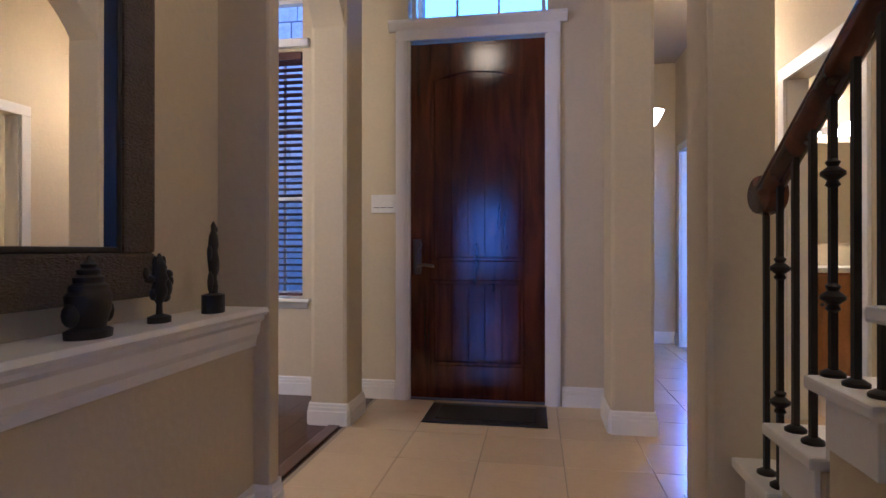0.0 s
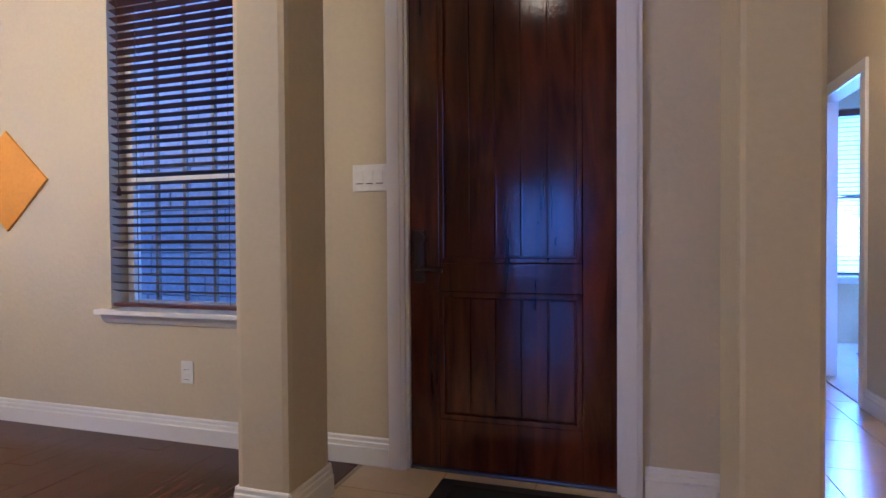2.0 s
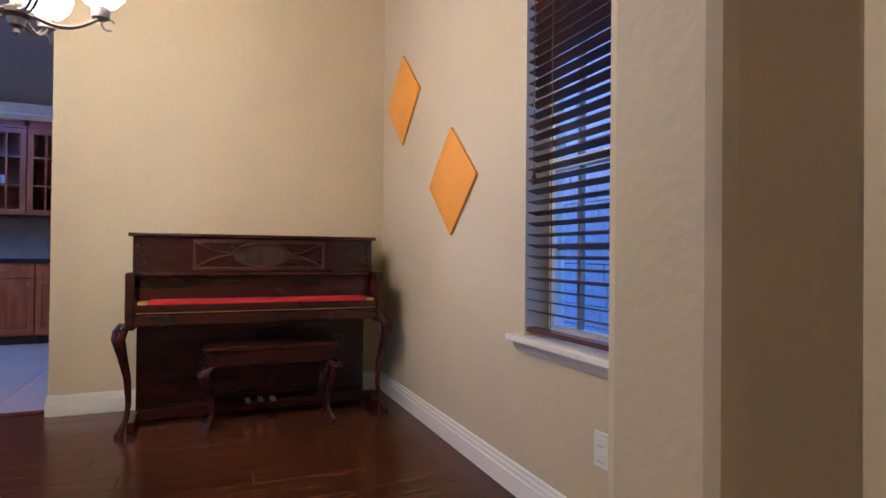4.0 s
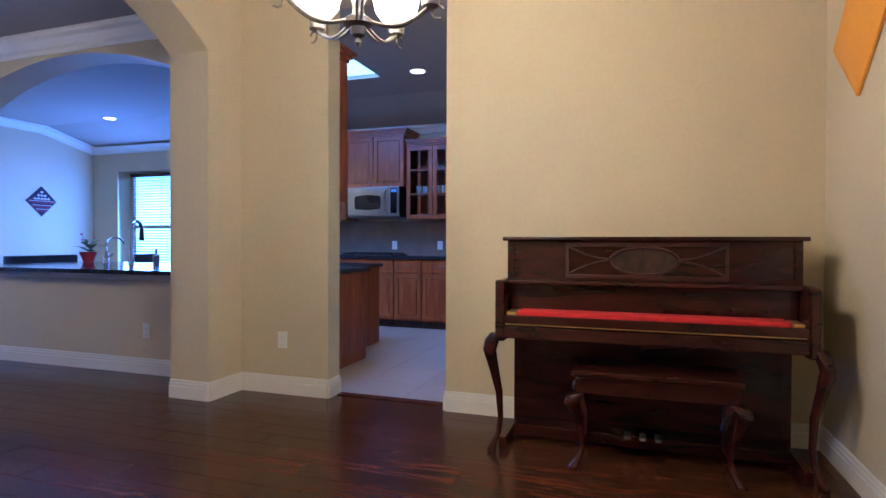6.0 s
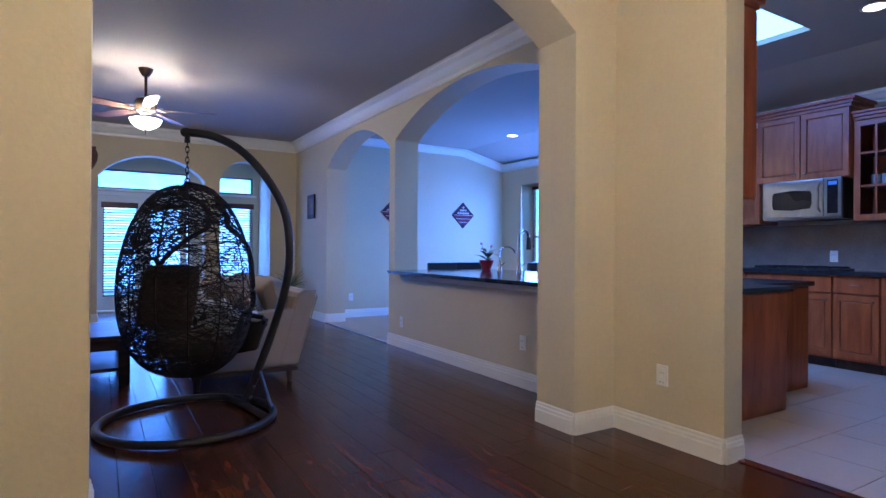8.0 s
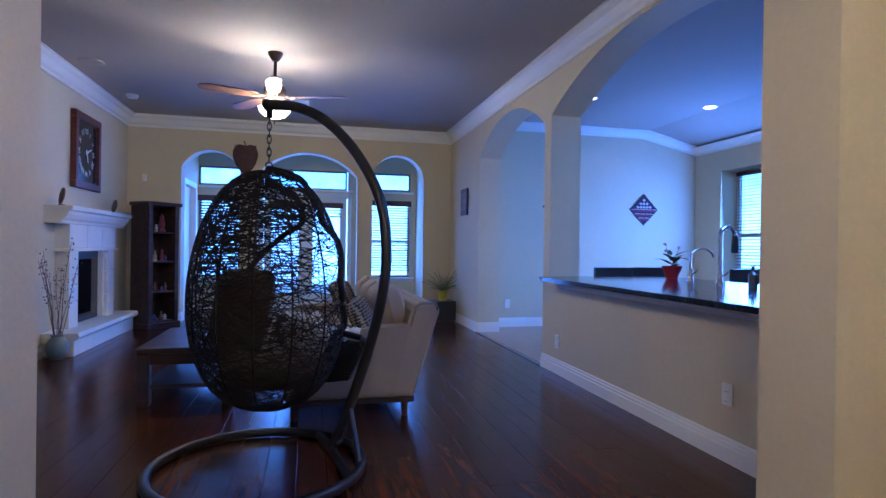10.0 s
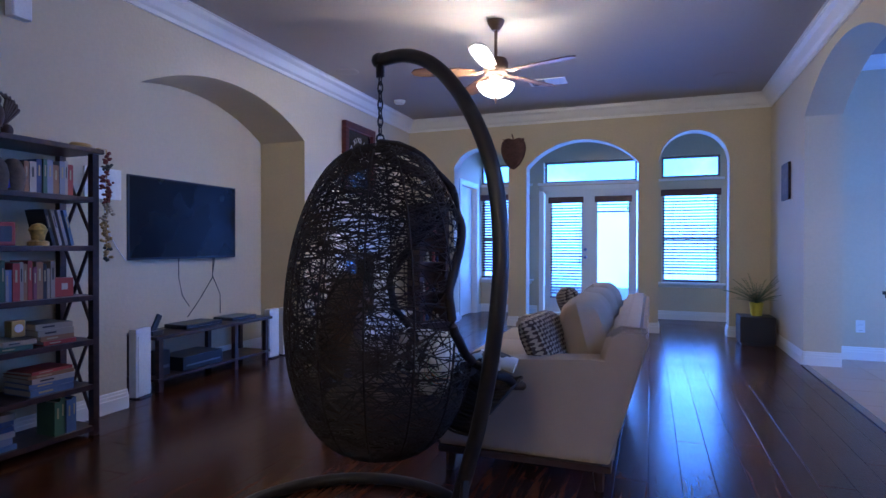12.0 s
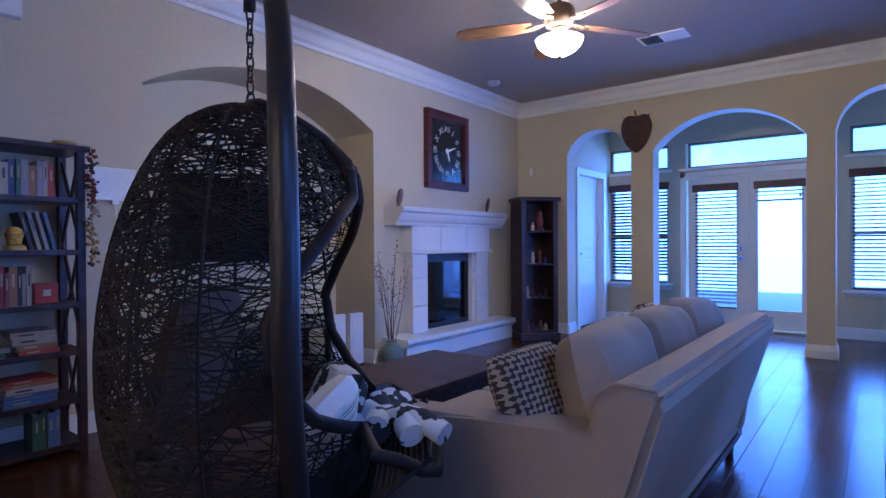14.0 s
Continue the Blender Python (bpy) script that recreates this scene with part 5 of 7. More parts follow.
def wall_mirror():
    e = empty("wall_mirror", -0.379, 1.46, 1.62, label="large mirror in a wide carved pewter-brown frame", category="mirror")
    hy, hz, w = 0.82, 0.74, 0.135
    M_FRAME = mat("hammered_frame", (0.12, 0.09, 0.065), 0.5, 0.3, vary=0.35, scale=10, fine=70, bump=0.9, dist=0.012, stretch=(1, 1, 3))
    for a, b, c, d in ((-hy, hy, -hz, -hz + w), (-hy, hy, hz - w, hz), (-hy, -hy + w, -hz + w, hz - w), (hy - w, hy, -hz + w, hz - w)):
        part("frame", box(B(), 0.0, 0.045, a, b, c, d, 0.010), M_FRAME, e)
    for a, b, c, d in ((-hy + w, hy - w, -hz + w, -hz + w + 0.018), (-hy + w, hy - w, hz - w - 0.018, hz - w), (-hy + w, -hy + w + 0.018, -hz + w, hz - w), (hy - w - 0.018, hy - w, -hz + w, hz - w)):
        part("inner_bead", box(B(), 0.0, 0.038, a, b, c, d, 0.006), M_BLACK, e)
    part("mirror_glass", box(B(), 0.008, 0.014, -hy + w, hy - w, -hz + w, hz - w), M_MIRROR, e, "clear mirror glass")


wall_mirror()
M_EBONY = mat("ebony_wood", (0.010, 0.008, 0.007), 0.45, vary=0.2, fine=80, bump=0.3)


def statuette(name, x, y, profile, label, extra=None, squash=0.7):
    bm = lathe(B(), profile, (0, 0, 0), 18)
    if extra:
        for c, r in extra:
            ball(bm, c, r[0], r[1], r[2], 10)
    for v in bm.verts:
        v.co.x *= squash
    ob = part(name, bm, M_EBONY, None, "", True)
    ob.location = (x, y, 0.809)
    return tagged(ob, label, "figurine", "carved figures on the ledge")


statuette("carved_figure", -0.25, 1.92, [(0.062, 0), (0.064, 0.018), (0.045, 0.026), (0.052, 0.045), (0.060, 0.07), (0.062, 0.105), (0.052, 0.115), (0.052, 0.128), (0.040, 0.135), (0.042, 0.148), (0.030, 0.155), (0.032, 0.166), (0.020, 0.172), (0.022, 0.180), (0.010, 0.188), (0.004, 0.20)],
           "black carved seated figure with tiered headdress", [((0, 0.055, 0.06), (0.03, 0.02, 0.03)), ((0, -0.055, 0.06), (0.03, 0.02, 0.03))])
statuette("carved_figure", -0.27, 2.21, [(0.040, 0), (0.040, 0.018), (0.012, 0.026), (0.010, 0.055), (0.022, 0.072), (0.030, 0.092), (0.022, 0.115), (0.030, 0.132), (0.024, 0.150), (0.026, 0.165), (0.014, 0.185), (0.004, 0.205)],
           "black carved dancing figure on a round foot", [((0, 0.036, 0.10), (0.016, 0.020, 0.030)), ((0, 0.040, 0.142), (0.012, 0.022, 0.014)), ((0, -0.040, 0.130), (0.012, 0.026, 0.012)), ((0, -0.058, 0.148), (0.010, 0.012, 0.018)), ((0, 0.030, 0.072), (0.012, 0.020, 0.014)),
            ((0, -0.020, 0.178), (0.010, 0.009, 0.020)), ((0, 0.018, 0.180), (0.010, 0.009, 0.018)), ((0, 0.052, 0.120), (0.010, 0.012, 0.016)), ((0, -0.026, 0.085), (0.012, 0.016, 0.018))])
statuette("carved_figure", -0.262, 2.48, [(0.048, 0), (0.048, 0.062), (0.018, 0.068), (0.020, 0.09), (0.015, 0.12), (0.020, 0.15), (0.024, 0.18), (0.018, 0.21), (0.022, 0.23), (0.018, 0.265), (0.010, 0.28), (0.011, 0.30), (0.002, 0.315)],
           "tall slender black carved figure on a block", [((0, 0.018, 0.165), (0.014, 0.014, 0.040)), ((0, -0.016, 0.105), (0.014, 0.014, 0.040)), ((0, -0.022, 0.205), (0.012, 0.012, 0.030)), ((0, 0.016, 0.235), (0.012, 0.012, 0.022)), ((0, 0.010, 0.285), (0.010, 0.014, 0.014))])


def door_mat():
    e = empty("door_mat", 0.53, 4.19, 0, label="dark rubber and carpet door mat", category="mat")
    part("border", box(B(), -0.37, 0.37, -0.21, 0.21, 0.0, 0.010, 0.004), M_BLACK, e)
    part("mat_surface", box(B(), -0.30, 0.30, -0.15, 0.15, 0.0102, 0.015, 0.003), mat("mat_pile", (0.018, 0.014, 0.012), 0.95, fine=200, bump=0.8), e)


door_mat()


def wall_plate(name, x, y, z, w, h, turn, label, slots):
    """A flat cover plate; its back lies on the wall, and turn is the way that it faces (0: towards -y)."""
    e = empty(name, x, y, z, turn, label, "wall plate")
    part("plate", box(B(), -w / 2, w / 2, -0.007, 0.0, -h / 2, h / 2, 0.002), M_PLASTIC_W, e)
    for u, v, a, b in slots:
        part("rocker", box(B(), u - a / 2, u + a / 2, -0.010, -0.0072, v - b / 2, v + b / 2, 0.001), M_PLASTIC_W, e)
        part("slot", box(B(), u - a / 2, u + a / 2, -0.0106, -0.0102, v - b * 0.42, v - b * 0.36), M_PLASTIC_B, e)
    return e


wall_plate("switch_plate", -0.205, 4.468, 1.345, 0.175, 0.125, 0, "white three-gang light switch plate", [(-0.05, 0, 0.034, 0.068), (0, 0, 0.034, 0.068), (0.05, 0, 0.034, 0.068)])
two = [(0, 0.026, 0.034, 0.030), (0, -0.026, 0.034, 0.030)]
for x, y, z, turn in ((-1.26, 4.468, 0.37, 0), (-3.838, 1.12, 0.39, 90), (-3.978, -0.29, 0.36, 90), (-3.978, -2.40, 0.29, 90), (-4.55, -5.298, 0.33, 180), (-0.45, -7.888, 0.30, 180), (-6.62, 1.02, 1.06, 90), (-6.62, 0.35, 1.06, 90)):
    if x < -6:
        x = -7.584
    wall_plate("outlet", x, y, z, 0.075, 0.118, turn, "white duplex wall outlet", two)


def staircase():
    e = empty("staircase", 1.48, 2.78, 0, label="white painted staircase with carpeted wall side", category="staircase", kind="structure")
    run, rise = 0.245, 0.184
    for k in range(8):
        y1 = 0.05 - run * k
        z = rise * (k + 1)
        part("tread", box(B(), -0.035 if k else -0.10, 1.0, y1 - run, y1 + 0.03, z - 0.032, z, 0.008), M_TRIM, e)
        part("riser", box(B(), 0.0, 1.0, y1 - 0.018, y1, z - rise, z - 0.032), M_TRIM, e)
        part("stringer_panel", box(B(), 0.0, 0.02, y1 - run, y1 - 0.018, 0.0, z - 0.032), M_WALL, e)
        part("bracket", box(B(), -0.014, 0.0, y1 - run + 0.02, y1 - 0.03, z - 0.15, z - 0.035, 0.004), M_TRIM, e)
    return e


staircase()


def stair_railing():
    e = empty("stair_railing", 1.50, 2.78, 0, label="dark wooden handrail on twisted black iron balusters", category="railing")
    z_at = lambda y: 1.20 + (-0.33 - y) * 0.60
    pts = [(0.0, y, z_at(y)) for y in [-0.33 - 0.12 * k for k in range(14)]]
    bm = B()
    rings = []
    for p in pts:
        rings.append([bm.verts.new((p[0] + 0.036 * math.cos(q), p[1], p[2] + 0.034 * math.sin(q) + 0.006 * math.cos(2 * q))) for q in [2 * math.pi * k / 14 for k in range(14)]])
    for a, b in zip(rings, rings[1:]):
        for k in range(14):
            bm.faces.new((a[k], a[(k + 1) % 14], b[(k + 1) % 14], b[k]))
    bm.faces.new(rings[0])
    bm.faces.new(rings[-1])
    part("handrail", bm, M_DOOR, e, "dark stained rounded handrail", True)
    bm = B()
    lathe(bm, [(0.02, -0.03), (0.055, -0.028), (0.062, 0.0), (0.055, 0.028), (0.02, 0.03)], (0, 0, 0), 24)
    v = part("volute", bm, M_DOOR, e, "turned scroll end of the handrail", True)
    v.matrix_basis = pose(0, -0.31, 1.185, 0, 90, 12)
    run, rise = 0.245, 0.184
    for k in range(15):
        y = -0.10 - 0.094 * k - 0.20
        step = int((0.05 + 0.03 - y) / run)
        z0 = rise * (step + 1)
        z1 = z_at(y) - 0.03
        bm = B()
        box(bm, -0.0075, 0.0075, y - 0.0075, y + 0.0075, z0, z1)
        part("baluster", bm, M_IRON, e, "slim square iron baluster")
        part("shoe", lathe(B(), [(0.026, 0), (0.026, 0.008), (0.014, 0.016)], (0, y, z0 + 0.0005), 14), M_IRON, e, "", True)
        if k % 3 == 1:
            for t in (0.28, 0.72):
                zz = z0 + (z1 - z0) * t
                part("knuckle", lathe(B(), [(0.008, -0.034), (0.016, -0.026), (0.011, -0.016), (0.026, -0.004), (0.026, 0.004), (0.011, 0.016), (0.016, 0.026), (0.008, 0.034)], (0, y, zz), 12), M_IRON, e, "", True)


stair_railing()


def vanity():
    e = empty("vanity", 2.95, 5.44, 0, label="honey oak bathroom vanity with white top", category="cabinet")
    M_OAK = wood_mat("honey_oak", (0.34, 0.15, 0.045), (0.52, 0.25, 0.08), 0.4, along=(5, 5, 0.8))
    part("body", box(B(), -0.45, 0.9, -0.24, 0.30, 0.10, 0.86), M_OAK, e)
    part("toe_kick", box(B(), -0.45, 0.9, -0.18, 0.30, 0.0, 0.10), M_DARKWOOD, e)
    part("counter", box(B(), -0.47, 0.92, -0.26, 0.305, 0.861, 0.90, 0.008), M_TRIM, e, "white cultured marble top")
    for k in range(3):
        a = -0.43 + 0.44 * k
        part("drawer_front", box(B(), a, a + 0.41, -0.262, -0.241, 0.70, 0.84, 0.005), M_OAK, e)
        d = part("cabinet_door", box(B(), a, a + 0.41, -0.262, -0.241, 0.14, 0.68, 0.005), M_OAK, e)
        part("knob", ball(B(), (a + 0.36, -0.272, 0.63), 0.014), M_STEEL, d, "", True)
    bm = B()
    cyl(bm, (-0.22, 0.16, 0.90), (-0.22, 0.16, 1.0), 0.018)
    tube(bm, [(-0.22, 0.16, 1.0), (-0.22, 0.10, 1.04), (-0.22, 0.03, 1.02)], 0.012)
    part("tap", bm, M_CHROME, e, "", True)
    m = tagged(part("vanity_mirror", box(B(), 2.5, 3.85, 5.738, 5.748, 1.08, 1.90), M_MIRROR), "frameless bathroom mirror above the vanity", "mirror")
    bar = empty("vanity_light", 3.02, 5.745, 2.0, label="lit three-globe vanity light bar", category="lamp")
    part("back_bar", box(B(), -0.35, 0.35, -0.03, 0.0, -0.03, 0.03, 0.006), M_PEWTER, bar)
    for k in (-1, 0, 1):
        part("globe", lathe(B(), [(0.03, 0.02), (0.05, -0.02), (0.062, -0.07), (0.06, -0.08)], (k * 0.25, -0.10, 0.02), 16), M_LIT, bar, "lit frosted glass shade", True)
        part("globe_arm", tube(B(), [(k * 0.25, -0.03, 0.0), (k * 0.25, -0.08, 0.03), (k * 0.25, -0.10, 0.035)], 0.008, 6), M_PEWTER, bar)


vanity()
sc = empty("wall_sconce", 1.56, 5.0, 1.98, label="lit frosted wall sconce in the hall", category="lamp")
part("wall_mount", box(B(), -0.008, 0.02, -0.05, 0.05, -0.08, 0.06, 0.006), M_PEWTER, sc)
part("shade", lathe(B(), [(0.02, -0.06), (0.06, -0.01), (0.09, 0.05), (0.092, 0.06)], (0.10, 0, 0), 18), M_LIT, sc, "", True)
pl = empty("floor_pillow", 3.05, 7.45, 0.008, label="yellow pillow heap on the bedroom carpet", category="pillow")
part("pillow_top", ball(B(), (0, 0, 0.13), 0.28, 0.22, 0.11), mat("yellow_cloth", (0.65, 0.50, 0.06), 0.9), pl, "", True)
part("pillow_under", ball(B(), (0.05, 0.05, 0.06), 0.32, 0.26, 0.07), M_BROWNPIL, pl, "dark brown pillow", True)

# ---- kitchen ----
def cab_door(parent, x, y0, y1, z0, z1, face, material, glass=False, knob=None):
    """A framed cabinet door in the plane x."""
    f = face
    w = 0.055
    d = part("cabinet_door", box(B(), x, x + f * 0.018, y0, y1, z0, z0 + w, 0.003), material, parent)
    part("door_rail", box(B(), x, x + f * 0.018, y0, y1, z1 - w, z1, 0.003), material, d)
    for a, b in ((y0, y0 + w), (y1 - w, y1)):
        part("door_stile", box(B(), x, x + f * 0.018, a, b, z0 + w, z1 - w, 0.003), material, d)
    if glass:
        part("glass_pane", box(B(), x + f * 0.004, x + f * 0.008, y0 + w, y1 - w, z0 + w, z1 - w), M_GLASS, d)
        part("muntin", box(B(), x + f * 0.002, x + f * 0.014, (y0 + y1) / 2 - 0.008, (y0 + y1) / 2 + 0.008, z0 + w, z1 - w), material, d)
        for t in (0.34, 0.67):
            zz = z0 + (z1 - z0) * t
            part("muntin", box(B(), x + f * 0.002, x + f * 0.0142, y0 + w, y1 - w, zz - 0.008, zz + 0.008), material, d)
    else:
        part("raised_panel", box(B(), x, x + f * 0.013, y0 + w + 0.004, y1 - w - 0.004, z0 + w + 0.004, z1 - w - 0.004, 0.009), material, d)
    if knob:
        part("knob", ball(B(), (x + f * 0.03, knob[0], knob[1]), 0.013), M_PEWTER, d, "", True)
    return d


def cabinet_crown(parent, x0, x1, y0, y1, z):
    bm = B()
    for k, (o, h) in enumerate(((0.015, 0.03), (0.035, 0.03), (0.06, 0.025))):
        box(bm, x0, x1 + o, y0 - o, y1 + o, z + 0.0301 * k, z + 0.0301 * k + h, 0.004)
    part("crown", bm, M_CAB, parent, "stepped crown moulding")


def upper_cabinet(y0, y1, z0, z1, front, glass, label):
    e = empty("wall_cabinet", -7.598, (y0 + y1) / 2, z0, label=label, category="cabinet", group="kitchen wall cabinets")
    h, half, d = z1 - z0, (y1 - y0) / 2, front + 7.598
    bm = B()
    if glass:
        box(bm, 0, 0.012, -half, half, 0, h)
        for a in (-half, half - 0.018):
            part("side_panel", box(B(), 0.0125, d, a, a + 0.018, 0, h), M_CAB, e)
        for z in (0.0, h * 0.34, h * 0.67, h - 0.018):
            part("shelf", box(B(), 0.0125, d - 0.02, -half + 0.0185, half - 0.0185, z, z + 0.018), M_CAB, e)
    else:
        box(bm, 0, d, -half, half, 0, h, 0.003)
    part("body", bm, M_CAB, e)
    n = 2
    w = 2 * half / n
    for k in range(n):
        a = -half + k * w + 0.004
        cab_door(e, d + 0.001, a, a + w - 0.008, 0.006, h - 0.006, 1, M_CAB, glass, (a + (w - 0.05 if k == 0 else 0.045), 0.06))
    cabinet_crown(e, 0, d, -half, half, h)
    return e


upper_cabinet(-0.22, 0.66, 1.83, 2.50, -7.18, False, "cherry wall cabinet above the microwave")
GC = upper_cabinet(0.665, 1.40, 1.40, 2.36, -7.25, True, "cherry wall cabinet with glazed doors")
upper_cabinet(1.405, 2.10, 1.40, 2.36, -7.25, True, "cherry wall cabinet with glazed doors")
upper_cabinet(-1.0, -0.225, 1.40, 2.36, -7.25, False, "cherry wall cabinet with panelled doors")
for k in range(5):
    g = tagged(part("mug", lathe(B(), [(0.032, 0), (0.036, 0.01), (0.037, 0.10), (0.033, 0.10), (0.03, 0.012), (0.004, 0.010)], (0, 0, 0), 16), M_PLASTIC_W, None, "", True), "white mug in the glazed cabinet", "mug", "mugs in the glazed cabinet")
    g.location = (-7.38, 0.79 + 0.09 * k, 1.40 + 0.96 * 0.34 + 0.0185)


def near_upper_cabinet():
    e = empty("wall_cabinet", -4.001, 1.0, 1.40, 180, label="cherry wall cabinet beside the kitchen doorway", category="cabinet", group="kitchen wall cabinets")
    part("body", box(B(), 0, 0.27, -0.40, 0.40, 0, 1.08, 0.003), M_CAB, e)
    cab_door(e, 0.271, -0.396, -0.004, 0.006, 1.074, 1, M_CAB, False, (-0.05, 0.06))
    cab_door(e, 0.271, 0.004, 0.396, 0.006, 1.074, 1, M_CAB, False, (0.05, 0.06))
    cabinet_crown(e, 0, 0.27, -0.40, 0.40, 1.08)


near_upper_cabinet()


def microwave():
    e = empty("microwave", -7.598, 0.22, 1.43, label="stainless steel over-range microwave with oval window", category="microwave")
    part("body", box(B(), 0, 0.42, -0.38, 0.38, 0, 0.41, 0.004), M_STEEL, e)
    part("door_panel", box(B(), 0.421, 0.445, -0.378, 0.22, 0.02, 0.40, 0.01), M_STEEL, e)
    bm = B()
    pts = [(-0.27, 0.15), (-0.255, 0.11), (-0.07, 0.095), (0.10, 0.11), (0.115, 0.15), (0.115, 0.25), (0.10, 0.285), (-0.07, 0.30), (-0.255, 0.285), (-0.27, 0.25)]
    prism(bm, pts, "x", 0.446, 0.449)
    part("window", bm, M_SCREEN, e, "dark oval glass")
    part("control_panel", box(B(), 0.421, 0.447, 0.255, 0.350, 0.05, 0.38, 0.006), M_SCREEN, e, "dark control panel")
    part("side_trim", box(B(), 0.421, 0.444, 0.224, 0.378, 0.02, 0.40, 0.004), M_STEEL, e)
    part("display", box(B(), 0.4475, 0.449, 0.265, 0.34, 0.33, 0.365), mat("blue_display", (0.08, 0.18, 0.45), 0.3, emit=0.6, bump=0), e)
    part("handle", tube(B(), [(0.45, 0.19, 0.07), (0.485, 0.19, 0.11), (0.485, 0.19, 0.31), (0.45, 0.19, 0.35)], 0.011, 8), M_STEEL, e, "curved steel bar handle", True)
    part("vent_grille", box(B(), 0.4455, 0.449, -0.36, 0.21, 0.345, 0.385), M_STEEL, e)


microwave()


def base_cabinet(y0, y1, drawers=True):
    e = empty("base_cabinet", -7.598, (y0 + y1) / 2, 0, label="cherry base cabinet with drawer and panelled door", category="cabinet", group="kitchen base cabinets")
    half = (y1 - y0) / 2
    part("body", box(B(), 0.0, 0.60, -half, half, 0.10, 0.885), M_CAB, e)
    part("toe_kick", box(B(), 0.0, 0.54, -half, half, 0.0, 0.10), M_DARKWOOD, e)
    dr = part("drawer_front", box(B(), 0.601, 0.62, -half + 0.006, half - 0.006, 0.72, 0.87, 0.005), M_CAB, e)
    part("pull", tube(B(), [(0.622, -0.05, 0.80), (0.64, -0.035, 0.80), (0.64, 0.035, 0.80), (0.622, 0.05, 0.80)], 0.005, 6), M_PEWTER, dr, "", True)
    cab_door(e, 0.601, -half + 0.006, half - 0.006, 0.125, 0.705, 1, M_CAB, False, (half - 0.05, 0.65))


for a, b in ((-1.3, -0.75), (-0.745, -0.23), (-0.225, 0.60), (0.605, 0.98), (0.985, 1.55), (1.555, 2.1)):
    base_cabinet(a, b)
tagged(part("worktop", box(B(), -7.598, -6.95, -1.3, 2.1, 0.886, 0.925, 0.006), M_GRANITE), "dark polished granite worktop along the wall", "worktop")
tagged(part("backsplash", box(B(), -7.598, -7.585, -1.3, 2.1, 0.926, 1.39), mat("slate_tile", (0.16, 0.12, 0.09), 0.5, vary=0.3, scale=5, bump=0.2)), "brown stone tile backsplash", "backsplash", kind="structure")
ct = empty("cooktop", -7.27, 0.18, 0.9255, label="black gas cooktop with iron grates", category="cooktop")
part("glass_top", box(B(), -0.26, 0.26, -0.38, 0.38, 0, 0.012, 0.004), M_BLACK, ct)
for k in range(3):
    bm = B()
    for q in (-0.09, 0.0, 0.09):
        box(bm, -0.21, 0.21, -0.25 + 0.25 * k + q - 0.005, -0.25 + 0.25 * k + q + 0.005, 0.02, 0.034)
    box(bm, -0.21, -0.20, -0.36 + 0.25 * k, -0.14 + 0.25 * k, 0.012, 0.032)
    box(bm, 0.20, 0.21, -0.36 + 0.25 * k, -0.14 + 0.25 * k, 0.012, 0.032)
    part("grate", bm, M_IRON, ct)


def peninsula():
    e = empty("peninsula", -4.70, 0.0, 0, label="cherry kitchen peninsula with stepped end panels", category="cabinet")
    part("body", box(B(), -0.46, 0.40, -2.55, 1.12, 0.0, 0.83), M_CAB, e)
    part("end_panel", box(B(), -0.44, 0.38, 1.121, 1.135, 0.03, 0.82, 0.006), M_CAB, e)
    part("back_unit", box(B(), -1.30, -0.461, 0.2, 0.86, 0.0, 0.83), M_CAB, e)
    part("back_panel", box(B(), -1.28, -0.48, 0.861, 0.873, 0.03, 0.82, 0.006), M_CAB, e)
    part("outlet_box", box(B(), -0.82, -0.74, 0.8735, 0.88, 0.62, 0.72, 0.003), M_BLACK, e, "black outlet plate")
    w = empty("bar_worktop", -4.4, -0.7, 0.83, label="polished dark granite bar worktop with rounded edge", category="worktop")
    bm = B()
    for z0, z1, o in ((0.0, 0.018, -0.012), (0.0182, 0.036, 0.0)):
        prism(bm, [(0.585 + o, -1.70), (0.59 + o, -1.74), (0.30, -1.86), (-0.80, -1.86), (-0.80, 1.86 + o), (0.115, 1.86 + o), (0.115, 1.0), (0.59 + o, 1.0)], "z", z0, z1)
    part("slab", bm, M_GRANITE, w)
    part("side_slab", box(B(), -1.62, -0.801, 0.88, 1.60, 0.0, 0.036, 0.005), M_GRANITE, w)
    t = tagged(part("bar_moulding", prism(B(), [(0, 0.0), (0.03, 0.0), (0.026, -0.02), (0.012, -0.035), (0.008, -0.055), (0, -0.055)], "y", -2.42, 0.30), M_TRIM), kind="structure", label="white moulding below the bar worktop")
    t.location = (-3.979, 0, 0.829)


peninsula()


def tap(x, y, h, reach, label, pull):
    e = empty("kitchen_tap", x, y, 0.8665, label=label, category="tap")
    part("base", lathe(B(), [(0.030, 0), (0.030, 0.015), (0.022, 0.03), (0.02, 0.10), (0.016, 0.11)], (0, 0, 0), 16), M_CHROME, e, "", True)
    pts = [(0, 0, 0.10), (0, 0, h - 0.07)] + [(-reach / 2 + reach / 2 * math.cos(q), 0, h - 0.07 + 0.07 * math.sin(q)) for q in [math.pi * k / 10 for k in range(11)]]
    part("spout", tube(B(), pts, 0.017 if pull else 0.009, 10), M_CHROME, e, "curved chrome spout", True)
    if pull:
        part("spray_head", cyl(B(), (-reach, 0, h - 0.07), (-reach, 0, h - 0.20), 0.020, 0.026), M_BLACK, e, "", True)
    part("lever", tube(B(), [(0, 0.02, 0.06), (0, 0.06, 0.075), (0, 0.09, 0.10)], 0.006, 6), M_CHROME, e, "", True)


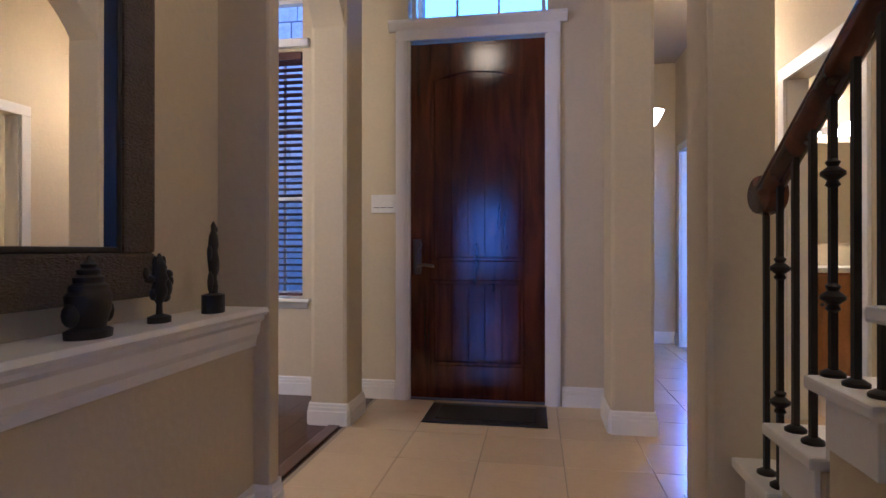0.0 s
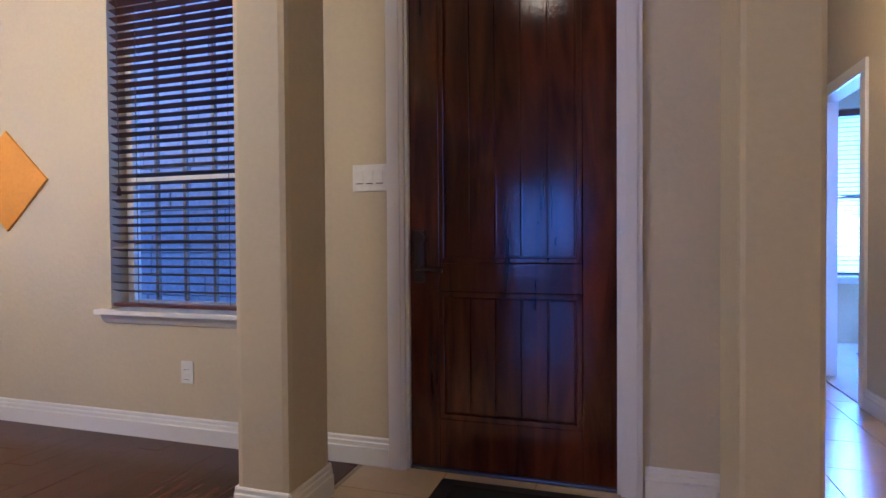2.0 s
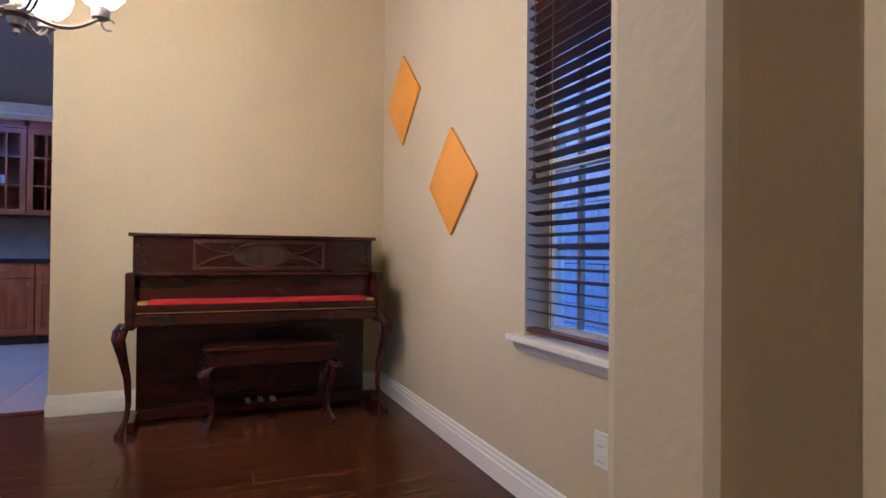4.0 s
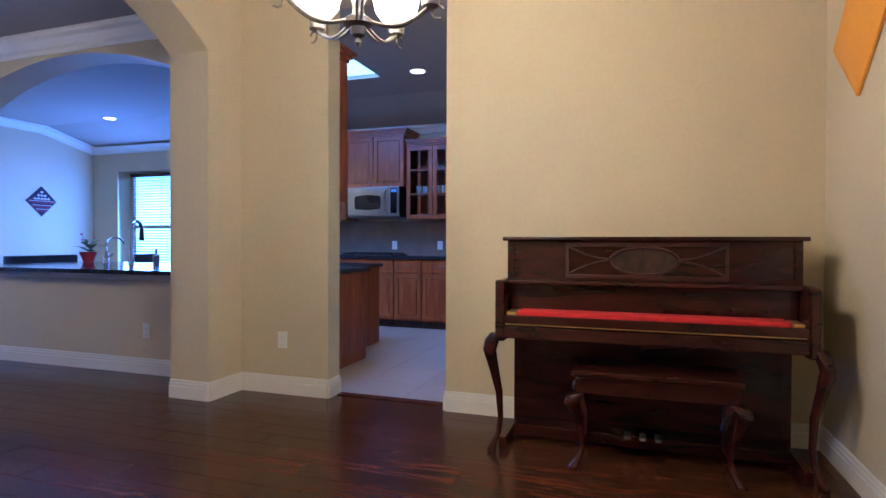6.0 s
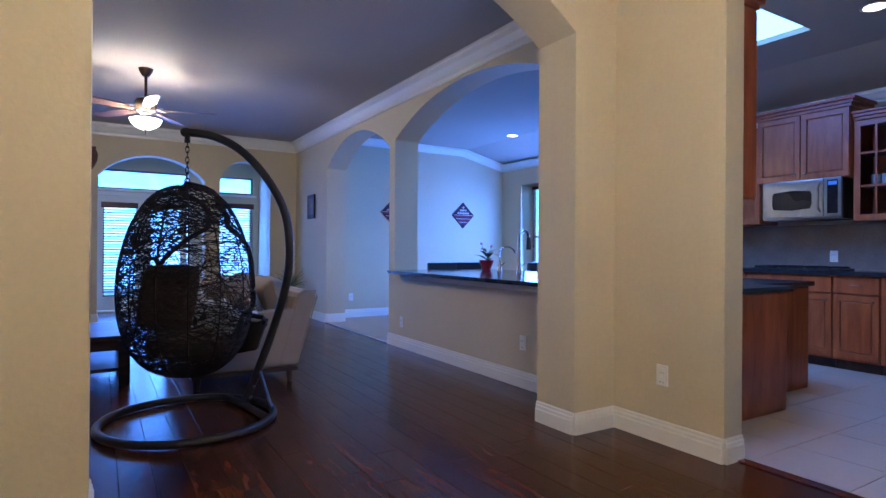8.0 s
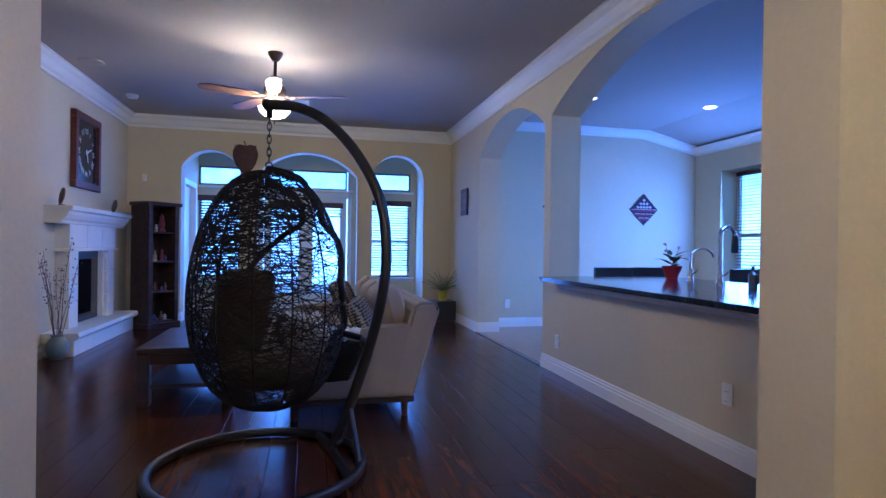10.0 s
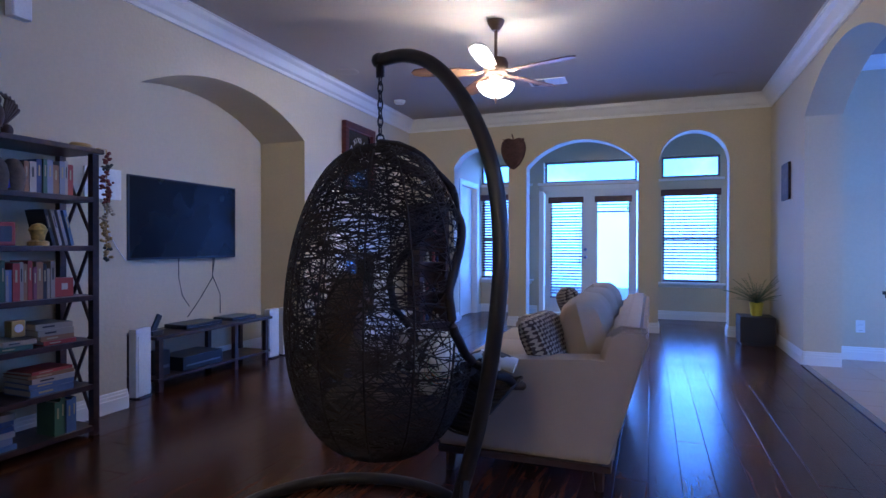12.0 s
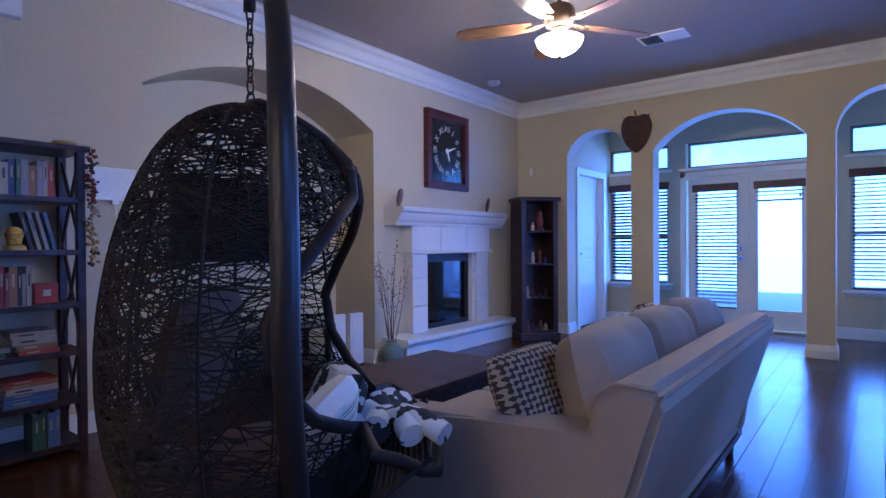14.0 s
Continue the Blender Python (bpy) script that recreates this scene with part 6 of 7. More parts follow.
tap(-4.85, -1.42, 0.44, 0.13, "tall chrome pull-down kitchen tap", True)
tap(-4.88, -1.80, 0.27, 0.22, "slim chrome gooseneck water tap", False)
tagged(part("soap_bottle", lathe(B(), [(0.03, 0), (0.032, 0.09), (0.012, 0.11), (0.01, 0.14), (0.014, 0.15)], (-4.86, -1.10, 0.8665), 14), M_STEEL, None, "", True), "small steel soap pump by the sink", "bottle")


def leaf(bm, p, d, ln, w, droop=0.3):
    """One pointed leaf from p along d."""
    d = Vector(d).normalized()
    side = d.cross(Vector((0, 0, 1)))
    if side.length < 1e-3:
        side = Vector((1, 0, 0))
    side.normalize()
    prev = None
    for i in range(5):
        t = i / 4
        c = Vector(p) + d * (ln * t) - Vector((0, 0, droop * ln * t * t))
        ww = w * math.sin(math.pi * min(0.97, t * 0.9 + 0.08)) / 2
        row = (bm.verts.new(c - side * ww), bm.verts.new(c + Vector((0, 0, -0.15 * ww))), bm.verts.new(c + side * ww))
        if prev:
            bm.faces.new((prev[0], prev[1], row[1], row[0]))
            bm.faces.new((prev[1], prev[2], row[2], row[1]))
        prev = row


def flower_pot():
    e = empty("flower_pot", -4.95, -2.14, 0.8665, label="small pink flowering plant in a red pot", category="plant")
    part("pot", lathe(B(), [(0.05, 0), (0.065, 0.05), (0.085, 0.10), (0.088, 0.115), (0.075, 0.115), (0.06, 0.09)], (0, 0, 0), 20), M_REDPOT, e, "", True)
    rng = random.Random(3)
    for k in range(11):
        a = rng.uniform(0, 6.28)
        bm = B()
        leaf(bm, (0.02 * math.cos(a), 0.02 * math.sin(a), 0.11 + 0.01 * k), (math.cos(a), math.sin(a), rng.uniform(0.1, 0.9)), rng.uniform(0.12, 0.19), 0.055)
        part("leaf", bm, M_LEAF, e)
    for k in range(3):
        a = rng.uniform(0, 6.28)
        tip = (0.06 * math.cos(a), 0.06 * math.sin(a), 0.25 + 0.03 * k)
        part("stem", tube(B(), [(0, 0, 0.1), (tip[0] / 2, tip[1] / 2, 0.2), tip], 0.002, 5), M_LEAF, e)
        part("blossom", ball(B(), tip, 0.018, 0.018, 0.014, 10), mat("pink_petal", (0.75, 0.30, 0.32), 0.6), e, "", True)


flower_pot()


def dining_chair_black(x, y, turn):
    e = empty("breakfast_chair", x, y, 0, turn, "black leather high-back breakfast chair", "chair", "breakfast chairs")
    M_LEATHER = bpy.data.materials.get("black_leather") or mat("black_leather", (0.016, 0.017, 0.022), 0.35, fine=150, bump=0.3)
    part("seat", box(B(), -0.22, 0.22, -0.22, 0.22, 0.42, 0.49, 0.02), M_LEATHER, e, "", True)
    part("backrest", box(B(), -0.22, 0.22, -0.24, -0.19, 0.46, 0.93, 0.018), M_LEATHER, e, "", True)
    for a in (-0.19, 0.19):
        for b in (-0.20, 0.19):
            part("leg", box(B(), a - 0.018, a + 0.018, b - 0.018, b + 0.018, 0, 0.42), M_DARKWOOD, e)


for x, y, t in ((-4.95, -3.35, 180), (-5.45, -3.45, 180), (-6.35, -3.1, 190)):
    dining_chair_black(x, y, t)
bt = empty("breakfast_table", -5.6, -4.0, 0, label="dark wooden breakfast table", category="table")
part("tabletop", box(B(), -0.75, 0.75, -0.42, 0.42, 0.72, 0.76, 0.008), M_DARKWOOD, bt)
for a in (-0.66, 0.66):
    for b in (-0.34, 0.34):
        part("leg", box(B(), a - 0.035, a + 0.035, b - 0.035, b + 0.035, 0, 0.72), M_DARKWOOD, bt)


def wall_rug(x, z, h):
    e = empty("wall_rug", x, -5.298, z, label="dark red and navy woven diamond hanging", category="wall hanging", group="woven diamonds")
    M_RUGA = bpy.data.materials.get("navy_weave") or mat("navy_weave", (0.035, 0.018, 0.035), 0.95, fine=160, bump=0.6)
    M_RUGB = bpy.data.materials.get("wine_weave") or mat("wine_weave", (0.16, 0.03, 0.05), 0.95, fine=160, bump=0.6)
    M_RUGC = bpy.data.materials.get("cream_weave") or mat("cream_weave", (0.55, 0.45, 0.40), 0.95, fine=160, bump=0.6)
    part("ground_cloth", prism(B(), [(-h, 0), (0, -h), (h, 0), (0, h)], "y", 0, 0.012), M_RUGA, e)
    for k, zz in enumerate((-0.02, -0.30, -0.56)):
        c = zz * h
        w = (h - abs(c)) * 0.94
        part("band", prism(B(), [(-w, c), (-w * 0.86, c - 0.13 * h), (w * 0.86, c - 0.13 * h), (w, c)], "y", 0.0125, 0.0145), M_RUGB, e)
        part("cream_line", box(B(), -w, w, 0.0125, 0.0155, c + 0.015 * h, c + 0.05 * h), M_RUGC, e)
    for k in range(3):
        zz = h * (0.16 + 0.22 * k)
        n = 5 - 2 * k
        for q in range(n):
            u = (q - (n - 1) / 2) * h * 0.22
            part("motif", prism(B(), [(u - 0.03, zz), (u, zz - 0.022), (u + 0.03, zz), (u, zz + 0.022)], "y", 0.0125, 0.0145), M_RUGC, e)


wall_rug(-6.70, 1.725, 0.235)
wall_rug(-5.30, 1.725, 0.235)


def can_light(x, y, z):
    e = empty("recessed_light", x, y, z, label="lit recessed ceiling light with white trim", category="ceiling light", group="recessed lights")
    part("trim_ring", lathe(B(), [(0.075, 0.0), (0.095, -0.002), (0.095, -0.008), (0.075, -0.008)], (0, 0, 0), 24), M_TRIM, e, "", True)
    part("lens", lathe(B(), [(0.002, -0.009), (0.072, -0.0095), (0.074, -0.0085)], (0, 0, 0), 24), M_LENS, e, "lit lens", True)


for lx, ly in ((-5.9, 1.35), (-5.0, -3.8), (-6.6, -3.75)):
    can_light(lx, ly, KC)

# ---- living room, television side ----
def television():
    e = empty("television", 1.218, -2.66, 1.32, label="large flat black wall-mounted television, switched off", category="television")
    part("case", box(B(), -0.075, -0.03, -0.60, 0.60, -0.335, 0.335, 0.006), M_PLASTIC_B, e)
    part("screen", box(B(), -0.078, -0.0755, -0.588, 0.588, -0.318, 0.323), M_SCREEN, e, "glossy dark screen")
    part("wall_bracket", box(B(), -0.03, 0.0, -0.25, 0.25, -0.15, 0.15), M_BLACK, e)
    for pts in ([(-0.02, 0.05, -0.33), (-0.03, 0.06, -0.50), (-0.03, 0.02, -0.66), (-0.03, -0.06, -0.76)], [(-0.02, -0.36, -0.33), (-0.03, -0.34, -0.52), (-0.04, -0.16, -0.72), (-0.05, -0.02, -0.85)], [(-0.02, -0.38, -0.33), (-0.03, -0.34, -0.50), (-0.03, -0.44, -0.68), (-0.04, -0.43, -0.86)]):
        part("cable", tube(B(), pts, 0.004, 6), M_PLASTIC_B, e, "hanging black cable", True)


television()


def tv_stand():
    e = empty("media_shelf", 0.96, -2.66, 0, label="low dark glass-topped media shelf below the television", category="shelf")
    part("top", box(B(), -0.19, 0.19, -0.68, 0.68, 0.395, 0.42, 0.004), M_DARKWOOD, e)
    part("lower_shelf", box(B(), -0.18, 0.18, -0.66, 0.66, 0.08, 0.10, 0.004), M_DARKWOOD, e)
    for y in (-0.62, -0.2, 0.62):
        for x in (-0.15, 0.15):
            part("post", box(B(), x - 0.02, x + 0.02, y - 0.02, y + 0.02, 0, 0.394), M_DARKWOOD, e)
    for x, y, z, a, b, c, nm, lb in ((0.96, -2.50, 0.1005, 0.14, 0.22, 0.11, "receiver", "black audio receiver on the media shelf"), (0.92, -2.14, 0.1005, 0.06, 0.05, 0.19, "router", "black upright network router with lit dots"),
                                    (0.97, -2.55, 0.4205, 0.12, 0.20, 0.035, "disc_player", "flat black disc player"), (0.97, -3.05, 0.4205, 0.11, 0.16, 0.03, "set_top_box", "small black set-top box")):
        d = empty(nm, x, y, z, label=lb, category="electronics")
        part("case", box(B(), -a, a, -b, b, 0, c, 0.006), M_PLASTIC_B, d)
        part("front_strip", box(B(), -a - 0.002, -a - 0.0002, -b * 0.85, b * 0.85, c * 0.3, c * 0.42), M_STEEL, d)
    ph = empty("phone_dock", 0.88, -2.06, 0.4205, label="black cordless phone leaning in its dock", category="phone")
    part("dock", box(B(), -0.04, 0.04, -0.05, 0.05, 0, 0.035, 0.008), M_PLASTIC_B, ph)
    h = part("handset", box(B(), -0.012, 0.012, -0.022, 0.022, 0.02, 0.17, 0.008), M_PLASTIC_B, ph)
    h.matrix_basis = pose(0, 0.03, 0.0, 28, 0, 0)


tv_stand()


def slab_speaker(x, y, h, turn):
    e = empty("speaker", x, y, 0, turn, "slim white flat panel speaker standing on the floor", "speaker", "white panel speakers")
    part("cabinet", box(B(), -0.03, 0.03, -0.075, 0.075, 0.012, h, 0.006), M_PLASTIC_W, e)
    part("foot", box(B(), -0.05, 0.05, -0.06, 0.06, 0, 0.0118), M_PLASTIC_B, e)
    part("side_rib", box(B(), -0.034, -0.0302, -0.055, 0.055, 0.05, h - 0.05, 0.001), M_PLASTIC_W, e)


slab_speaker(0.82, -1.88, 0.50, 8)
slab_speaker(0.84, -3.42, 0.48, 0)
slab_speaker(0.80, -3.60, 0.48, -6)


def fireplace():
    e = empty("fireplace", 0.68, -4.79, 0, label="white cast stone fireplace with raised hearth", category="fireplace")
    part("hearth", box(B(), -0.27, -0.001, -1.00, 0.90, 0.0, 0.15, 0.010), M_STONE, e)
    bm = B()
    prism(bm, [(-0.32, 0.18), (-0.335, 0.20), (-0.32, 0.235), (-0.001, 0.235), (-0.001, 0.15), (-0.27, 0.15)], "y", -1.05, 0.95)
    part("hearth_slab", bm, M_STONE, e, "rounded hearth slab")
    for s in (-1, 1):
        for k, (z0, z1) in enumerate(((0.236, 0.50), (0.505, 0.78), (0.785, 1.02))):
            y = s * 0.555 - 0.02
            part("leg_block", box(B(), -0.13, -0.001, y - 0.115, y + 0.115, z0, z1, 0.006), M_STONE, e)
        part("inner_leg", box(B(), -0.09, -0.001, s * 0.44 - 0.02 - 0.035 + 0.035 * s * 0, s * 0.44 - 0.02 + 0.035, 0.236, 1.02, 0.004), M_STONE, e)
    for k in range(3):
        a = -0.70 + 0.462 * k - 0.02 + 0.01
        part("frieze_block", box(B(), -0.14, -0.001, a, a + 0.457, 1.055, 1.30, 0.006), M_STONE, e)
    part("frieze_base", box(B(), -0.165, -0.001, -0.74, 0.70, 1.022, 1.053, 0.006), M_STONE, e)
    bm = B()
    prism(bm, [(-0.001, 1.302), (-0.155, 1.302), (-0.16, 1.33), (-0.185, 1.35), (-0.21, 1.39), (-0.22, 1.42), (-0.25, 1.432), (-0.25, 1.475), (-0.001, 1.475)], "y", -0.96, 0.92)
    part("mantel_shelf", bm, M_STONE, e, "moulded mantel shelf")
    part("firebox_frame", box(B(), -0.035, -0.002, -0.44, 0.40, 0.237, 1.02, 0.004), M_BLACK, e)
    part("firebox_glass", box(B(), -0.042, -0.0352, -0.39, 0.35, 0.29, 0.93), M_FIREGLASS, e, "dark glossy fire screen")
    for z in (0.945, 0.965, 0.985):
        part("louvre", box(B(), -0.048, -0.0355, -0.40, 0.36, z, z + 0.010, 0.002), M_BLACK, e)


fireplace()


def mantel_disc(y):
    e = empty("mantel_ornament", 0.56, y, 1.4755, label="round brown carved disc on a small stand", category="ornament", group="mantel discs")
    bm = lathe(B(), [(0.005, -0.02), (0.06, -0.018), (0.082, -0.008), (0.085, 0.0), (0.075, 0.012), (0.03, 0.02), (0.004, 0.022)], (0, 0, 0), 24)
    d = part("disc", bm, mat("burl_wood", (0.10, 0.04, 0.03), 0.45, vary=0.4, scale=12), e, "", True)
    d.matrix_basis = pose(0, 0, 0.095, 0, 80, 30)
    part("stand", box(B(), -0.02, 0.02, -0.035, 0.035, 0.0, 0.012, 0.003), M_DARKWOOD, e)


mantel_disc(-3.97)
mantel_disc(-5.50)


def wall_clock():
    e = empty("wall_clock", 0.678, -4.84, 2.125, -90, "tall dark red framed wall clock with black dial", "clock")
    hw, hh, w = 0.37, 0.415, 0.075
    M_FR = wood_mat("clock_frame", (0.06, 0.014, 0.012), (0.13, 0.03, 0.022), 0.4)
    for a, b, c, d in ((-hw, hw, -hh, -hh + w), (-hw, hw, hh - w, hh), (-hw, -hw + w, -hh + w, hh - w), (hw - w, hw, -hh + w, hh - w)):
        part("frame", box(B(), a, b, -0.06, 0.0, c, d, 0.008), M_FR, e)
    part("backboard", box(B(), -hw + w, hw - w, -0.02, 0.0, -hh + w, hh - w), M_FR, e)
    x, z, r = hw - w - 0.012, hh - w - 0.012, 0.05
    pts = []
    for cx, cz, a0 in ((x - r, z - r, 0), (-x + r, z - r, 90), (-x + r, -z + r, 180), (x - r, -z + r, 270)):
        for k in range(5):
            q = radians(a0 + 22.5 * k)
            pts.append((cx + r * math.cos(q), cz + r * math.sin(q)))
    part("dial", prism(B(), pts, "y", -0.026, -0.021), mat("dial_black", (0.02, 0.022, 0.026), 0.15, vary=0.3), e, "glossy black dial")
    names = "XII I II III IIII V VI VII VIII IX X XI".split()
    M_NUM = mat("dial_ivory", (0.70, 0.66, 0.55), 0.6, bump=0)
    for k, t in enumerate(names):
        c = bpy.data.curves.new("numeral", "FONT")
        c.body, c.size, c.align_x, c.align_y, c.extrude = t, 0.088, "CENTER", "CENTER", 0.001
        c.materials.append(M_NUM)
        ob = new("numeral", c)
        ob.parent = e
        q = radians(30 * k)
        rx, rz = 0.205 * math.sin(q), 0.235 * math.cos(q)
        ob.matrix_basis = pose(rx, -0.0285, rz, 90, 0, 0) @ pose(0, 0, 0, 0, 0, -30 * k)
    for ang, ln, wd in ((70, 0.17, 0.014), (160, 0.12, 0.020)):
        q = radians(ang)
        bm = prism(B(), [(-wd, -0.03), (wd, -0.03), (wd * 0.5, ln * 0.8), (0, ln), (-wd * 0.5, ln * 0.8)], "y", -0.034, -0.031)
        ob = part("hand", bm, M_NUM, e)
        ob.matrix_basis = pose(0, 0, 0, 0, ang, 0)
    part("boss", cyl(B(), (0, -0.038, 0), (0, -0.026, 0), 0.018), M_NUM, e)


wall_clock()


def curio_cabinet():
    e = empty("curio_cabinet", 0.20, -5.95, 0, 52, "narrow dark wooden curio cabinet with open front", "cabinet")
    hw, d, h = 0.23, 0.17, 1.66
    for s in (-1, 1):
        part("side_panel", box(B(), s * hw, s * (hw - 0.05), -d, d, 0.05, h - 0.05, 0.004), M_DARKWOOD, e)
        part("front_post", box(B(), s * hw, s * (hw - 0.06), d - 0.02, d + 0.005, 0.05, h - 0.05, 0.006), M_DARKWOOD, e)
    part("back_panel", box(B(), -hw + 0.051, hw - 0.051, -d, -d + 0.012, 0.05, h - 0.05), M_DARKWOOD, e)
    part("plinth", box(B(), -hw - 0.02, hw + 0.02, -d, d + 0.025, 0.0, 0.07, 0.008), M_DARKWOOD, e)
    part("cornice", box(B(), -hw - 0.03, hw + 0.03, -d, d + 0.035, h - 0.05, h, 0.012), M_DARKWOOD, e)
    for z in (0.071, 0.46, 0.86, 1.25):
        part("shelf", box(B(), -hw + 0.052, hw - 0.052, -d + 0.013, d - 0.022, z, z + 0.018), M_DARKWOOD, e)


curio_cabinet()
rng = random.Random(21)
ORN = [mat("ornament_%s" % n, c, 0.4, vary=0.25, scale=20) for n, c in (("ivory", (0.55, 0.48, 0.36)), ("bronze", (0.16, 0.10, 0.05)), ("blue", (0.05, 0.08, 0.22)), ("wine", (0.20, 0.05, 0.05)))]
for zi, z in enumerate((0.0895, 0.4785, 0.8785, 1.2685)):
    for k in range(4 if zi < 3 else 2):
        u = -0.12 + 0.08 * k if zi < 3 else -0.06 + 0.11 * k
        hgt = rng.uniform(0.06, 0.16) if zi < 3 else (0.24 if k == 0 else 0.10)
        r = rng.uniform(0.018, 0.032) if zi < 3 else 0.045 - 0.02 * k
        bm = lathe(B(), [(r, 0), (r * 1.05, hgt * 0.08), (r * 0.6, hgt * 0.2), (r * 1.0, hgt * 0.45), (r * 0.5, hgt * 0.68), (r * 0.7, hgt * 0.82), (r * 0.2, hgt)], (0, 0, 0), 14)
        ob = part("small_ornament", bm, ORN[(k + zi) % 4], None, "", True)
        p = pose(0.20, -5.95, 0, 0, 0, 52) @ Vector((u, 0.05 + 0.03 * (k % 2), z + 0.0005))
        ob.location = p
        tagged(ob, "small turned ornament on a curio cabinet shelf", "ornament", "curio ornaments")


def heart():
    e = empty("woven_heart", -0.885, -6.398, 2.375, label="dark brown woven twig heart hung on the pier", category="wall hanging")
    pts = []
    for k in range(48):
        t = 2 * math.pi * k / 48 - math.pi
        x = 0.19 * math.copysign(abs(math.sin(t)) ** 0.95, math.sin(t)) * (0.80 + 0.22 * math.cos(t))
        z = 0.205 * math.cos(t) - 0.045 * math.exp(-(t / 0.35) ** 2) - 0.012 * math.exp(-((abs(t) - math.pi) / 0.25) ** 2)
        pts.append((x, z))
    M_TWIG = mat("dark_twig", (0.10, 0.046, 0.038), 0.7, vary=0.4, scale=15, bump=0.4)
    bm = prism(B(), [(x * 0.97, z * 0.97) for x, z in pts], "y", 0.002, 0.03)
    part("core", bm, M_TWIG, e)
    part("edge", tube(B(), [(x, 0.03, z) for x, z in pts], 0.018, 8, closed=True), M_TWIG, e, "", True)
    r2 = random.Random(2)
    bm = B()
    for k in range(46):
        z = r2.uniform(-0.17, 0.15)
        w = 0.15 * (1 - max(0, -z) / 0.26)
        a = r2.uniform(-0.05, 0.05)
        tube(bm, [(-w, 0.035, z - a), (0, 0.055 + r2.uniform(0, 0.012), z), (w, 0.035, z + a)], r2.uniform(0.005, 0.009), 5)
    part("twig_weave", bm, M_TWIG, e, "woven twigs")
    part("stalk", tube(B(), [(0, 0.02, 0.15), (0.004, 0.03, 0.20), (0.02, 0.03, 0.245)], 0.010, 6), M_TWIG, e)


heart()


def fern():
    s = empty("plant_stand", -3.76, -5.98, 0, label="black square plant stand", category="stand")
    part("block", box(B(), -0.175, 0.175, -0.175, 0.175, 0.03, 0.32, 0.008), M_BLACK, s)
    part("plinth", box(B(), -0.16, 0.16, -0.16, 0.16, 0, 0.03), M_BLACK, s)
    e = empty("potted_fern", -3.77, -5.98, 0.3205, label="bushy green fern in a bright yellow pot", category="plant")
    part("pot", lathe(B(), [(0.055, 0), (0.07, 0.12), (0.075, 0.145), (0.066, 0.145), (0.06, 0.12)], (0, 0, 0), 18), M_YELLOW, e, "bright yellow pot", True)
    r2 = random.Random(8)
    for k in range(38):
        a = r2.uniform(0, 6.28)
        el = r2.uniform(0.35, 1.4)
        ln = r2.uniform(0.27, 0.46)
        bm = B()
        d = Vector((math.cos(a) * math.cos(el), math.sin(a) * math.cos(el), math.sin(el)))
        stem = [Vector((0, 0, 0.14)) + d * (ln * t) - Vector((0, 0, 0.20 * ln * t * t)) for t in (0, 0.25, 0.5, 0.75, 1.0)]
        tube(bm, stem, 0.002, 4)
        side = d.cross(Vector((0, 0, 1))).normalized()
        for i in range(1, 9):
            t = i / 8
            p = Vector((0, 0, 0.14)) + d * (ln * t) - Vector((0, 0, 0.20 * ln * t * t))
            for q in (-1, 1):
                leaf(bm, p, side * q + d * 0.5, 0.055 * (1.15 - t * 0.6), 0.016, 0.2)
        part("frond", bm, M_LEAF, e)


fern()


def twig_vase():
    e = empty("vase", 0.52, -3.80, 0, label="pale green floor vase with dried branches", category="vase")
    part("body", lathe(B(), [(0.05, 0), (0.085, 0.04), (0.10, 0.10), (0.09, 0.16), (0.055, 0.20), (0.05, 0.22), (0.06, 0.235), (0.05, 0.235)], (0, 0, 0), 24), mat("celadon_glaze", (0.16, 0.20, 0.17), 0.3, vary=0.2), e, "", True)
    r2 = random.Random(14)
    M_DRY = mat("dried_stem", (0.16, 0.07, 0.05), 0.8, vary=0.3)
    M_BUD = mat("dried_bud", (0.30, 0.16, 0.13), 0.8, vary=0.4)
    for k in range(11):
        a = r2.uniform(0, 6.28)
        ln = r2.uniform(0.55, 0.95)
        sp = r2.uniform(0.03, 0.16)
        pts = [Vector((0.02 * math.cos(a) + sp * t * math.cos(a) + 0.012 * math.sin(5 * t + k), 0.02 * math.sin(a) + sp * t * math.sin(a), 0.20 + ln * t)) for t in [q / 8 for q in range(9)]]
        st = part("stem", tube(B(), pts, 0.004, 5, 0.0015), M_DRY, e)
        bm = B()
        for q in range(18):
            p = pts[r2.randint(4, 8)] + Vector((r2.uniform(-0.03, 0.03), r2.uniform(-0.03, 0.03), r2.uniform(-0.04, 0.04)))
            ball(bm, p, r2.uniform(0.004, 0.008), None, None, 6)
        tagged(part("bud_cluster", bm, M_BUD, st), kind="stuff")


twig_vase()


# ---- bookcase ----
BKY = 0.065      # all of the bookcase stands this much further north


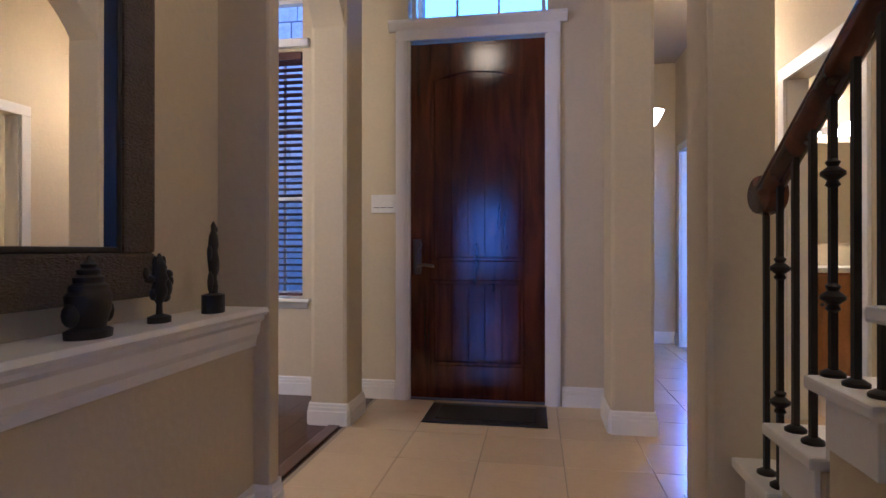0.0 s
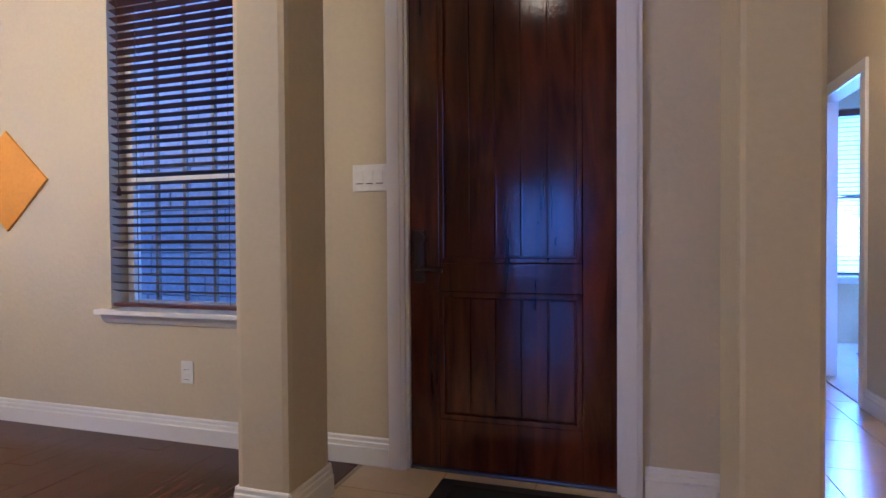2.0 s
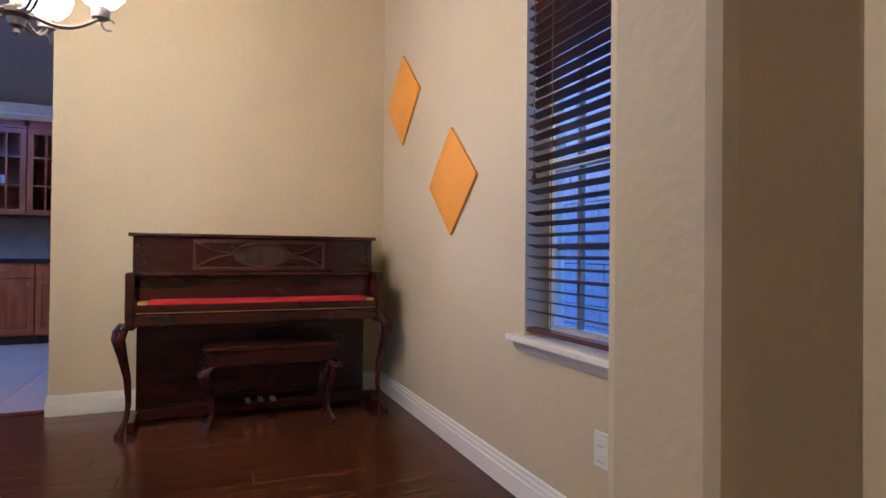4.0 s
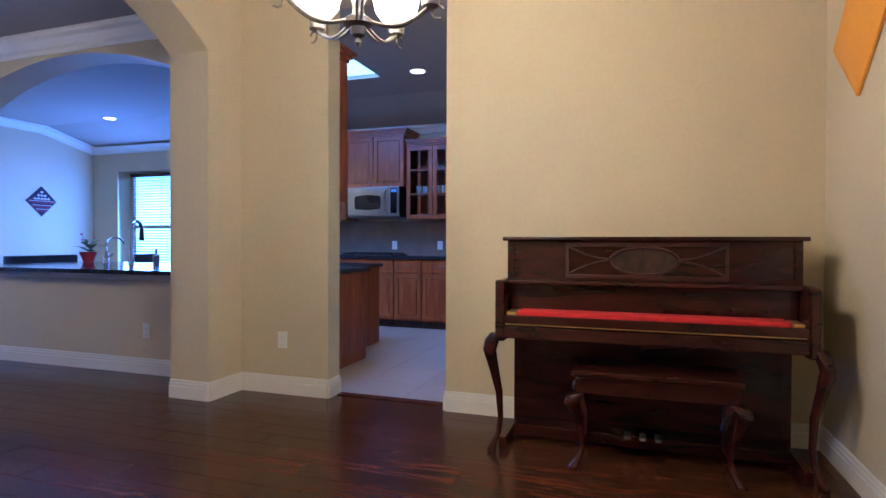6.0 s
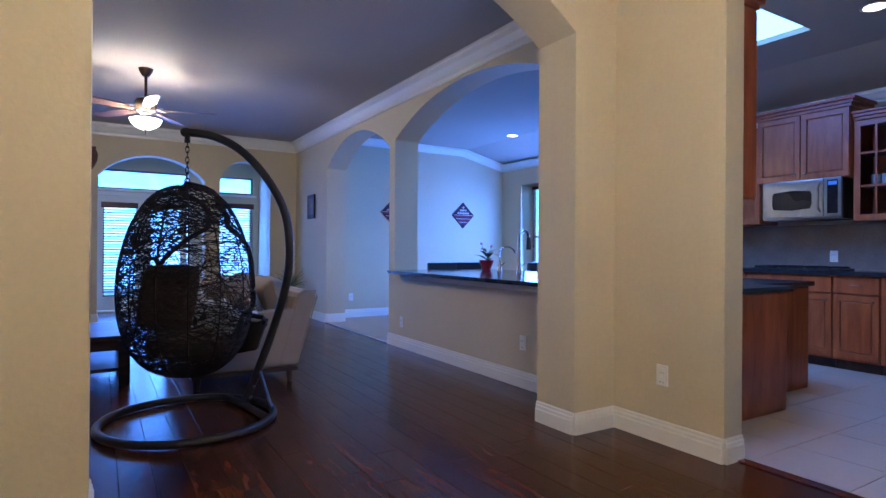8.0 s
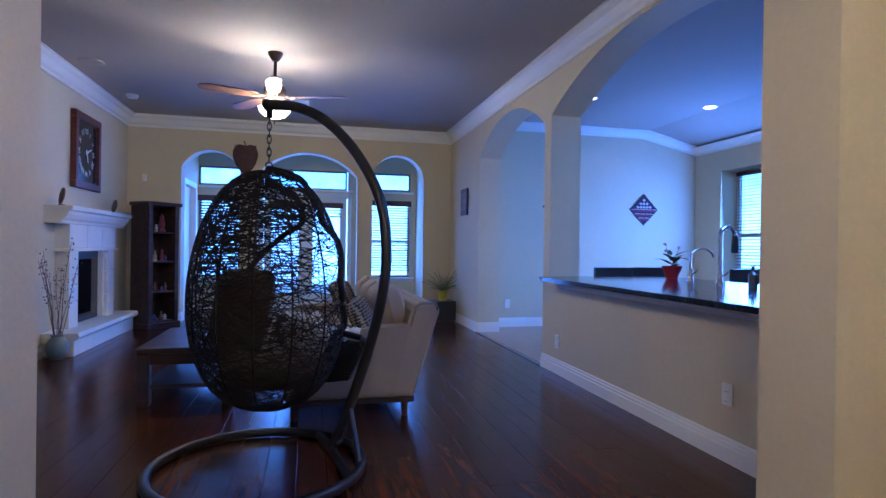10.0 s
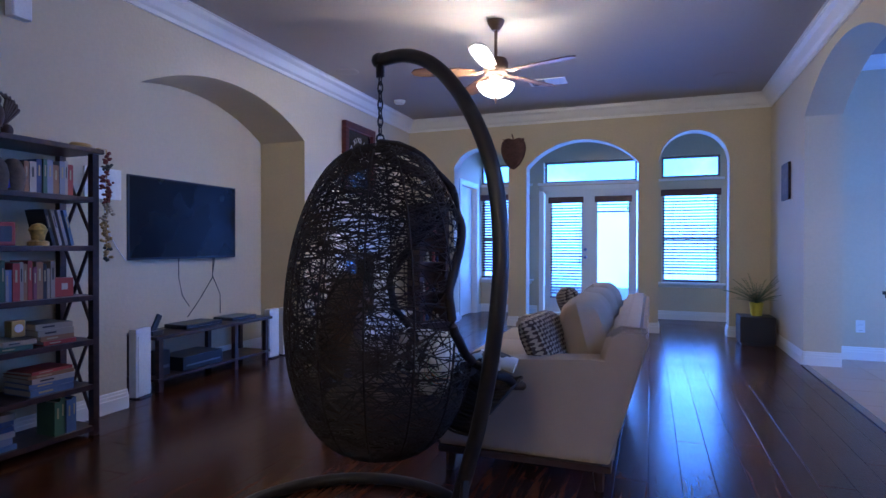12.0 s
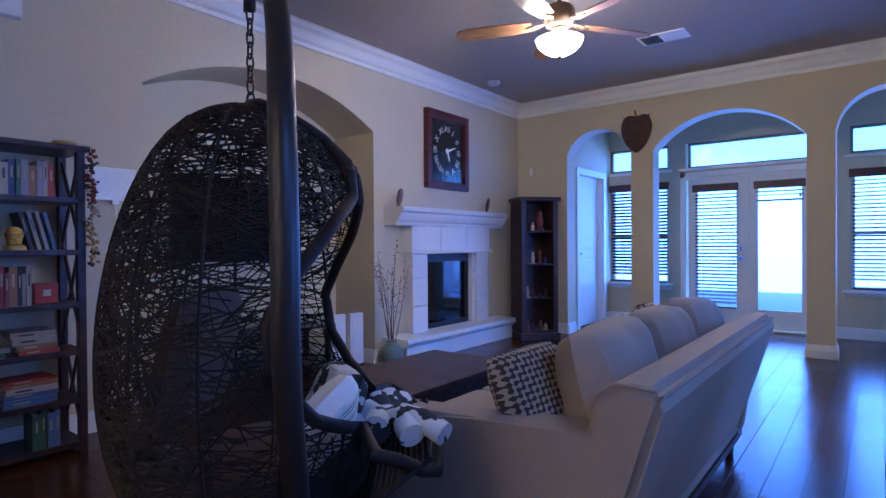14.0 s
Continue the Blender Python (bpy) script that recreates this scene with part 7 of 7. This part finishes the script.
def bookcase():
    e = empty("bookcase", 0.52, -0.62 + BKY, 0, label="tall espresso bookcase with crossed end braces, full of books", category="bookcase")
    hy, d = 0.645, 0.155
    for y in (-hy + 0.02, hy - 0.02):
        for x in (-d + 0.02, d - 0.02):
            part("post", box(B(), x - 0.02, x + 0.02, y - 0.02, y + 0.02, 0, 1.63, 0.003), M_DARKWOOD, e)
        for z0, z1 in ((0.1, 0.62), (0.62, 1.14), (1.14, 1.60)):
            for q in (-1, 1):
                part("cross_brace", tube(B(), [(q * (-d + 0.03), y, z0), (q * (d - 0.03), y, z1)], 0.010, 6), M_DARKWOOD, e)
    for z in (0.06, 0.30, 0.56, 0.815, 1.10, 1.38):
        part("shelf", box(B(), -d, d, -hy + 0.005, hy - 0.005, z - 0.03, z, 0.004), M_DARKWOOD, e)
    part("top", box(B(), -d - 0.02, d + 0.01, -hy - 0.02, hy + 0.02, 1.631, 1.66, 0.005), M_DARKWOOD, e)


bookcase()
BOOKC = [(0.45, 0.06, 0.04), (0.05, 0.09, 0.22), (0.40, 0.35, 0.26), (0.03, 0.03, 0.035), (0.10, 0.18, 0.34), (0.55, 0.50, 0.42), (0.34, 0.36, 0.42), (0.07, 0.16, 0.10), (0.14, 0.22, 0.40), (0.28, 0.08, 0.10), (0.46, 0.44, 0.40), (0.36, 0.19, 0.08)]
BOOKM = [mat("book_cloth", tuple(0.72 * v for v in c), 0.55, vary=0.08, scale=10, bump=0.05) for c in BOOKC]
M_PAGES = mat("book_pages", (0.52, 0.47, 0.37), 0.9, vary=0.1, fine=200)
M_INK = mat("spine_ink", (0.42, 0.34, 0.19), 0.6, bump=0)


def book(x, y, z, t, h, d, ci, lying=False, lean=0.0, turn=0.0):
    """One closed book; standing, its spine looks towards the room (-x)."""
    bm = B()
    box(bm, 0, 0.004, 0, t, 0, h)
    box(bm, 0.004, d, 0, 0.003, 0, h)
    box(bm, 0.004, d, t - 0.003, t, 0, h)
    ob = part("book", bm, BOOKM[ci])
    part("page_block", box(B(), 0.0045, d - 0.004, 0.0032, t - 0.0032, 0.004, h - 0.004), M_PAGES, ob)
    if h > 0.12 and t > 0.016:
        part("spine_mark", box(B(), -0.0008, -0.0001, t * 0.36, t * 0.64, h * 0.5, h * 0.82), M_INK if ci not in (2, 5, 10) else BOOKM[3], ob)
    if lying:
        ob.matrix_basis = Matrix.Translation((x, y + BKY, z)) @ Matrix.Rotation(radians(turn), 4, "Z") @ Matrix.Rotation(radians(-90), 4, "X") @ Matrix.Translation((0, -t, 0))
    else:
        ob.matrix_basis = Matrix.Translation((x, y + BKY, z + abs(math.sin(radians(lean))) * (t if lean > 0 else 0))) @ Matrix.Rotation(radians(-lean), 4, "X")
    return tagged(ob, "closed book lying in a pile on a shelf" if lying else "closed book standing upright on a shelf", "book", "books in the bookcase")


rb = random.Random(6)


def book_row(y0, y1, z, lo, hi, step=None, palette=None):
    y = y0
    while y < y1 - 0.03:
        t = rb.uniform(0.014, 0.036)
        book(0.385 + rb.uniform(0, 0.012), y, z, t, rb.uniform(lo, hi), rb.uniform(0.12, 0.16), rb.choice(palette) if palette else rb.randrange(12))
        y += t + 0.001


def book_pile(y, z, n, w):
    zz = z
    for k in range(n):
        t = rb.uniform(0.015, 0.035)
        book(0.39 + rb.uniform(0, 0.02), y + rb.uniform(-0.015, 0.015), zz + 0.0003, t, w * rb.uniform(0.85, 1.0), rb.uniform(0.17, 0.22), rb.randrange(12), True, 0, rb.uniform(-3, 3))
        zz += t + 0.0006
    return zz


book_row(-1.13, -0.86, 1.38, 0.155, 0.19)
book_row(-0.72, -0.50, 1.38, 0.16, 0.19)
book_row(-0.42, -0.02, 1.38, 0.16, 0.20)
book_row(-0.70, -0.30, 1.10, 0.20, 0.235, palette=[11, 11, 8, 11])
for k in range(4):
    book(0.40, -1.14 + 0.035 * k, 1.10, 0.018, 0.20, 0.15, (4, 6, 10, 3)[k], False, 14)
book_row(-1.02, -0.02, 0.815, 0.16, 0.215)
book_pile(-1.14, 0.56, 4, 0.20)
book_pile(-0.92, 0.56, 2, 0.18)
book_pile(-0.66, 0.56, 5, 0.24)
book_pile(-0.32, 0.56, 3, 0.24)
book_pile(-1.13, 0.30, 5, 0.26)
book_pile(-0.56, 0.30, 6, 0.24)
book_pile(-0.28, 0.30, 4, 0.24)
book_row(-1.14, -1.02, 0.06, 0.18, 0.20, palette=[8, 7, 4])
book_pile(-0.82, 0.06, 6, 0.22)
book_pile(-0.42, 0.06, 5, 0.24)


def shelf_things():
    bx = empty("red_box", 0.42, -1.10 + BKY, 0.8155, label="small red box with a pale label", category="box")
    part("box_body", box(B(), 0.0, 0.12, -0.05, 0.06, 0, 0.105, 0.004), BOOKM[0], bx)
    part("box_label", box(B(), -0.001, -0.0001, -0.015, 0.02, 0.04, 0.075), M_PAGES, bx)
    f = empty("photo_frame", 0.42, -0.78 + BKY, 1.1005, label="small red framed picture on the shelf", category="picture frame")
    part("frame", box(B(), 0, 0.012, -0.06, 0.06, 0, 0.12, 0.004), BOOKM[0], f)
    part("picture", box(B(), -0.001, -0.0002, -0.042, 0.042, 0.02, 0.10), M_BLACK, f)
    f = empty("photo_frame", 0.40, -0.46 + BKY, 1.3805, label="dark framed picture lying against books", category="picture frame")
    part("frame", box(B(), -0.02, -0.006, -0.10, 0.10, 0, 0.10, 0.004), M_DARKWOOD, f)
    part("picture", box(B(), -0.0215, -0.0202, -0.085, 0.085, 0.012, 0.088), M_PAGES, f)
    for y in (-0.84, -0.755):
        tagged(part("round_bookend", lathe(B(), [(0.05, 0), (0.055, 0.02), (0.06, 0.08), (0.05, 0.13), (0.025, 0.165), (0.004, 0.17)], (0.44, y + BKY, 1.3803), 16), mat("carved_stone", (0.10, 0.08, 0.06), 0.8, vary=0.3, scale=30), None, "", True), "rounded carved stone bookend", "bookend", "stone bookends")
    bm = B()
    pts = []
    for k in range(10):
        r = 0.042 if k % 2 == 0 else 0.018
        q = math.pi / 2 + k * math.pi / 5
        pts.append((r * math.cos(q), 0.035 + r * math.sin(q)))
    ob = tagged(part("star_ornament", prism(bm, pts, "x", 0, 0.015), mat("cobalt_glaze", (0.02, 0.03, 0.45), 0.3)), "small cobalt blue star ornament", "ornament")
    ob.location = (0.40, -0.80 + BKY, 1.3803)
    tagged(part("toy_figures", lathe(B(), [(0.05, 0), (0.05, 0.02), (0.03, 0.03), (0.035, 0.06), (0.045, 0.085), (0.03, 0.11), (0.01, 0.12)], (0.43, -0.96 + BKY, 1.1003), 14), mat("toy_paint", (0.55, 0.35, 0.08), 0.4, vary=0.5, scale=40), None, "", True), "small colourful painted toy figure group", "ornament")
    c = empty("desk_clock", 0.44, -0.86 + BKY, 0.625, label="small square glass desk clock on books", category="clock")
    part("case", box(B(), -0.01, 0.05, -0.035, 0.035, 0.0, 0.085, 0.006), M_BRASS, c)
    part("face", cyl(B(), (-0.0115, 0, 0.045), (-0.0102, 0, 0.045), 0.022, None, 20), M_PLASTIC_W, c)
    # carved winged figure on top
    bm = B()
    box(bm, -0.04, 0.04, -0.09, 0.09, 0, 0.015)
    for s in (-1, 1):
        for k in range(6):
            q = 0.5 + 0.22 * k
            tube(bm, [(0, s * 0.02, 0.05), (0, s * (0.03 + 0.06 * math.cos(q) + 0.02), 0.10 + 0.10 * math.sin(q)), (0, s * (0.02 + 0.10 * math.cos(q)), 0.10 + 0.13 * math.sin(q))], 0.009, 5)
        ball(bm, (0, s * 0.05, 0.04), 0.025, 0.03, 0.035, 10)
    ball(bm, (0, 0, 0.11), 0.03, 0.035, 0.07, 12)
    ball(bm, (0, 0.005, 0.19), 0.025, 0.028, 0.03, 12)
    ob = part("carved_winged_figure", bm, mat("carved_teak", (0.06, 0.028, 0.016), 0.6, vary=0.3), None, "", True)
    ob.location = (0.50, -0.80 + BKY, 1.6605)
    tagged(ob, "dark carved wooden winged figure on the bookcase", "figurine")
    # garland on the end post
    g = empty("garland", 0.352, -1.285 + BKY, 1.66, label="hanging garland of dried flowers in rust and gold", category="garland")
    r2 = random.Random(9)
    GM = [mat("dried_petal", c, 0.8, vary=0.3, scale=30) for c in ((0.20, 0.05, 0.03), (0.42, 0.28, 0.10), (0.06, 0.06, 0.04), (0.40, 0.32, 0.20))]
    part("cord", tube(B(), [(0.02, 0.03, 0.006), (-0.02, 0.0, 0.0), (-0.022, 0.0, -0.65)], 0.003, 5), M_BRASS, g)
    for k in range(30):
        bm = B()
        c = Vector((-0.022 + r2.uniform(-0.015, 0.01), r2.uniform(-0.022, 0.022), -0.03 - 0.021 * k))
        for q in range(5):
            ball(bm, c + Vector((r2.uniform(-0.014, 0.014), r2.uniform(-0.018, 0.018), r2.uniform(-0.010, 0.010))), r2.uniform(0.008, 0.015), None, r2.uniform(0.006, 0.010), 6)
        part("blossom", bm, GM[2 if k in (3, 4, 26, 29) else (0 if k < 14 else (1 if k > 18 else 3))], g)
    # bracelet on top
    tagged(part("brass_coil", tube(B(), [(0.40 + 0.035 * math.cos(q), -1.18 + BKY + 0.05 * math.sin(q), 1.672) for q in [6.2832 * k / 18 for k in range(18)]], 0.011, 8, closed=True), M_BRASS, None, "", True), "small coiled brass ornament on the bookcase", "ornament")


shelf_things()

# ---- small fixtures ----
p = empty("wall_panel", 0.678, -1.47, 1.50, -90, "white flat panel fixed to the wall beside the niche", "wall panel")
part("panel", box(B(), -0.13, 0.13, -0.012, 0, -0.10, 0.10, 0.003), M_PLASTIC_W, p)
part("plug", box(B(), -0.02, 0.02, -0.03, 0, -0.125, -0.1005, 0.003), M_PLASTIC_W, p)
part("cable", tube(B(), [(0.0, -0.012, -0.125), (0.03, -0.008, -0.30), (0.10, -0.008, -0.42), (0.165, -0.008, -0.50)], 0.004, 6), M_PLASTIC_W, p, "white cable", True)
p = empty("wall_adapter", 1.218, -1.80, 0.40, -90, "black power adapter with cable in a niche outlet", "adapter")
part("plate", box(B(), -0.036, 0.036, -0.006, 0, -0.06, 0.06, 0.002), M_PLASTIC_W, p)
part("adapter_body", box(B(), -0.024, 0.024, -0.05, -0.0062, -0.045, 0.02, 0.005), M_PLASTIC_B, p)
part("cable", tube(B(), [(0, -0.03, -0.045), (0.01, -0.035, -0.16), (-0.03, -0.03, -0.27)], 0.004, 6), M_PLASTIC_B, p, "thin black cable", True)
p = empty("wall_speaker", 0.678, -0.94, 2.43, -90, "small white wall speaker below the moulding", "speaker")
part("case", box(B(), -0.055, 0.055, -0.06, 0, -0.07, 0.07, 0.006), M_PLASTIC_W, p)
part("grille", box(B(), -0.045, 0.045, -0.063, -0.0602, -0.06, 0.06, 0.001), M_PLASTIC_W, p)
p = empty("motion_sensor", 0.45, -6.398, 2.03, 180, "white corner motion sensor", "sensor")
part("case", box(B(), -0.03, 0.03, -0.045, 0, -0.05, 0.05, 0.012), M_PLASTIC_W, p)
p = empty("smoke_detector", 0.30, -5.24, HL, label="round white smoke detector on the ceiling", category="smoke detector")
part("case", lathe(B(), [(0.02, -0.045), (0.055, -0.04), (0.07, -0.015), (0.072, -0.001)], (0, 0, 0), 24), M_PLASTIC_W, p, "", True)
p = empty("ceiling_vent", -1.58, -5.03, HL, label="white slatted ceiling vent", category="vent")
part("frame", box(B(), -0.20, 0.20, -0.12, 0.12, -0.012, -0.001, 0.003), M_TRIM, p)
for k in range(7):
    part("slat", box(B(), 0.02, 0.17, -0.09 + 0.03 * k - 0.004, -0.09 + 0.03 * k + 0.010, -0.016, -0.0122), M_PLASTIC_B, p)
for x, y in ((-3.38, -5.45), (0.32, -3.98)):
    p = empty("ceiling_speaker", x, y, HL, label="round white in-ceiling speaker grille", category="speaker", group="ceiling speakers")
    part("grille", lathe(B(), [(0.01, -0.006), (0.10, -0.006), (0.115, -0.004), (0.118, -0.001)], (0, 0, 0), 28), M_CEIL, p, "", True)
p = empty("framed_picture", -3.978, -5.54, 1.77, 90, "small dark framed picture on the side wall", "picture")
part("frame", box(B(), -0.16, 0.16, -0.025, 0, -0.19, 0.19, 0.005), M_DARKWOOD, p)
part("image", box(B(), -0.11, 0.11, -0.0265, -0.0252, -0.13, 0.13), mat("faded_print", (0.16, 0.13, 0.11), 0.6, vary=0.5, scale=18), p)

# ---- floor pieces ----
def floor_planks():
    fl = bpy.data.objects["floor_living"]
    r2 = random.Random(17)
    shapes = {}
    rest = B()
    count = 0
    w = 0.148
    x = -3.975
    while x < 1.22:
        x1 = min(x + w, 1.22)
        y = -8.0 + r2.uniform(-0.8, 0)
        hi = 4.46 if x < -0.36 else 0.40
        while y < hi:
            ln = r2.choice((0.75, 1.0, 1.25, 1.5))
            y1 = min(y + ln, hi)
            a = max(y, -7.88)
            if y1 - a > 0.05:
                near = -3.6 < x < -1.15 and -4.4 < a and y1 < 3.6 and x1 - x > w - 1e-4 and abs(y1 - a - ln) < 1e-6
                if near and count < 300:
                    if ln not in shapes:
                        bm = box(B(), 0.0012, w - 0.0012, 0.0015, ln - 0.0015, -0.006, 0.0, 0.0014)
                        shapes[ln] = mesh_of("plank", bm, M_PLANK)
                    ob = new("plank", shapes[ln])
                    ob.parent = fl
                    ob.location = (x, a, r2.uniform(-0.0006, 0.0004))
                    count += 1
                else:
                    zt = r2.uniform(-0.0006, 0.0004)
                    vs = [rest.verts.new(v) for v in ((x + 0.0012, a + 0.0015, zt), (x1 - 0.0012, a + 0.0015, zt), (x1 - 0.0012, y1 - 0.0015, zt), (x + 0.0012, y1 - 0.0015, zt),
                                                      (x + 0.0012, a + 0.0015, -0.006), (x1 - 0.0012, a + 0.0015, -0.006), (x1 - 0.0012, y1 - 0.0015, -0.006), (x + 0.0012, y1 - 0.0015, -0.006))]
                    for q in ((0, 1, 2, 3), (0, 1, 5, 4), (1, 2, 6, 5), (2, 3, 7, 6), (3, 0, 4, 7)):
                        rest.faces.new([vs[i] for i in q])
            y = y1
        x += w
    ob = part("far_planks", rest, M_PLANK_FAR, fl)
    tagged(ob, kind="stuff")


def floor_tiles():
    fl = bpy.data.objects["floor_foyer"]
    s = 0.405
    me = mesh_of("tile", box(B(), 0.002, s - 0.002, 0.002, s - 0.002, -0.004, 0.0, 0.0015), M_TILE)
    for i in range(-1, 6):
        for j in range(-8, 10):
            ob = new("tile", me)
            ob.parent = fl
            ob.location = (0.155 + s * i, 3.41 + s * j, 0.0)


def kitchen_tiles():
    fl = bpy.data.objects["floor_kitchen"]
    s = 0.455
    me = mesh_of("tile", box(B(), 0.002, s - 0.002, 0.002, s - 0.002, -0.001, 0.004, 0.0015), M_KTILE)
    for i in range(8):
        for j in range(20):
            ob = new("tile", me)
            ob.parent = fl
            ob.location = (-7.62 + s * i, -5.29 + s * j, 0.0)


M_PLANK_FAR = wood_mat("dark_floor_wood_far", (0.026, 0.008, 0.004), (0.095, 0.032, 0.012), 0.20, along=(9, 1.0, 9), scale=3, bump=0.10)
M_PLANK_FAR.node_tree.nodes["Principled BSDF"].inputs["Specular IOR Level"].default_value = 0.24
floor_planks()
floor_tiles()
kitchen_tiles()
tagged(part("floor_strip", box(B(), -0.36, -0.29, 2.88, 3.84, 0.0005, 0.009, 0.004), M_DOOR), kind="structure", label="wooden reducer strip between tile and wood")
tagged(part("floor_strip", box(B(), -4.0, -3.94, 1.49, 2.36, 0.0005, 0.008, 0.003), M_DOOR), kind="structure", label="wooden threshold at the kitchen doorway")
tagged(part("floor_strip", box(B(), -4.02, -3.96, -4.86, -2.74, 0.0005, 0.008, 0.003), M_DOOR), kind="structure", label="wooden threshold at the breakfast arch")
